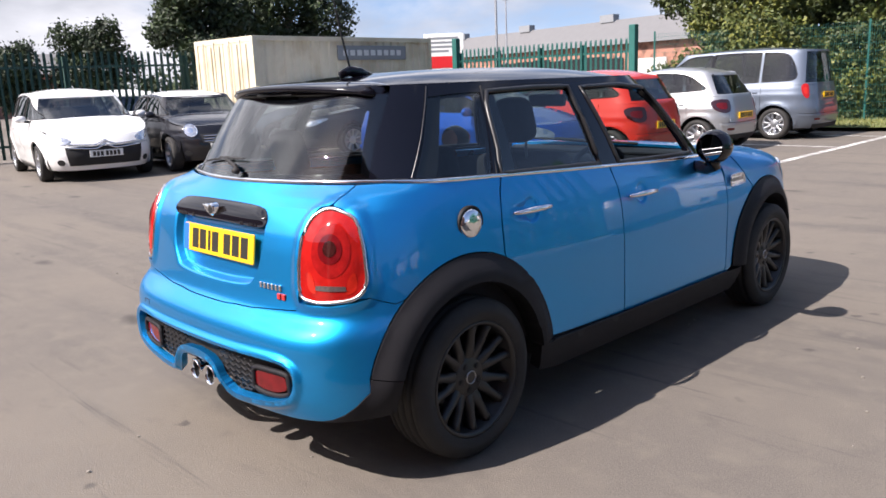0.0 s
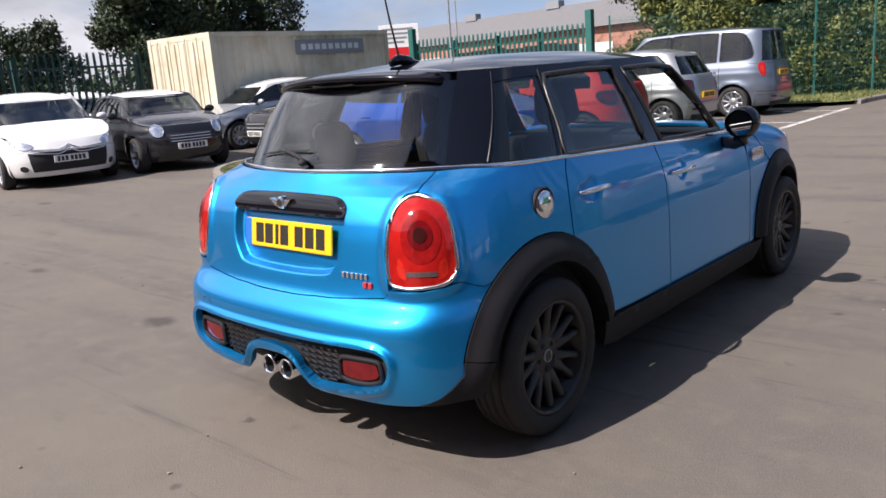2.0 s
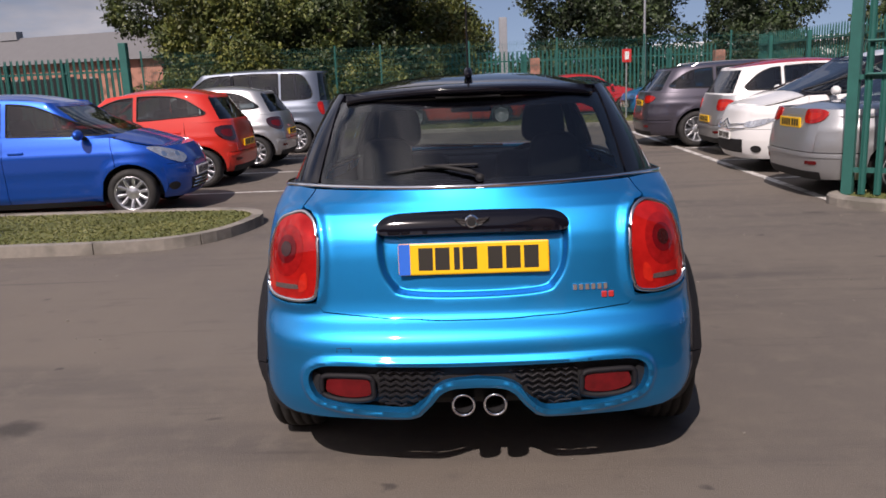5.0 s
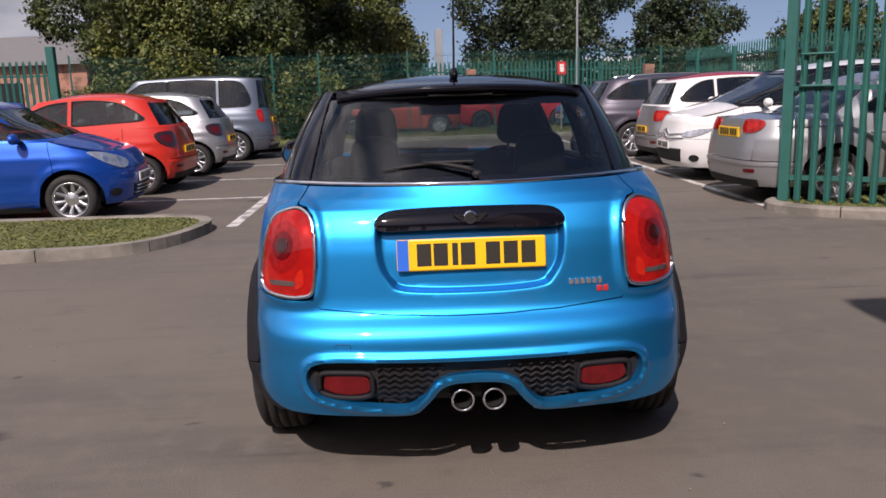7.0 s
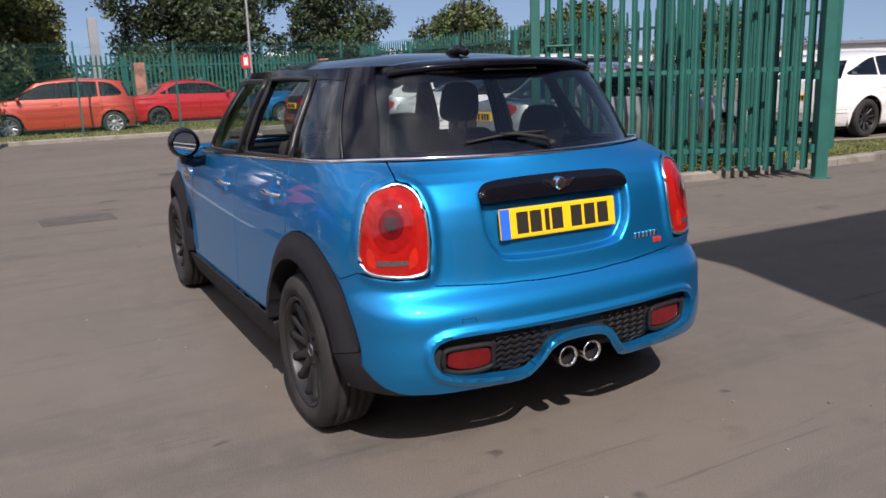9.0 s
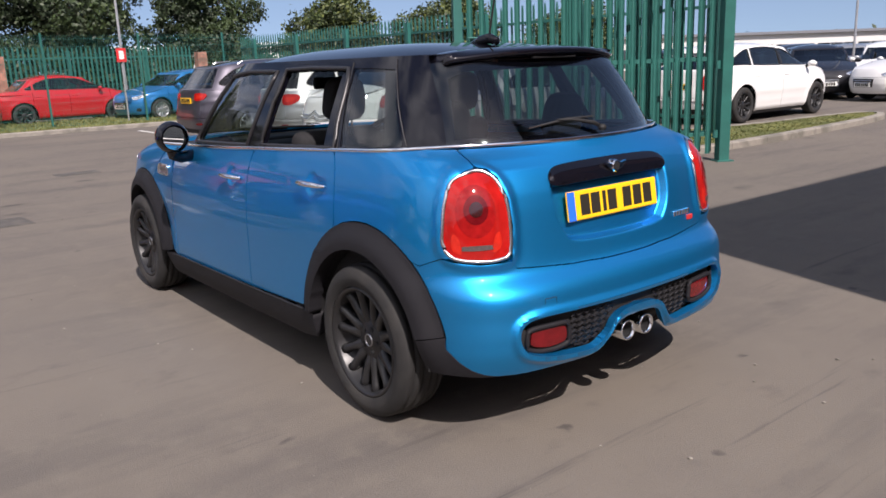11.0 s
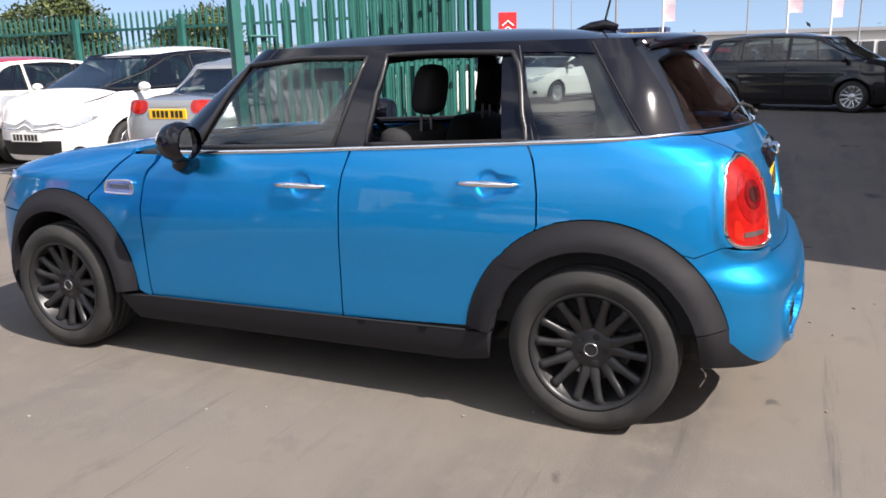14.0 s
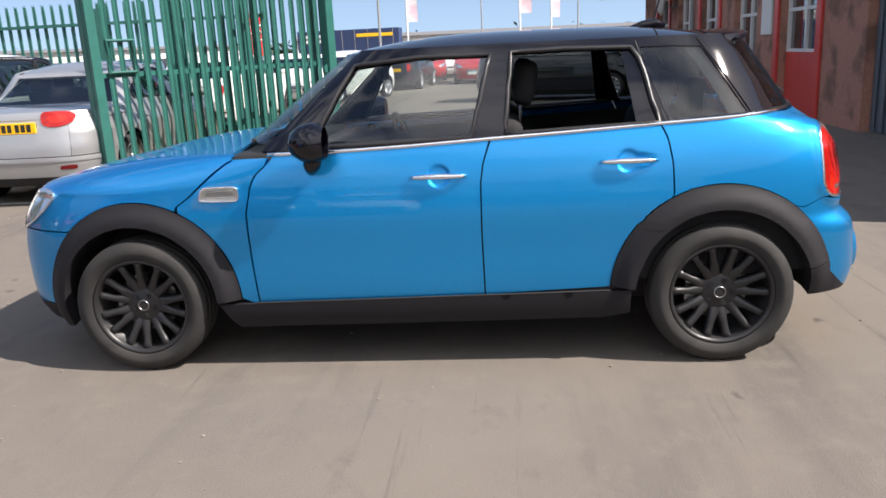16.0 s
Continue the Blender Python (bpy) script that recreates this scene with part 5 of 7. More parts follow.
def mesh_fence(name, label, a, b, h, mat, pitch=0.05):
    a, b = Vector((*a, 0)), Vector((*b, 0))
    length = (b - a).length
    ob = thing(name, label, "fence", at=Matrix.Translation(a) @ Matrix.Rotation(math.atan2((b - a).y, (b - a).x), 4, "Z"))
    for x in np.arange(0, length + .01, 2.5):
        part("post", box(x - .022, x + .022, .01, .055, 0, h + .05), mat, ob)
    n = int(length / pitch)
    v, f = [], []
    for k in range(n + 1):
        x, i = k * pitch, len(v)
        v += [(x - .0022, 0, .05), (x + .0022, 0, .05), (x + .0022, 0, h), (x - .0022, 0, h)]
        f.append((i, i + 1, i + 2, i + 3))
    for z in np.arange(.1, h, .2):
        i = len(v)
        v += [(0, -.002, z), (length, -.002, z), (length, -.002, z + .005), (0, -.002, z + .005)]
        f.append((i, i + 1, i + 2, i + 3))
    me = bpy.data.meshes.new("mesh_panel")
    me.from_pydata(v, [], f)
    me.materials.append(mat)
    p = new("mesh_panel", me)
    p.parent = ob
    tagged(p, kind="stuff")
    return ob


g1 = palisade("palisade_gate", "open green steel palisade gate leaf on a heavy post", (3.80, 5.0), (6.45, 3.32), 2.75, FENCE_GREEN, 0.142, 9.0, True, 0.1)
part("gate_stile", box(-.05, .05, .0, .07, .08, 2.7), FENCE_GREEN, g1)
part("lock_box", tube([(.12, -.02, 1.62), (.42, -.02, 1.62), (.42, -.02, 1.30), (.12, -.02, 1.30)], .025, 6, True), FENCE_GREEN, g1)
part("gate_brace", box(0, 3.1, .02, .05, 1.25, 1.30), FENCE_GREEN, g1)
palisade("palisade_gate", "green steel palisade gate leaf folded behind another", (5.72, 5.0), (6.62, 3.42), 2.75, FENCE_GREEN, 0.125, 9.0, True, 0.1)
gp = thing("gate_post", "heavy square green steel gate post", "gate post", at=Matrix.Translation((6.62, 3.22, 0)) @ Matrix.Rotation(radians(-30), 4, "Z"))
part("column", box(-.07, .07, -.07, .07, -.02, 2.95, .010, 2), FENCE_GREEN, gp)
part("base_plate", box(-.11, .11, -.11, .11, -.02, .015), FENCE_GREEN, gp)
for z in (.35, 1.2, 2.35):
    part("hinge", lathe([(.03, -.05), (.035, -.05), (.035, .05), (.03, .05)], 12, "z", centre=(-.10, .0, z)), FENCE_GREEN, gp)
palisade("palisade_fence", "green steel palisade fence behind the parked row", (8.9, 4.7), (8.9, 22.4), 2.4, FENCE_GREEN, 0.155, single=True)
palisade("palisade_fence", "green palisade fence on the far boundary", (-9.0, 23.6), (8.9, 27.0), 2.3, FENCE_GREEN, 0.155, single=True)
mesh_fence("mesh_fence", "tall green wire mesh fence with slim posts", (-8.4, 17.0), (-2.6, 19.4), 2.4, FENCE_GREEN)
mesh_fence("mesh_fence", "tall green wire mesh fence with slim posts", (-2.6, 19.5), (8.9, 20.4), 2.4, FENCE_GREEN)
palisade("palisade_fence", "green palisade fence, its colour darkened as if against the light", (-17.5, -6.0), (-16.0, 8.2), 2.4, FENCE_BACKLIT, 0.155, single=True)
palisade("palisade_gate", "closed green palisade gates between tall posts", (-13.8, 15.2), (-8.4, 15.9), 2.3, FENCE_GREEN, 0.14, 1.35, True)
for x in (-13.9, -8.35):
    ob = thing("gate_post", "tall green steel gate post", "gate post", "gate posts", at=Matrix.Translation((x, 15.2 if x < -10 else 15.9, 0)))
    part("column", box(-.09, .09, -.09, .09, 0, 2.6, .01, 1), FENCE_GREEN, ob)


# ---- shipping container ----
def container():
    ob = thing("shipping_container", "cream steel shipping container with ribbed sides and a grey sign", "container", at=Matrix.Translation((-13.45, 8.05, 0)) @ Matrix.Rotation(radians(3.5), 4, "Z"))
    L, W, H = 6.06, 2.44, 2.59
    for x in (-W, 0):
        for y in (0, L):
            part("corner_post", box(x - (.0 if x < -1 else .12), x + (.12 if x < -1 else 0), y - (.12 if y else 0), y + (0 if y else .12), .02, H), CONTAINER, ob)
    for nm, x in (("side_wall", -.03), ("side_wall", -W + .03)):
        bm = bmesh.new()
        pts, y, k = [], .12, 0
        while y < L - .12:
            pts += [(x, y), (x, min(y + .11, L - .12)), (x - .036, min(y + .15, L - .12)), (x - .036, min(y + .235, L - .12))]
            y += .275
        lo, hi = [bm.verts.new((a, b, .16)) for a, b in pts], [bm.verts.new((a, b, H - .1)) for a, b in pts]
        for i in range(len(pts) - 1):
            bm.faces.new((lo[i], lo[i + 1], hi[i + 1], hi[i]))
        part(nm, bm, CONTAINER, ob)
        part("top_rail", box(x - .05, x + .04, .1, L - .1, H - .11, H), CONTAINER, ob)
        part("bottom_rail", box(x - .05, x + .04, .1, L - .1, .02, .17), CONTAINER, ob)
    for y0, y1 in ((.01, .06), (L - .06, L - .01)):
        part("end_frame", box(-W + .1, -.1, y0, y1, .02, .16), CONTAINER, ob)
        part("end_header", box(-W + .1, -.1, y0, y1, H - .12, H), CONTAINER, ob)
    for k in range(2):
        d = part("door_leaf", box(-W + .13 + 1.09 * k, -W + 1.20 + 1.09 * k, .02, .06, .16, H - .12, .006, 1), CONTAINER, ob)
        for j in range(3):
            xx = -W + .30 + 1.09 * k + .36 * j
            part("door_rib", box(xx - .06, xx + .06, -.012, .02, .2, H - .16, .012, 1), CONTAINER, d)
        for dx in (.33, .78):
            xx = -W + .13 + 1.09 * k + dx
            part("locking_bar", tube([(xx, -.04, .1), (xx, -.04, H - .08)], .017, 8), CONTAINER, d)
    part("roof_sheet", box(-W + .02, -.02, .02, L - .02, H - .03, H - .005), CONTAINER, ob)
    sg = part("sign_board", box(-.02, .015, 2.55, 5.0, 2.02, 2.38), SIGN_GREY, ob)
    for k in range(9):
        part("sign_bar", box(.016, .02, 2.72 + .24 * k, 2.88 + .24 * k, 2.13, 2.27), WHITE_FRAME, sg)
    return ob


container()


# ---- workshop along the yard, whose shade falls behind the car ----
def workshop():
    ob = thing("workshop", "brick workshop with red doors, white-framed windows and a dark blue shutter", "building", at=Matrix.Translation((0, -3.95, 0)))
    H = 5.45
    x1 = 24.0
    bays = [(3.6, 7.15, "shutter"), (8.85, 10.55, "red"), (11.9, 13.4, "window"), (14.6, 16.2, "red"), (17.4, 18.8, "window"), (20.0, 21.6, "red")]
    edges = [1.1] + [v for b in bays for v in b[:2]] + [x1]
    for a, b in zip(edges[::2], edges[1::2]):
        part("brick_pier", box(a, b, -.30, 0, 0, 3.3), BRICK, ob)
    part("upper_wall", box(1.1, x1, -.30, 0, 3.3, H), BRICK, ob)
    part("end_wall", box(1.1, 1.4, -9.0, -.3, 0, H), BRICK, ob)
    part("end_wall", box(x1 - .3, x1, -9.0, -.3, 0, H), BRICK, ob)
    part("back_wall", box(1.4, x1 - .3, -9.0, -8.7, 0, H), BRICK, ob)
    part("roof", box(1.04, x1 + .5, -9.3, .32, H, H + .18), ROOF_SHEET, ob)
    part("gutter", tube([(1.1, .36, H + .02), (x1 + .4, .36, H + .02)], .06, 8), SIGN_GREY, ob)
    for a, b, kind in bays:
        if kind == "shutter":
            sh = part("shutter_door", box(a, b, -.22, -.16, 0, 3.3), NAVY_STEEL, ob, "dark blue corrugated steel door")
            for x in np.arange(a + .12, b, .24):
                part("door_rib", box(x - .05, x + .05, -.16, -.12, 0.02, 3.28, .012, 1), NAVY_STEEL, sh)
        else:
            low = 1.05 if kind == "red" else .8
            mat = RED_PAINT if kind == "red" else BRICK
            part("door_panel" if kind == "red" else "brick_apron", box(a, b, -.20, -.12, 0, low), mat, ob)
            wn_ = new("window")
            wn_.parent = ob
            part("pane", box(a + .05, b - .05, -.19, -.17, low, 3.25), DARK_PANE, wn_)
            for x in (a + .04, (a + b) / 2, b - .04):
                part("window_frame", box(x - .035, x + .035, -.18, -.12, low, 3.28), WHITE_FRAME, wn_)
            for z in (low + .02, 1.75, 2.5, 3.25):
                part("window_bar", box(a + .07, b - .07, -.175, -.13, z - .03, z + .03), WHITE_FRAME, wn_)
            if kind == "red":
                for x in (a - .12, b + .12):
                    part("red_post", box(x - .1, x + .1, 0, .05, 0, 3.2, .01, 1), RED_PAINT, ob)
    part("notice_board", box(10.95, 11.5, .0, .04, 1.35, 2.0, .008, 1), WHITE_FRAME, ob)
    part("notice_board", box(11.05, 11.4, .0, .04, 2.2, 2.75, .008, 1), SIGN_GREY, ob)
    part("down_pipe", tube([(16.9, .07, 0), (16.9, .07, H)], .045, 8), SIGN_GREY, ob)
    dish = part("dish", lathe([(.0005, .05), (.2, .03), (.36, -.06), (.37, -.05), (.2, .05), (.0005, .07)], 24, "y", centre=(19.2, .45, 2.35)), WHITE_FRAME, ob, smooth=True)
    part("dish_arm", tube([(19.2, 0, 2.2), (19.2, .4, 2.3)], .02, 6), GALVANISED, ob)
    can = part("canopy", box(18.4, 24.4, .0, 1.5, 2.75, 3.1), ROOF_SHEET, ob)
    return ob


workshop()
wall = finish("wall_south", box(-34, 1.1, -9.2, -8.9, 0, 3.6), BRICK)
tagged(wall, "plain brick wall closing the yard", "wall", kind="structure")


# ---- parked cars ----
def parked(name, label, paint, x, y, az, L, W, H, wb, belt_z=.94, cowl=.95, rake_f=.78, rake_r=.30, hood=.76, boot=0.0, r=.31, roof_mat=None,
           tail=(.60, .92, .66, .93), lamp=(.55, .93, .62, .76), grille=(.0, .38, .36, .56), rim_mat=None, spokes=10, doors=2, rear_plate=.72, front_plate=.42,
           pillar=None, tail_dark=False, rails=False, step=.06, arch=.13, round_lamps=False, chevrons=False, chevron_z=0, tint=None, quarter=True, kick=.05, plain=False):
    """A parked car: shell panels, doors, windows, lamps, plates, mirrors and wheels. az: the way its nose points, degrees from +x."""
    car = thing(name, label, "car" if name != "van" else "van", "parked cars", at=Matrix.Translation((x, y, 0)) @ Matrix.Rotation(radians(az - 90), 4, "Z"))
    l, hw, roof_mat, pillar, rim_mat = L / 2, W / 2, roof_mat or paint, pillar or paint, rim_mat or RIM_SILVER
    ya, yb = -wb / 2 - .02 * L + .03, wb / 2 - .02 * L + .03
    zt = H - .075
    gr = -l + .10 + boot
    w_tab = [(.15, hw * .86), (.25, hw * .93), (.42, hw * .985), (.58, hw), (.78, hw * .985), (belt_z - .06, hw * .955), (belt_z + .03, hw * .915), (zt, hw * .75), (H, hw * .68)]
    yr_tab = [(.15, -l + .10), (.30, -l + .02), (.45, -l), (.60, -l + .015), (.75, -l + .05), (belt_z, -l + .10), (belt_z + .05, -l + .12)]
    yf_tab = [(.15, l - .12), (.28, l - .03), (.45, l), (.60, l - .015), (hood - .04, l - .10), (hood + .03, l - .17)]
    rm_r = [(belt_z - .06, gr - .02), (belt_z, gr), (zt, gr + rake_r), (H, gr + rake_r + .06)]
    c0 = l - cowl
    rm_f = [(belt_z - .08, c0 + .12), (belt_z, c0), (zt, c0 - rake_f), (H, c0 - rake_f - .08)]
    B = Shell(w_tab, yr_tab, yf_tab, -l * .40, l * .42, 4.6, 3.2, .6, .02, 0.0, l * .8)
    R = Shell(w_tab, rm_r, rm_f, max(gr + .75, -l * .45), min(c0 - rake_f - .15, .5), 4.6, 4.2, (belt_z + zt) / 2, .02, 0.0, l * .8)
    b = B.at
    y_mid, y_half = ((gr + rake_r) + (c0 - rake_f)) / 2, max(.6, ((c0 - rake_f) - (gr + rake_r)) / 2)

    def arched(p):
        p.z = belt_z + (p.z - belt_z) * (1 - arch * min(1.6, ((p.y - y_mid) / y_half) ** 2)) if p.z > belt_z else p.z
        return p

    def ro(q, z):
        return arched(R.at(q, z))

    ra = r + .055

    def low(q):
        yy = b(q, .55).y
        z = .21
        for c in (ya, yb):
            d = abs(yy - c)
            if d < ra:
                z = max(z, r + math.sqrt(ra * ra - d * d))
        return z

    def top(q):
        yy = b(q, .6).y
        if yy < c0 - .1:
            return belt_z + .02 * (1 - (yy + l) / L)
        t = min(1.0, (yy - c0 + .1) / (l - .25 - c0 + .1))
        return belt_z + (hood - belt_z) * t

    def run(nm, q0, q1, lo, hi, mat, off=0.0, thick=.02, s=1, lab=""):
        n = max(4, int(abs(q1 - q0) / .05))
        qs = np.linspace(q0, q1, n + 1)
        line = [(q, lo(q) if callable(lo) else lo) for q in qs] + [(q, hi(q) if callable(hi) else hi) for q in qs[::-1]]
        return panel(nm, line, b, mat, car, step, off, thick, side=s, label=lab)

    g = .004
    qt = B.qx(hw * .66, .7)
    tint = tint or CAR_WINDOW

    def relief(q, z):
        return .010 * math.exp(-(((z - belt_z + .20) / .045) ** 2)) - .014 * math.exp(-(((z - .47) / .10) ** 2)) + .010 * math.exp(-(((z - .27) / .05) ** 2)) + flare(q, z)

    def flare(q, z):
        """The swollen edge over each wheel."""
        yy = b(q, z).y
        return sum(.020 * math.exp(-(((math.hypot(yy - c, z - r) - ra) / .065) ** 2)) for c in (ya, yb))

    qb, qf = B.qy(ya - ra - .04, .5), B.qy(yb + ra + .04, .5)
    y_b = (ya + yb) / 2 - .02
    cuts = [ya + ra * .75, y_b, c0 - .12] if doors == 2 else [y_b - .35, c0 - .12]
    if not quarter:
        cuts = [ya + ra * .55, y_b - .22, c0 - .12]
    cq = [B.qy(v, .6) for v in cuts]
    hb = .50
    rb = run("rear_bumper", -qb, qb, .22, lambda q: hb, paint)
    run("bumper_lip", -qb * .96, qb * .96, .455, lambda q: .485, paint, .010, .014)
    run("bumper_apron", -B.qx(hw * .70, .26), B.qx(hw * .70, .26), .215, lambda q: .30, DARK, .006, .012)
    tg = run("tailgate", -qt, qt, hb + .008, lambda q: belt_z + .02, paint)
    for s in (1, -1):
        run("rear_quarter", qt + g, cq[0] - g, lambda q: max(low(q), hb + .008 if q < qb else 0), top, paint, relief, s=s)
        for k in range(len(cq) - 1):
            run("side_door", cq[k] + g, cq[k + 1] - g, low, top, paint, relief, s=s)
            zc = belt_z - .13
            yy = cuts[k] + .16 if doors == 2 else cuts[k] + .2
            p0 = b(B.qy(yy, zc), zc)
            part("door_handle", box(s * p0.x - .018, s * p0.x + .018, yy - .09, yy + .09, zc - .014, zc + .014, .008, 1), paint, car)
        run("front_wing", cq[-1] + g, B.qx(hw * .62, .7, True), lambda q: max(low(q), .60 if q > qf else 0), top, paint, relief, s=s)
        run("front_bumper", qf, B.q3, .20, .595, paint, s=s)
        run("nose", B.qx(hw * .62, .7, True), B.q3, .60, top, paint, s=s)
        run("sill", B.qy(ya + ra, .25), B.qy(yb - ra, .25), .15, .215, DARK, .003, .03, s)
        # lamps
        tz0, tz1 = tail[2], min(tail[3], belt_z + .02)
        zm, dz = (tz0 + tz1) / 2, tz1 - tz0
        q_in = B.qx(hw * (tail[0] - .06), zm)
        wq = .15 if dz > .24 else .36
        tl = rounded([(q_in, tz0 + dz * .25), (q_in + .01, tz1 - dz * .12), (q_in + wq * .3, tz1), (q_in + wq * .75, tz1 - dz * .02), (q_in + wq, tz1 - dz * .22), (q_in + wq * .88, tz0 + dz * .30), (q_in + wq * .55, tz0 + dz * .03), (q_in + wq * .2, tz0)], 3)
        panel("tail_light", tl, b, LENS_DARK if tail_dark else LENS_RED, car, .05, .012, .02, side=s)
        panel("lamp_inset", [((q - q_in - wq * .45) * .55 + q_in + wq * .45, (z - zm) * .5 + zm) for q, z in tl], b, LENS_BRIGHT if not tail_dark else LENS_DEEP, car, .05, .0145, .003, side=s)
        rq = B.qx(hw * .62, .40)
        panel("bumper_reflector", rounded([(rq - .07, .375), (rq + .07, .375), (rq + .085, .395), (rq + .07, .415), (rq - .07, .412), (rq - .08, .395)], 3), b, LENS_DEEP, car, .05, .006, .01, side=s)
        hz0, hz1 = lamp[2], lamp[3]
        dz = hz1 - hz0
        h_in = B.qx(hw * lamp[0], (hz0 + hz1) / 2, True)
        hl = rounded([(h_in, hz0 + dz * .25), (h_in - .12, hz0), (h_in - .27, hz0 + dz * .25), (h_in - .38, hz0 + dz * .62), (h_in - .46, hz1), (h_in - .30, hz1 - dz * .02), (h_in - .12, hz0 + dz * .72), (h_in - .02, hz0 + dz * .52)], 3)
        if round_lamps:
            hc, zc = B.qx(hw * .66, .69, True), (hz0 + hz1) / 2
            hl = [(hc + .115 * math.cos(t), zc + .105 * math.sin(t)) for t in np.linspace(0, 2 * math.pi, 26, endpoint=False)]
            part("headlight_ring", tube([(s * p.x, p.y + .012, p.z) for p in (b(q, z) for q, z in hl)], .010, 6, True), CHROME, car, smooth=True)
        lens = panel("headlight", hl, b, LENS_CLEAR, car, .05, .012, .02, side=s)
        cq_, cz_ = np.mean(hl, 0)
        for dq in ((0,) if round_lamps else (-.09, .08)):
            rr = .045 if round_lamps else .030
            panel("lamp_reflector", [(cq_ + dq + rr * math.cos(t), cz_ + .08 * -dq + rr * math.sin(t)) for t in np.linspace(0, 2 * math.pi, 14, endpoint=False)], b, CHROME, lens, .05, .0145, .004, side=s)
        f_in = B.qx(hw * .68, .34, True)
        fl = [(f_in - .07 + .075 * math.cos(t), .335 + .048 * math.sin(t)) for t in np.linspace(0, 2 * math.pi, 16, endpoint=False)]
        panel("fog_lamp", fl, b, DARK, car, .05, .006, .01, side=s)
        # glasshouse and its side windows
        zl, zu = belt_z + .05, zt - .02
        house = [(q, belt_z + .01) for q in np.linspace(0, R.q3, 26)] + [(R.q3, zl), (R.qx(hw * .845, zl, True), zl), (R.qx(hw * .675, zu, True), zu), (R.q3, zu)]
        house += [(q, zt + .02) for q in np.linspace(R.q3, 0, 26)] + [(0, zu), (R.qx(hw * .62, zu), zu), (R.qx(hw * .78, zl), zl), (0, zl)]
        openings = []
        y0, y1 = gr + rake_r * .35 + .26, c0 - .18
        z0, z1 = belt_z + .045, zt - .03

        def edge_y(z, back):
            t = (z - z0) / (z1 - z0)
            return (gr + .30 + (rake_r + .04) * t) if back else (c0 - .16 - (rake_f + .02) * t)

        ym = (edge_y(z1, True) + edge_y(z1, False)) / 2
        dlo = [(edge_y(z0, False) + .04, z0), (edge_y((z0 + z1) / 2, False) + .015, (z0 + z1) / 2), (edge_y(z1, False) - .02, z1 - .005), (ym, z1 + .012), (edge_y(z1, True) + .06, z1 - .012),
               (edge_y((z0 + z1) / 2, True) - .03, (z0 + z1) / 2 + .02), (edge_y(z0, True) - .02, z0 + kick), (ym, z0 + kick * .25)]
        dlo = cut_corners(dense(dlo, .5), 3)

        def cut(loop, y, keep_front):
            """The part of a loop in front of (or behind) an upright line."""
            out = []
            for p, q in zip(loop, loop[1:] + loop[:1]):
                pin, qin = (p[0] > y) == keep_front, (q[0] > y) == keep_front
                if pin:
                    out.append(p)
                if pin != qin:
                    t = (y - p[0]) / (q[0] - p[0])
                    out.append((y, p[1] + (q[1] - p[1]) * t))
            return out

        posts = [c + (.02 if k else .05) for k, c in enumerate(cuts[:-1])]
        posts = posts if quarter else posts[1:]
        lights_ = []
        for k in range(len(posts) + 1):
            ring = dlo
            if k:
                ring = cut(ring, posts[k - 1] + .032, True)
            if k < len(posts):
                ring = cut(ring, posts[k] - .032, False)
            if len(ring) > 3 and max(p[0] for p in ring) - min(p[0] for p in ring) > .10:
                lights_.append((k, R.side(ring)))
        for k, ring in lights_:
            openings.append(ring)
            panel("side_window", ring, ro, CAR_WINDOW if k else tint, car, .12, -.004, 0, side=s)
            if plain:
                continue
            loop = [ro(q, z) for q, z in dense(ring, .08)]
            part("window_seal", tube([(s * p.x, p.y, p.z) for p in loop], .010, 5, True), DARK, car)
        for y in posts[-1:]:
            zs = [z for yy, z in cut(cut(dlo, y + .03, False), y - .03, True)]
            if zs:
                panel("door_pillar", [(R.qy(y - .030, min(zs)), min(zs)), (R.qy(y + .030, min(zs)), min(zs)), (R.qy(y + .030, max(zs) - .01), max(zs) - .01), (R.qy(y - .030, max(zs) - .01), max(zs) - .01)], ro, BLACK_GLOSS if quarter else paint, car, .08, .004, .004, side=s)
        panel("glasshouse", house, ro, pillar, car, step, 0.0, .02, holes=openings, side=s)
        part("mirror", ball((s * (hw + .07), c0 - .46, belt_z + .055), (.095, .055, .062), u=14, v=10), paint, car, smooth=True)
        part("mirror_foot", tube([(s * (hw - .09), c0 - .43, belt_z), (s * (hw + .05), c0 - .46, belt_z + .03)], .025, 6), DARK, car)
        if rails:
            part("roof_rail", tube([arched(Vector((s * hw * .66, yy, zz))) for yy, zz in [(gr + rake_r + .45, H - .06)] + [(yy, H - .012) for yy in np.linspace(gr + rake_r + .55, c0 - rake_f - .55, 7)] + [(c0 - rake_f - .45, H - .06)]], .016, 6), SATIN, car)
        for c in (ya, yb):
            wheel(car, s * (hw - .12), c, r, r * .68, .20, s, 6 if plain else spokes, rim_mat, .3 + c, False)
            bm = bmesh.new()
            av = [(c + (ra + .005) * math.cos(t), r + (ra + .005) * math.sin(t)) for t in np.linspace(.15, math.pi - .15, 14)]
            vs = [[bm.verts.new((s * xx, yy, zz)) for yy, zz in av] for xx in (hw - .07, hw - .34)]
            for i in range(13):
                bm.faces.new((vs[0][i], vs[0][i + 1], vs[1][i + 1], vs[1][i]))
            bm.faces.new(vs[1])
            part("wheel_well", bm, DARK, car)
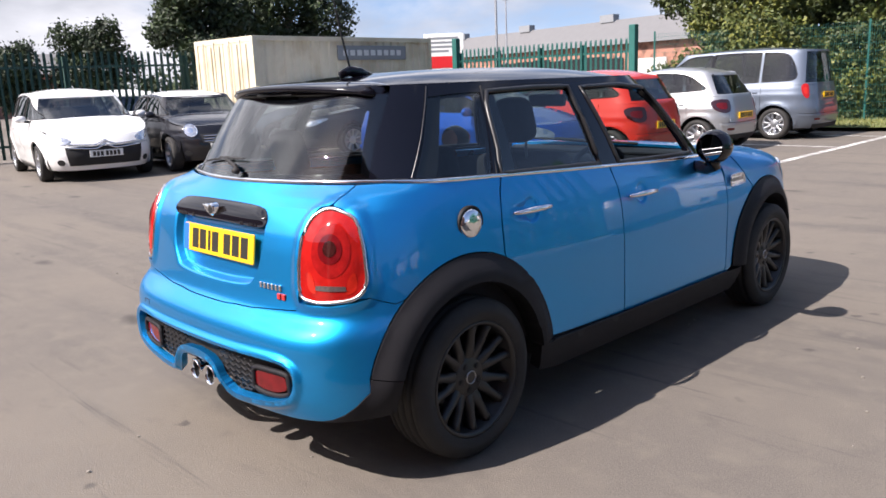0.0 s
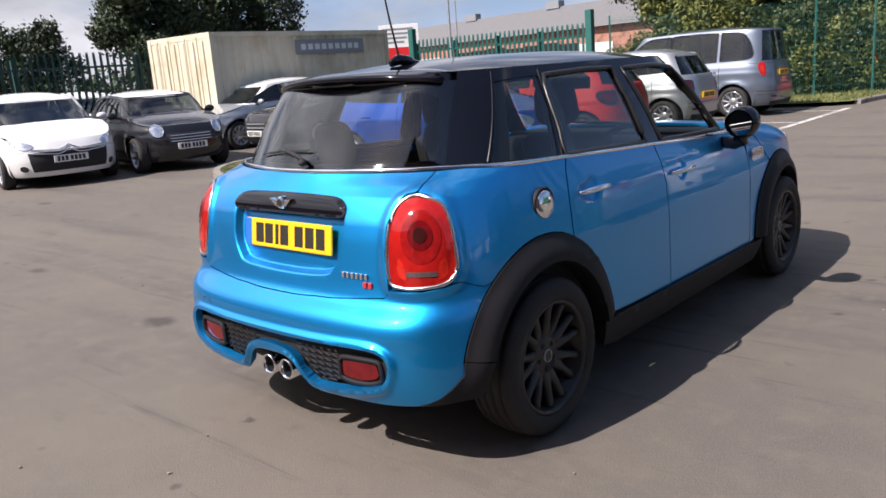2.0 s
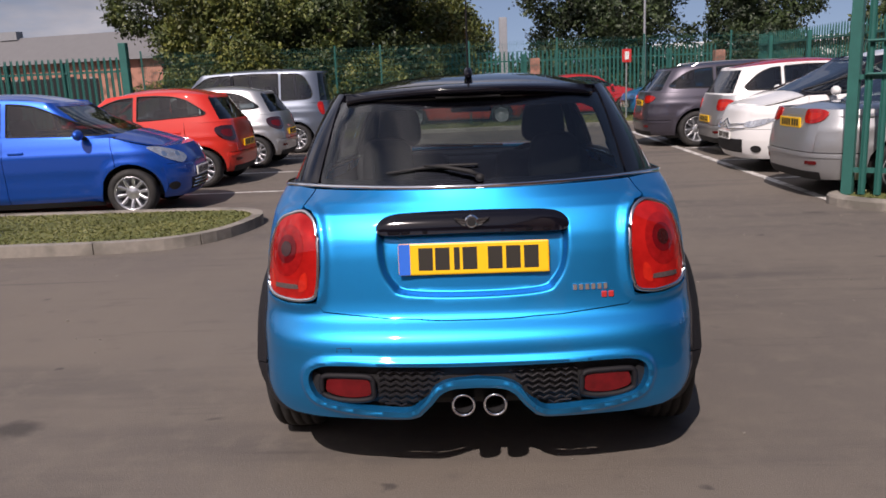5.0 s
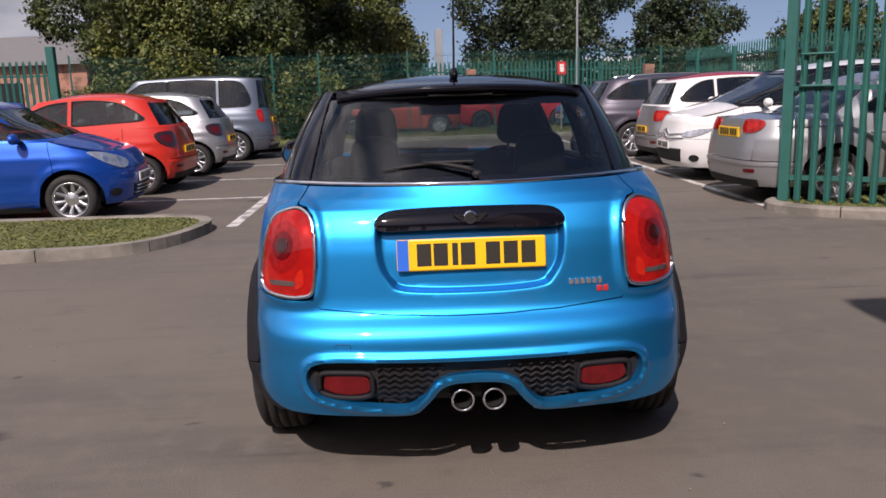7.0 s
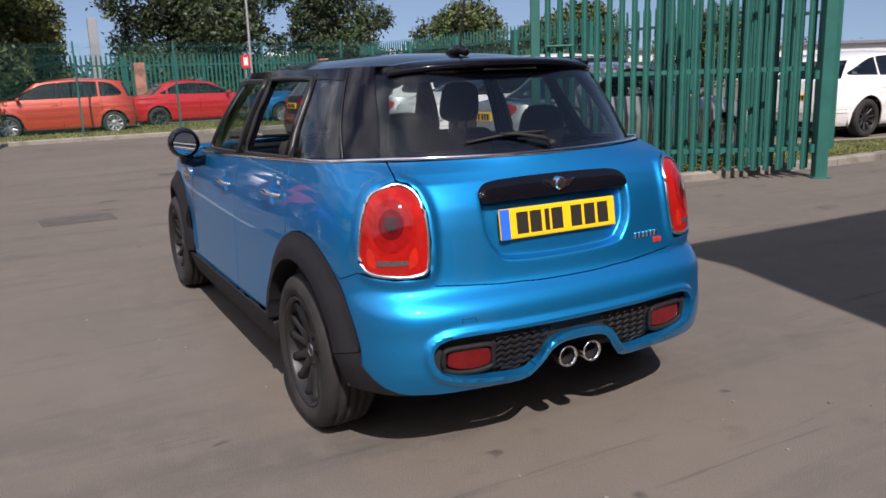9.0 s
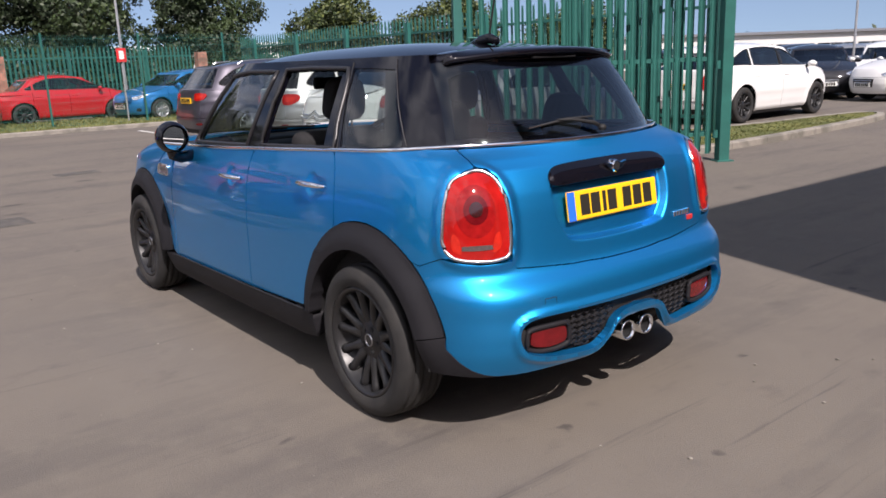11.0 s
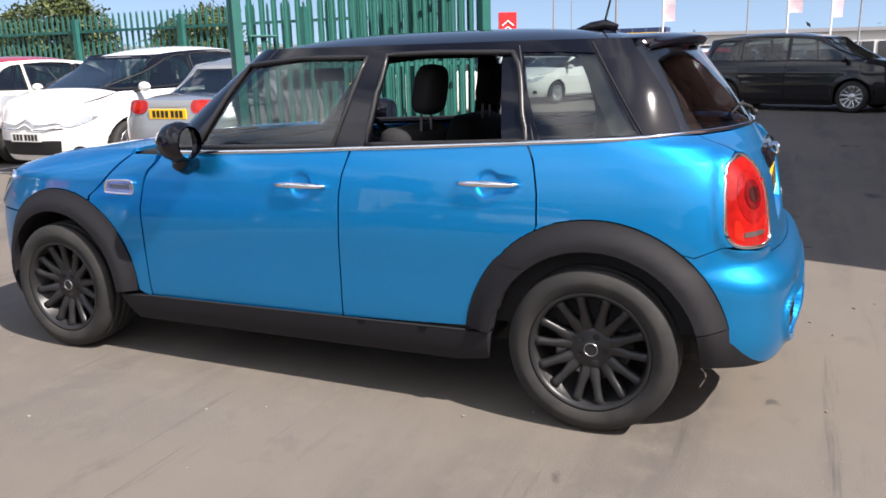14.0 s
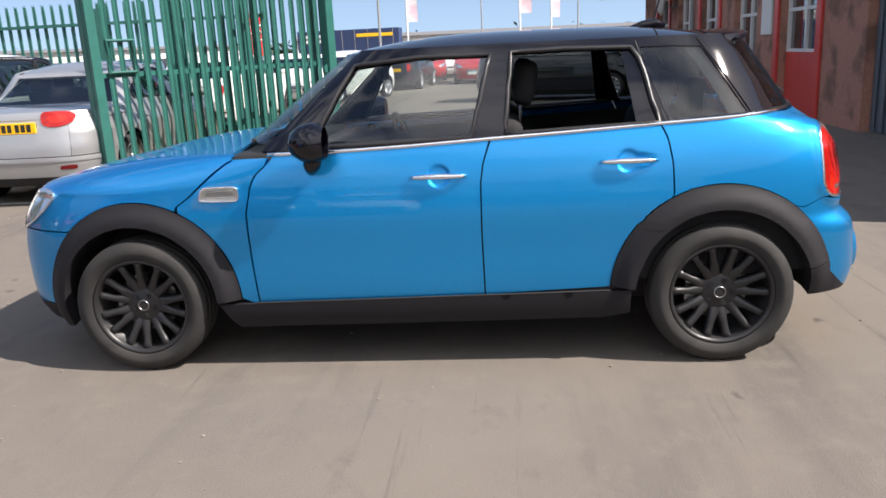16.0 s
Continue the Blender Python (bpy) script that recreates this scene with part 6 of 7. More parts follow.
    # windscreen, rear window, roof, bonnet
    def pane(nm, x_low, x_top, front):
        f = [(R.qx(hw * x_low, belt_z + .05, front), belt_z + .05), (R.qx(hw * x_top, zt - .02, front), zt - .02)]
        ring = f + [(2 * R.q3 - q, z) if front else (-q, z) for q, z in f[::-1]]
        panel(nm, ring, ro, CAR_WINDOW if front else tint, car, .1, -.004, 0)
    pane("windscreen", .845, .675, True)
    pane("rear_window", .78, .62, False)
    y0, y1 = gr + rake_r + .0, c0 - rake_f + .02
    rw = float(np.interp(zt, *R.w))

    def roof(px, py):
        q = min(1.0, (abs(px / rw) ** 4 + abs((py - (y0 + y1) / 2) / ((y1 - y0) / 2)) ** 4) ** .25)
        return arched(Vector((px, py, zt + .085 * (1 - q**2.6))))

    ring = [(rw * math.copysign(abs(math.cos(t)) ** .5, math.cos(t)), (y0 + y1) / 2 + (y1 - y0) / 2 * math.copysign(abs(math.sin(t)) ** .5, math.sin(t))) for t in np.linspace(0, 2 * math.pi, 48, endpoint=False)]
    panel("roof", ring, roof, roof_mat, car, .09, 0.0, .02)

    def deck(nm, ys, length, z_lo, z_hi, sign, wbase):
        def f(px, py):
            v = min(1.0, max(0.0, (py - ys) * sign / length))
            wy = wbase * max(.03, 1 - v**3.4) ** (1 / 3.4)
            return Vector((px, py, z_lo + (z_hi - z_lo) * (1 - min(1.0, abs(px) / wy) ** (12 - 7 * v)) * (1 - v**2.6)))
        ring = [(wbase * math.cos(t) ** .58 if t <= math.pi / 2 else -wbase * (-math.cos(t)) ** .58, ys + sign * length * math.sin(t) ** .58) for t in np.linspace(0, math.pi, 40)]
        panel(nm, ring if sign > 0 else ring[::-1], f, paint, car, .08, 0.0, .01)

    def bonnet(px, py):
        t = min(1.0, max(0.0, (py - c0 + .1) / (l - .25 - c0 + .1)))
        e = belt_z + .02 * (1 - (py + l) / L) * (1 - t) + (hood - belt_z) * t
        wy = hw * .93
        if py > B.ycf:
            far = float(np.interp(e, *B.yf)) - B.ycf
            wy *= max(.02, 1 - min(1.0, (py - B.ycf) / far) ** B.nf) ** (1 / B.nf)
        return Vector((px, py, e + .055 * (1 - min(1.0, abs(px) / wy) ** 2.6) * (1 - t**3)))

    qs = np.linspace(B.qy(c0 - .08, .8), B.q3, 26)
    half = [b(q, top(q)) for q in qs]
    ring = [(p.x, p.y) for p in half] + [(-p.x, p.y) for p in half[-2::-1]]
    panel("bonnet", ring, bonnet, paint, car, .06, 0.0, .012)
    if boot:
        deck("boot_lid", gr + .25, (gr + .25) - (-l + .08), belt_z - .05, belt_z + .07, -1, hw * .95)
    # plates and grille
    gx0, gx1, gz0, gz1 = grille
    gl = [(B.qx(hw * gx1, gz1, True), gz1), (B.qx(hw * gx1 * .92, gz0, True), gz0)]
    gp_ = panel("grille", gl + [(2 * B.q3 - q, z) for q, z in gl[::-1]], b, DARK, car, .08, .006, .02)
    for k in range(0 if chevrons else 3):
        z = gz0 + (gz1 - gz0) * (k + .7) / 3.4
        pts = [b(B.qx(fx, z, True) if fx > 0 else 2 * B.q3 - B.qx(-fx, z, True) if fx < 0 else B.q3, z) + Vector((0, .01, 0)) for fx in np.linspace(hw * gx1 * .88, -hw * gx1 * .88, 9)]
        part("grille_bar", tube(pts, .010, 6), CHROME, gp_)
    for yy, z, mat, sg in ((b(0, rear_plate).y - .012, rear_plate, YELLOW, -1), (l + .004, front_plate, WHITE_PLATE, 1)):
        pl = part("number_plate", box(-.26, .26, yy - .008, yy + .008, z - .055, z + .055, .004, 1), mat, car)
        for xx in () if plain else (-.19, -.13, -.07, -.01, .07, .13, .19):
            part("plate_bar", box(xx - .022, xx + .022, yy + sg * .0085 - .001, yy + sg * .0085 + .001, z - .038, z + .038), PLATE_INK, pl)
    if chevrons:
        for z, lift in ((chevron_z or gz1 + .035, .08), ((chevron_z or gz1 + .035) - .06, .07)):
            pts = []
            for fx in np.linspace(.62, -.62, 15):
                zz = z + lift * max(0.0, 1 - abs(fx) / .16) - .02 * max(0.0, 1 - abs(fx) / .5) + .05 * max(0.0, abs(fx) - .3)
                q = B.qx(hw * abs(fx), zz, True) if fx else B.q3
                pts.append(b(q if fx >= 0 else 2 * B.q3 - q, zz) + Vector((0, .016, 0)))
            part("chevron", tube(pts, .009, 6), CHROME, gp_)
    # cabin: seats, wheel and facia behind the glass
    seat_z = belt_z - .38
    for nm, px, py, wd in (("front_seat", -.36, y_mid + .12, .46), ("front_seat", .36, y_mid + .12, .46), ("rear_bench", 0, max(y_mid - .66, gr + rake_r + .24), 1.08)):
        st = new(nm)
        st.parent = car
        bm = box(px - wd / 2, px + wd / 2, -.06, .07, 0, .60, .05, 2)
        bmesh.ops.transform(bm, matrix=pose(0, py, seat_z, 14), verts=bm.verts[:])
        part("seat_back", bm, CABIN, st, smooth=True)
        for dx in ((0,) if wd < 1 else (-.36, .36)):
            part("headrest", box(px + dx - .12, px + dx + .12, py - .22, py - .13, seat_z + .58, seat_z + .77, .035, 2), CABIN, st, smooth=True)
    part("facia", box(-hw * .82, hw * .82, c0 - .42, c0 - .02, belt_z - .22, belt_z + .01, .04, 2), CABIN, car)
    part("cabin_tub", box(-hw * .84, hw * .84, gr + .22, c0 - .1, belt_z - .46, belt_z - .42), CABIN, car)
    part("underbody", box(-hw * .72, hw * .72, -l + .42, l - .48, .16, .46, .03, 1), DARK, car)
    return car


WHITE_P = car_paint("white_paint", (0.72, 0.72, 0.71))
BLACK_P = car_paint("black_paint", (0.010, 0.010, 0.013))
DEEP_BLUE = car_paint("royal_blue_paint", (0.001, 0.075, 0.44), 0.6)
RED_P = car_paint("red_paint", (0.55, 0.030, 0.018))
RED_2 = car_paint("crimson_paint", (0.36, 0.010, 0.016))
ORANGE_P = car_paint("burnt_orange_paint", (0.44, 0.048, 0.022), 0.2)
SILVER_P = car_paint("silver_paint", (0.40, 0.41, 0.42), 0.7)
VAN_GREY = car_paint("blue_grey_paint", (0.13, 0.155, 0.195), 0.6)
MIST_P = car_paint("pale_grey_paint", (0.40, 0.42, 0.44), 0.5)
PLUM_P = car_paint("dark_plum_grey_paint", (0.055, 0.050, 0.068), 0.5)
SKY_P = car_paint("bright_blue_paint", (0.010, 0.16, 0.42), 0.4)

# the row to the west
parked("car", "white hatchback with dark grille and chevron badge, facing out", WHITE_P, -12.53, 3.57, -9, 4.27, 1.86, 1.53, 2.61, .98, grille=(0, .66, .28, .58), lamp=(.56, .99, .62, .79), front_plate=.46, chevrons=True)
parked("car", "black small hatchback with white roof and round lamps", BLACK_P, -11.78, 5.47, -10, 3.72, 1.68, 1.42, 2.47, .95, .80, .50, .30, .80, roof_mat=WHITE_P, doors=1, lamp=(.55, .88, .62, .83), grille=(0, .50, .50, .66), front_plate=.44, pillar=BLACK_P, round_lamps=True)
parked("car", "white hatchback behind the front row", WHITE_P, -16.6, 6.4, -5, 4.0, 1.75, 1.50, 2.5)
parked("car", "black saloon with chrome bar grille", BLACK_P, -10.6, 9.35, -95, 4.6, 1.80, 1.45, 2.76, .93, 1.15, .80, .55, .80, boot=.55, grille=(0, .46, .40, .66))
parked("car", "silver-white hatchback beside the container", MIST_P, -13.2, 9.1, -92, 4.2, 1.77, 1.47, 2.6, roof_mat=WHITE_P, pillar=WHITE_P)
parked("car", "bright royal blue small hatchback on the turf's edge", DEEP_BLUE, -5.19, 6.43, 4.6, 3.53, 1.63, 1.465, 2.34, .93, .66, .80, .24, .80, r=.285, lamp=(.50, .98, .60, .80), grille=(0, .46, .26, .40), front_plate=.47, quarter=False, arch=.13, kick=.07)
parked("car", "bright red small hatchback parked nose in", RED_P, -5.25, 9.05, 180, 3.47, 1.62, 1.46, 2.34, .95, .66, .80, .28, .80, r=.285, tail=(.66, .95, .68, .90), tail_dark=True, rear_plate=.62, quarter=False, arch=.13, kick=.08)
parked("car", "silver small hatchback parked nose in", SILVER_P, -5.15, 11.6, 180, 3.47, 1.62, 1.46, 2.34, .95, .66, .80, .28, .80, r=.285, tail=(.66, .95, .68, .90), tail_dark=True, rear_plate=.62, quarter=False, arch=.13, kick=.08)
parked("van", "blue-grey people carrier van with tall tail lamps", VAN_GREY, -5.25, 14.6, 180, 4.38, 1.81, 1.80, 2.73, 1.05, .72, .80, .10, .95, tail=(.82, .88, .80, 1.18), rear_plate=.85, arch=.04)

# the row to the east, along the white line
parked("car", "silver saloon with red tail lamps, tail to the yard", SILVER_P, 5.78, 5.95, 2, 4.58, 1.80, 1.43, 2.73, .93, 1.15, .80, .62, .78, boot=.62, tail=(.42, .95, .80, .96), rear_plate=.80, r=.32)
parked("car", "white people carrier facing the yard", WHITE_P, 5.75, 8.2, 180, 4.43, 1.83, 1.61, 2.78, 1.02, .62, 1.05, .26, .90, lamp=(.56, .96, .62, .74), grille=(0, .58, .28, .46), front_plate=.50, r=.33, chevrons=True, pillar=BLACK_GLOSS, chevron_z=.66)
parked("car", "white hatchback with red roof and dark tail, nose in", SILVER_P, 5.85, 10.45, 0, 3.94, 1.73, 1.52, 2.46, .97, .72, .74, .26, .84, roof_mat=RED_2, pillar=WHITE_P, tail=(.60, .94, .74, .92), rear_plate=.60)
parked("car", "dark plum-grey estate car, tail to the yard", PLUM_P, 5.6, 12.6, 0, 4.84, 1.89, 1.55, 2.85, 1.0, 1.0, .85, .34, .86, rails=True, tail=(.48, .95, .82, .96), rear_plate=.82, r=.33)
parked("car", "silver estate with roof rails, nose in", SILVER_P, 8.0, 17.6, 0, 4.4, 1.80, 1.58, 2.75, rails=True)

# beyond the far fence
parked("car", "burnt orange compact people carrier behind the fence", ORANGE_P, -0.55, 21.7, 180, 4.08, 1.69, 1.55, 2.6, .98, .62, .85, .20, .88)
parked("car", "dark car with silver wheels behind the fence", BLACK_P, -5.0, 21.9, 180, 4.3, 1.75, 1.48, 2.6)
parked("car", "crimson saloon behind the fence", RED_2, 3.55, 23.6, 5, 4.4, 1.75, 1.42, 2.6, boot=.5, rake_r=.5, rim_mat=RIM_BLACK)
parked("car", "bright blue hatchback behind the fence", SKY_P, 6.6, 22.2, -165, 4.1, 1.75, 1.45, 2.55)

# beyond the gate
parked("car", "white hatchback on the verge beyond the gate", WHITE_P, 13.0, 6.85, 0, 4.53, 1.87, 1.51, 2.72, 1.0, .95, .95, .50, .82, r=.34, rim_mat=RIM_BLACK, arch=.16, kick=.08)
parked("car", "white hatchback with dark alloy wheels, parked across", WHITE_P, 20.2, 5.9, 156, 4.36, 1.82, 1.47, 2.65, .96, .92, .95, .62, .80, arch=.17, kick=.09, spokes=14, tail=(.60, .94, .80, .94))
parked("car", "dark blue saloon in the display rows", BLACK_P, 20.5, 9.2, 215, 4.6, 1.80, 1.45, 2.76, boot=.5, rake_r=.5)
parked("car", "black people carrier beside the workshop", BLACK_P, 16.6, -0.75, -112, 4.7, 1.86, 1.70, 2.8, 1.04, .72, .95, .16, .92, r=.33, spokes=12)


# ---- trees and shrubs ----
def leaf_cloud(name, blobs, count, size, mat, parent, seed):
    """Many small leaf cards, gathered in clumps over uneven lobes."""
    rng = np.random.default_rng(seed)
    vol = np.array([b[3] * b[4] * b[5] for b in blobs]) ** (2 / 3)
    clumps = max(40, count // 26)
    pick = rng.choice(len(blobs), clumps, p=vol / vol.sum())
    d = rng.normal(size=(clumps, 3))
    d /= np.linalg.norm(d, axis=1, keepdims=True)
    rad = rng.uniform(.55, 1.08, clumps) ** .6
    bl = np.array(blobs)
    cc = bl[pick, :3] + d * rad[:, None] * bl[pick, 3:6]
    which = rng.integers(0, clumps, count)
    p = cc[which] + rng.normal(0, size * 1.9, (count, 3))
    a = rng.normal(size=(count, 3))
    a /= np.linalg.norm(a, axis=1, keepdims=True)
    up = rng.normal(size=(count, 3)) + d[which] * .8 + (0, 0, .5)
    b = np.cross(a, up)
    b /= np.linalg.norm(b, axis=1, keepdims=True) + 1e-9
    s = rng.uniform(.6, 1.4, count)[:, None] * size
    v = np.stack([p - a * s, p - b * s * .55, p + a * s, p + b * s * .55], 1).reshape(-1, 3)
    me = bpy.data.meshes.new(name)
    me.from_pydata(v.tolist(), [], np.arange(len(v)).reshape(-1, 4).tolist())
    me.materials.append(mat)
    ob = new(name, me)
    ob.parent = parent
    return ob


def tree(x, y, tall, spread, mat, seed, label, leaves=14000, size=.16, trunk=None):
    rng = random.Random(seed)
    ob = thing("tree", label, "tree", "trees", at=Matrix.Translation((x, y, 0)))
    base = trunk if trunk is not None else tall * .22
    part("trunk", tube([(0, 0, -.05), (.05, .02, base), (-.06, .08, tall * .6), (.02, 0, tall * .85)], [tall * .028, tall * .022, tall * .013, tall * .005], 10), BARK, ob, smooth=True)
    blobs = []
    for k in range(9):
        t = k / 9
        ang = 2.4 * k + rng.uniform(-.4, .4)
        z = base + (tall - base) * (.12 + .78 * t)
        reach = spread * (.62 - .42 * abs(t - .35)) * rng.uniform(.75, 1.15)
        tip = (reach * math.cos(ang), reach * math.sin(ang), z + .05 * tall)
        part("limb", tube([(0, 0, z * .72), (tip[0] * .5, tip[1] * .5, z * .9), tip], [tall * .010, tall * .007, tall * .002], 6), BARK, ob)
        rr = spread * rng.uniform(.26, .42) * (1.1 - .35 * t)
        blobs.append((*tip, rr, rr, rr * rng.uniform(.65, .9)))
    blobs.append((0, 0, base + (tall - base) * .55, spread * .42, spread * .42, (tall - base) * .42))
    leaf_cloud("crown", blobs, leaves, size, mat, ob, seed)
    return ob


def shrubs(name, label, places, mat, seed, leaves, size):
    ob = tagged(new(name), label, "shrubs", kind="stuff")
    leaf_cloud("foliage", places, leaves, size, mat, ob, seed)
    return ob


tree(-26.7, 14.0, 7.4, 2.3, LEAF_DARK, 1, "broad dark green tree behind the container", 26000, .085)
tree(-27.5, 18.6, 7.6, 3.2, LEAF_DARK, 2, "broad dark green tree behind the container", 30000, .085)
tree(-35.0, 13.0, 4.6, 2.2, LEAF_DARK, 3, "round dark tree beyond the fence", 12000, .085)
tree(-36.0, 9.6, 3.6, 2.0, LEAF_DARK, 4, "round dark tree beyond the fence", 11000, .085)
tree(-7.0, 19.9, 5.2, 2.7, LEAF_LIGHT, 5, "dense yellow-green boundary tree", 40000, .058, .4)
tree(-4.3, 22.8, 7.8, 3.7, LEAF_MID, 6, "tall spreading boundary tree", 60000, .068, .8)
tree(-8.6, 23.6, 7.2, 3.3, LEAF_MID, 7, "dense leafy green boundary tree", 42000, .068, .6)
tree(-1.9, 25.8, 5.2, 2.6, LEAF_LIGHT, 18, "pale yellow-green boundary tree with low boughs", 34000, .065, .6)
tree(6.5, 35.6, 8.8, 5.6, LEAF_DARK, 9, "tall dark tree beyond the fence", 42000, .095, 1.2)
tree(14.9, 39.3, 6.6, 3.4, LEAF_DARK, 10, "dark tree beyond the fence", 26000, .095, 1.0)
tree(24.0, 42.0, 5.4, 4.2, LEAF_MID, 11, "broad green tree in the distance", 20000, .11)
tree(30.5, 39.0, 5.2, 4.2, LEAF_MID, 12, "broad green tree in the distance", 20000, .11)
tree(-1.2, 42.0, 5.0, 2.6, LEAF_LIGHT, 13, "pale green tree in the distance", 14000, .10)
tree(36.0, 33.0, 4.4, 3.6, LEAF_MID, 14, "broad green tree in the distance", 14000, .11)
shrubs("boundary_shrubs", "yellow-green shrubs along the mesh fence", [(-7.6, 18.4, .9, 1.3, .9, 1.1), (-6.0, 18.9, 1.1, 1.4, 1.0, 1.3), (-4.4, 19.8, 1.1, 1.3, 1.0, 1.4), (-3.2, 20.6, 1.0, 1.2, 1.0, 1.3), (-8.6, 18.2, .7, .9, .8, .9)], LEAF_LIGHT, 21, 42000, .05)
shrubs("fence_hedge", "dark hedge and low trees beyond the far fence", [(x, 33.5 + .8 * math.sin(x), 1.1 + .4 * math.sin(x * 1.7), 1.9, 1.4, 1.5 + .5 * math.sin(x * 2.3)) for x in range(2, 24, 2)], LEAF_DARK, 25, 42000, .085)
rng_h = random.Random(4)
shrubs("distant_hedge", "dark line of distant hedges and woods", [(x, 75 + 14 * math.sin(x * .05), 1.4, 4.5, 2.5, rng_h.uniform(.9, 2.0)) for x in range(-110, 160, 5)], LEAF_DARK, 22, 40000, .26)
shrubs("distant_hedge", "dark line of distant hedges and woods", [(-92 + 3 * math.sin(y), y, 1.4, 3.0, 4.5, rng_h.uniform(1.2, 2.6)) for y in range(-60, 70, 5)], LEAF_DARK, 23, 12000, .4)
shrubs("distant_hedge", "dark line of distant hedges and woods", [(140 + 4 * math.sin(y), y, 1.2, 3.0, 5, rng_h.uniform(.8, 1.8)) for y in range(-60, 70, 6)], LEAF_DARK, 24, 10000, .5)


# ---- sheds, signs and masts in the distance ----
def shed(label, a, b, depth, eave, ridge, wall, roof):
    a, b = Vector((*a, 0)), Vector((*b, 0))
    ln = (b - a).length
    ob = thing("shed", label, "building", "distant sheds", at=Matrix.Translation(a) @ Matrix.Rotation(math.atan2((b - a).y, (b - a).x), 4, "Z"))
    part("wall", box(0, ln, 0, depth, 0, eave), wall, ob)
    bm = bmesh.new()
    for x0, x1 in ((-.4, ln + .4),):
        v = [bm.verts.new(p) for p in ((x0, -.4, eave), (x0, depth / 2, ridge), (x0, depth + .4, eave), (x1, -.4, eave), (x1, depth / 2, ridge), (x1, depth + .4, eave))]
        for f in ((0, 3, 4, 1), (1, 4, 5, 2), (0, 1, 2), (3, 5, 4), (0, 2, 5, 3)):
            bm.faces.new([v[i] for i in f])
    part("roof", bm, roof, ob)
    if wall is WHITE_WALL:
        for x in np.arange(1.5, ln - 3, 4.1):
            gl = part("glazing", box(x, x + 3.7, -.10, -.02, .25, eave * .66), DARK_PANE, ob)
            for dx in (1.2, 2.5):
                part("mullion", box(x + dx - .05, x + dx + .05, -.14, -.10, .25, eave * .66), SIGN_GREY, gl)
        return ob
    k = 0
    x = 2.0
    while x < ln - 3 and k < 14:
        part("vent", box(x, x + 1.2, depth * .42, depth * .58, ridge - .1, ridge + .35), SIGN_GREY, ob) if k % 2 else part("door", box(x, x + 2.6, -.06, 0, 0, eave * .72), WHITE_WALL if k % 4 else RED_PAINT, ob)
        x += 4.2
        k += 1
    return ob


shed("long low brick shed with a grey sheet roof", (-65.3, 49.3), (-15.8, 37.2), 3, 3.1, 4.65, BRICK, ROOF_SHEET)
shed("white low showroom in the distance", (38, 54), (84, 28), 14, 2.7, 3.1, WHITE_WALL, ROOF_SHEET)
shed("white low showroom in the distance", (78, 22), (88, -22), 14, 2.9, 3.4, WHITE_WALL, ROOF_SHEET)
shed("grey low showroom in the distance", (14, 66), (40, 58), 10, 3.1, 3.7, WHITE_WALL, WHITE_WALL)
shed("brick houses beyond the fence", (-62, -8), (-58, 20), 8, 3.0, 4.6, BRICK, ROOF_SHEET)


def mast(x, y, h, label="slim grey lamp column", arm=True, r=.05):
    ob = thing("lamp_column", label, "lamp column", "lamp columns", at=Matrix.Translation((x, y, 0)))
    part("column", tube([(0, 0, 0), (0, 0, h * .5), (0, 0, h)], [r, r * .8, r * .55], 8), GALVANISED, ob)
    if arm:
        part("lamp_head", box(-.12, .5, -.08, .08, h - .05, h + .07, .02, 1), GALVANISED, ob)
    return ob


for x, y, h in ((28.0, 11.6, 9.5), (31.5, 9.4, 10), (24.5, 5.2, 10), (42, 2, 9.5), (38, -3, 9.5), (6.0, 25.5, 8.0), (-16.5, 20.0, 8.5), (-22, 27, 5.0), (52, 14, 9)):
    mast(x, y, h)
col = thing("sign_pillar", "square pale concrete pillar beyond the fence", "pillar", at=Matrix.Translation((1.15, 27.6, 0)))
part("pillar", box(-.15, .15, -.12, .12, 0, 3.6, .01, 1), GALVANISED, col)
pier = thing("gate_pier", "red brick gate pier", "pier", "brick piers", at=Matrix.Translation((2.1, 24.6, 0)))
part("pier", box(-.16, .16, -.16, .16, 0, 2.0), BRICK, pier)
copy_thing(pier, Matrix.Translation((8.2, 24.2, 0)))
box_sign = thing("safety_sign", "small red and white safety sign on the fence", "sign", at=Matrix.Translation((4.4, 20.2, 0)))
part("sign_plate", box(-.13, .13, -.02, .02, 1.68, 2.05, .006, 1), SIGN_RED, box_sign)
part("sign_mark", box(-.06, .06, -.024, -.02, 1.76, 1.98), WHITE_PLATE, box_sign)
part("sign_post", tube([(0, .04, 0), (0, .04, 2.1)], .025, 8), GALVANISED, box_sign)
totem = thing("totem_sign", "tall red dealership totem with a white chevron mark", "sign", at=Matrix.Translation((37.4, 13.6, 0)) @ Matrix.Rotation(radians(-64), 4, "Z"))
part("totem_body", box(-.47, .47, -.12, .12, 0, 3.6, .02, 1), SIGN_RED, totem)
for k in range(2):
    z = 2.62 + .30 * k
    part("chevron", tube([(-.30, -.13, z), (0, -.13, z + .24), (.30, -.13, z)], .04, 6), WHITE_PLATE, totem)
part("totem_bar", box(-.28, .28, -.128, -.12, 2.26, 2.34), WHITE_PLATE, totem)
board = thing("sign_board", "white and red information board on posts", "sign", at=Matrix.Translation((-15.2, 16.0, 0)) @ Matrix.Rotation(radians(42), 4, "Z"))
part("board", box(-.62, .62, -.03, .03, 1.35, 2.85, .006, 1), WHITE_PLATE, board)
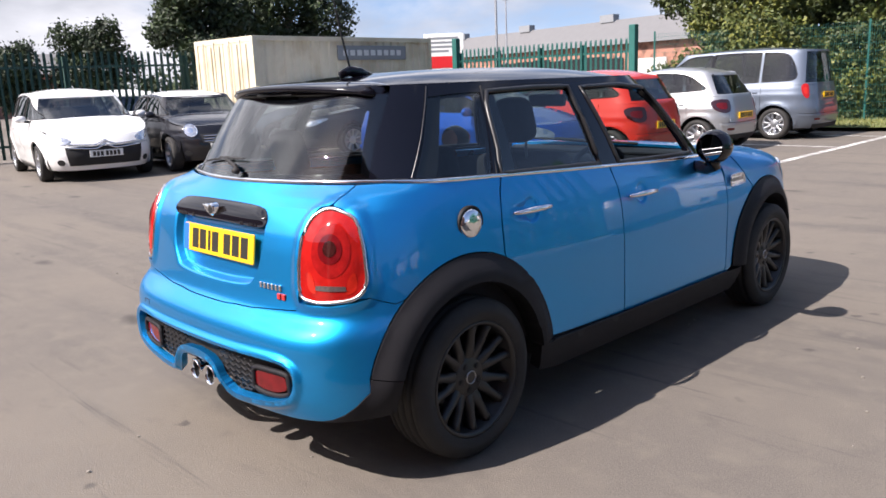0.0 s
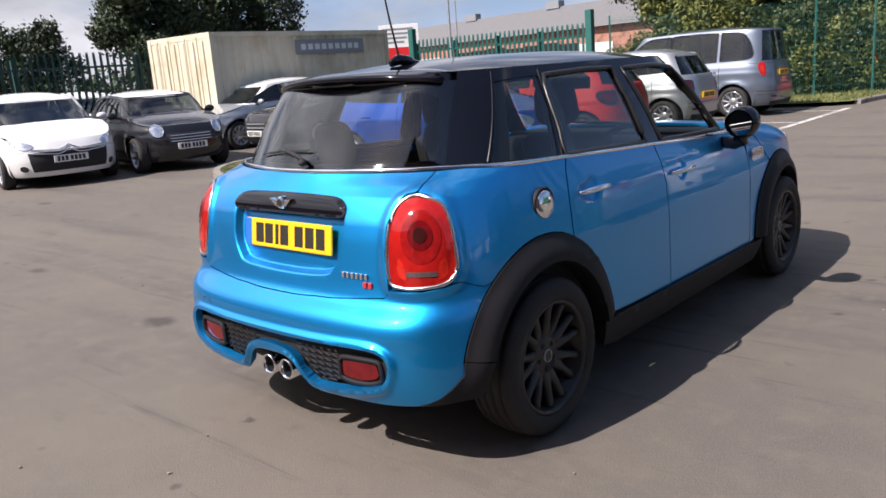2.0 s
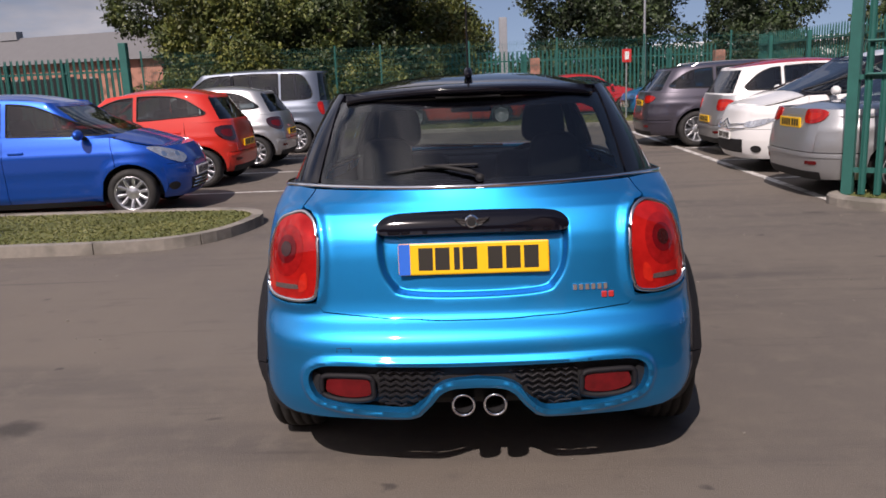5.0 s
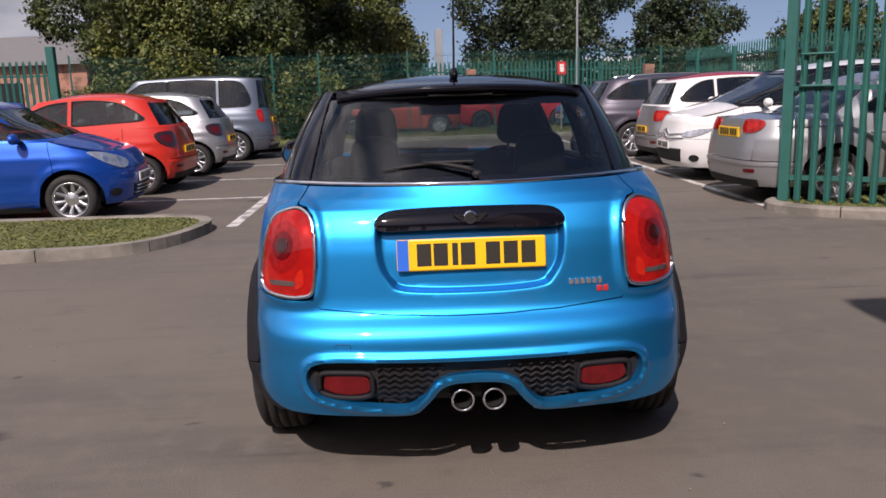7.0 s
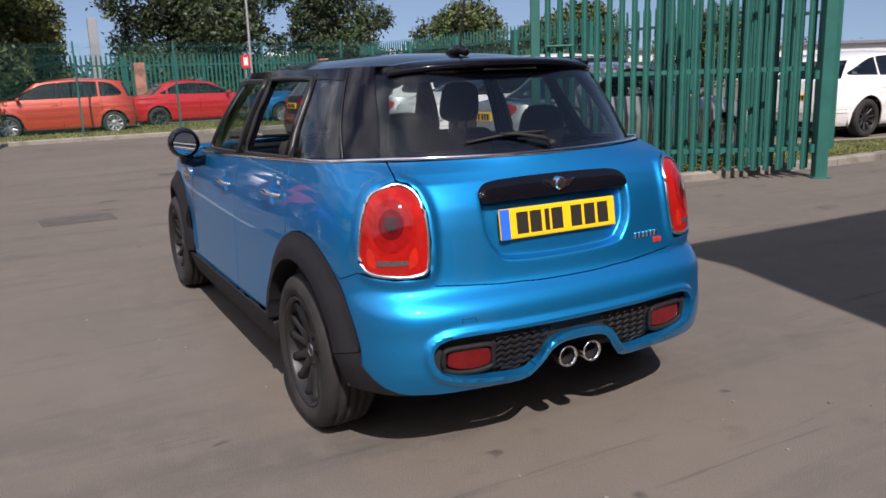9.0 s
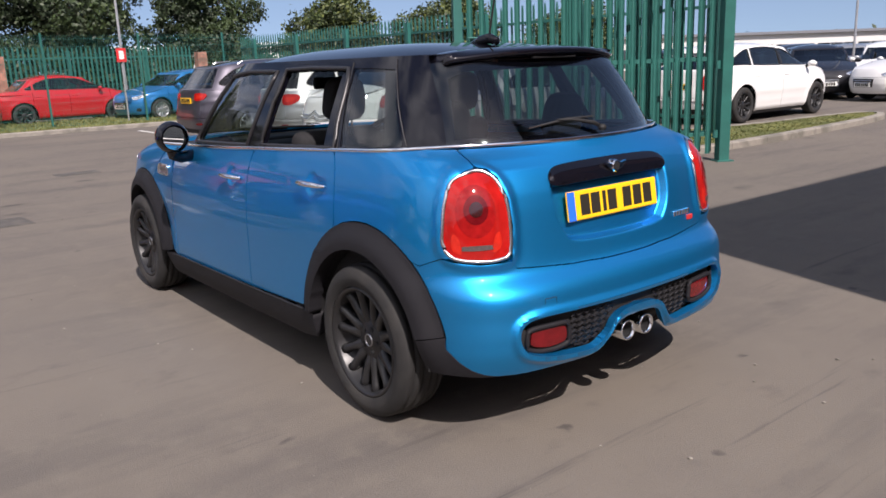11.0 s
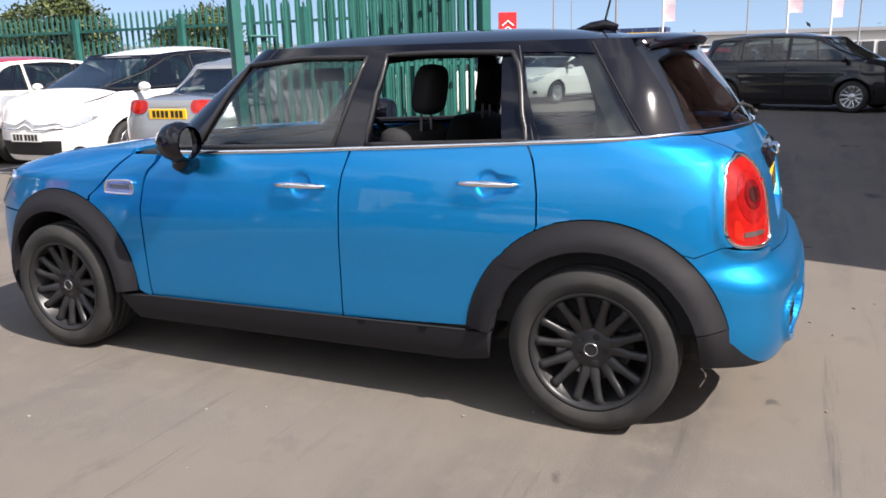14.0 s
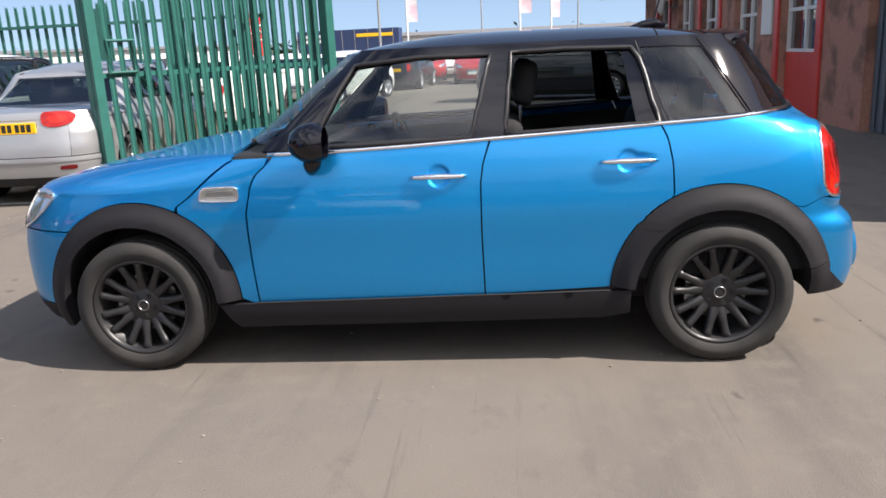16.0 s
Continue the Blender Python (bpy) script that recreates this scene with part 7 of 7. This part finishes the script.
part("board_band", box(-.58, .58, -.036, -.03, 1.80, 2.16), SIGN_RED, board)
for k in range(4):
    part("board_bar", box(-.5, .45 - .10 * k, -.036, -.03, 2.68 - .13 * k, 2.74 - .13 * k), SIGN_GREY, board)
for xx in (-.5, .5):
    part("board_post", box(xx - .04, xx + .04, .03, .1, 0, 2.6), GALVANISED, board)
hoarding = thing("hoarding", "low dark boarded hoarding behind the closed gates", "hoarding", at=Matrix.Translation((-14.6, 18.0, 0)) @ Matrix.Rotation(radians(7), 4, "Z"))
for k in range(7):
    part("board", box(.62 * k, .62 * k + .61, -.02, .02, .03, 1.86 + .03 * (k % 3), .006, 1), CABIN, hoarding)
for k in range(3):
    part("post", box(2.0 * k + .1, 2.0 * k + .18, .02, .10, 0, 1.9), GALVANISED, hoarding)
BANNER = material("faded_banner_cloth", (0.55, 0.42, 0.47), 0.8, vary=0.2, scale=2, second=(0.62, 0.60, 0.62), second_scale=1.2)
for x, y, az in ((40, 6, 10), (44, -2, 20), (36, 0, 5)):
    fl = thing("flag_pole", "white flag pole with a red and white banner", "flag", "flags", at=Matrix.Translation((x, y, 0)) @ Matrix.Rotation(radians(az), 4, "Z"))
    part("pole", tube([(0, 0, 0), (0, 0, 7.5)], .05, 8), WHITE_PLATE, fl)
    bm = bmesh.new()
    rows = [[bm.verts.new((.06 + .1 * math.sin(z * 2 + u * 3) * u, -u, z)) for u in (0, .2, .4, .6)] for z in np.linspace(2.9, 6.9, 9)]
    for a, b in zip(rows, rows[1:]):
        for i in range(3):
            bm.faces.new((a[i], a[i + 1], b[i + 1], b[i]))
    part("banner", bm, BANNER, fl, smooth=True)

def trailer(x, y, az):
    """A lorry trailer with a panelled side and bars for its lettering."""
    ob = thing("lorry_trailer", "dark blue curtain-sided lorry trailer with pale lettering bars", "trailer", at=Matrix.Translation((x, y, 0)) @ Matrix.Rotation(radians(az), 4, "Z"))
    body_ = part("trailer_body", box(0, 9.6, 0, 2.5, 1.05, 3.55, .03, 1), NAVY_TARP, ob)
    for k in range(8):
        part("side_strap", box(.6 + 1.2 * k, .66 + 1.2 * k, -.02, 0, 1.1, 3.5), SIGN_GREY, body_)
    for x0, x1, z, m in ((.8, 3.2, 2.9, WHITE_PLATE), (.8, 2.6, 2.45, WHITE_PLATE), (5.6, 9.0, 2.85, YELLOW)):
        part("lettering_bar", box(x0, x1, -.03, -.02, z, z + .30), m, body_)
    part("chassis", box(.2, 9.4, .5, 2.0, .75, 1.05), DARK, ob)
    for x0 in (6.2, 7.4, 8.6):
        for y0 in (.12, 2.38):
            part("trailer_wheel", lathe([(.05, y0 - .12), (.5, y0 - .12), (.5, y0 + .12), (.05, y0 + .12)], 20, "y", centre=(x0, 0, .5)), RUBBER, ob)
    part("landing_leg", box(1.2, 1.35, .5, .65, 0, .8), DARK, ob)
    return ob


NAVY_TARP = material("navy_tarpaulin", (0.018, 0.035, 0.10), 0.5, vary=0.15, scale=3)
trailer(71.0, 20.0, -90)

# display rows of cars far off
row_a = parked("car", "silver hatchback in the display rows", SILVER_P, 25.5, 12.0, 200, 4.2, 1.78, 1.47, 2.6, step=.1, arch=.16, kick=.08, rake_r=.45, plain=True)
row_b = parked("car", "white hatchback in the display rows", WHITE_P, 28.5, 7.6, 190, 4.2, 1.78, 1.48, 2.6, step=.1, arch=.16, kick=.08, rake_r=.45, plain=True)
row_c = parked("car", "black hatchback in the display rows", BLACK_P, 24.2, 15.4, 205, 4.3, 1.78, 1.5, 2.6, step=.1, arch=.16, kick=.08, rake_r=.45, plain=True)
row_d = parked("car", "red hatchback in the display rows", RED_2, 33.5, 4.5, 190, 4.1, 1.75, 1.47, 2.5, step=.1, arch=.16, kick=.08, rake_r=.45, plain=True)
for k, (x, y, az) in enumerate(((28, 16, 205), (31.5, 13.5, 205), (35, 11, 200), (32, 18.5, 205), (38.5, 7.5, 195), (29.5, 2.0, 180), (26.6, 4.6, 175), (33.5, -.5, 180), (37, 3.5, 185), (16.5, 10.5, 200), (19.8, 12.8, 200), (41, 12, 200), (45, 6, 190), (27.0, -1.4, 185), (22.6, 8.0, 200), (23.4, 11.2, 205), (26.2, 9.6, 205), (30.0, 10.4, 200), (33.0, 8.2, 195), (36.4, 15.2, 205), (31.0, 5.0, 190), (34.6, 18.4, 205), (40.0, 2.0, 185), (28.2, 13.4, 200))):
    copy_thing((row_c, row_a, row_b, row_c, row_a, row_d)[k % 6], Matrix.Translation((x, y, 0)) @ Matrix.Rotation(radians(az + (90 if k % 3 == 0 else -90)), 4, "Z"))

IRON = material("worn_iron", (0.075, 0.068, 0.060), 0.7, vary=0.35, scale=20, second=(0.10, 0.09, 0.078), second_scale=6, bump=0.5, bump_scale=40)
# iron covers and a gully in the tarmac, and a little grit
for x, y, az, w, h in ((-1.25, 6.0, 4, .62, .42), (0.42, 9.6, 0, .5, .32)):
    cv = thing("drain_cover", "worn iron drain cover set in tarmac", "drain cover", "drain covers", "structure", Matrix.Translation((x, y, 0)) @ Matrix.Rotation(radians(az), 4, "Z"))
    part("cover_frame", box(-w / 2 - .04, w / 2 + .04, -h / 2 - .04, h / 2 + .04, -.02, .003), IRON, cv)
    part("cover_plate", box(-w / 2, w / 2, -h / 2, h / 2, -.01, .005), IRON, cv)
rng_g = np.random.default_rng(5)
bm = bmesh.new()
for k in range(260):
    px, py = rng_g.uniform(-5, 5), rng_g.uniform(-3.4, 6)
    s = rng_g.uniform(.003, .009)
    ball((px, py, s * .5), (s, s * rng_g.uniform(.6, 1.2), s * .6), bm, 5, 3)
grit_ob = finish("grit", bm, KERB)
tagged(grit_ob, "scattered pale grit on the tarmac", "grit", kind="stuff")
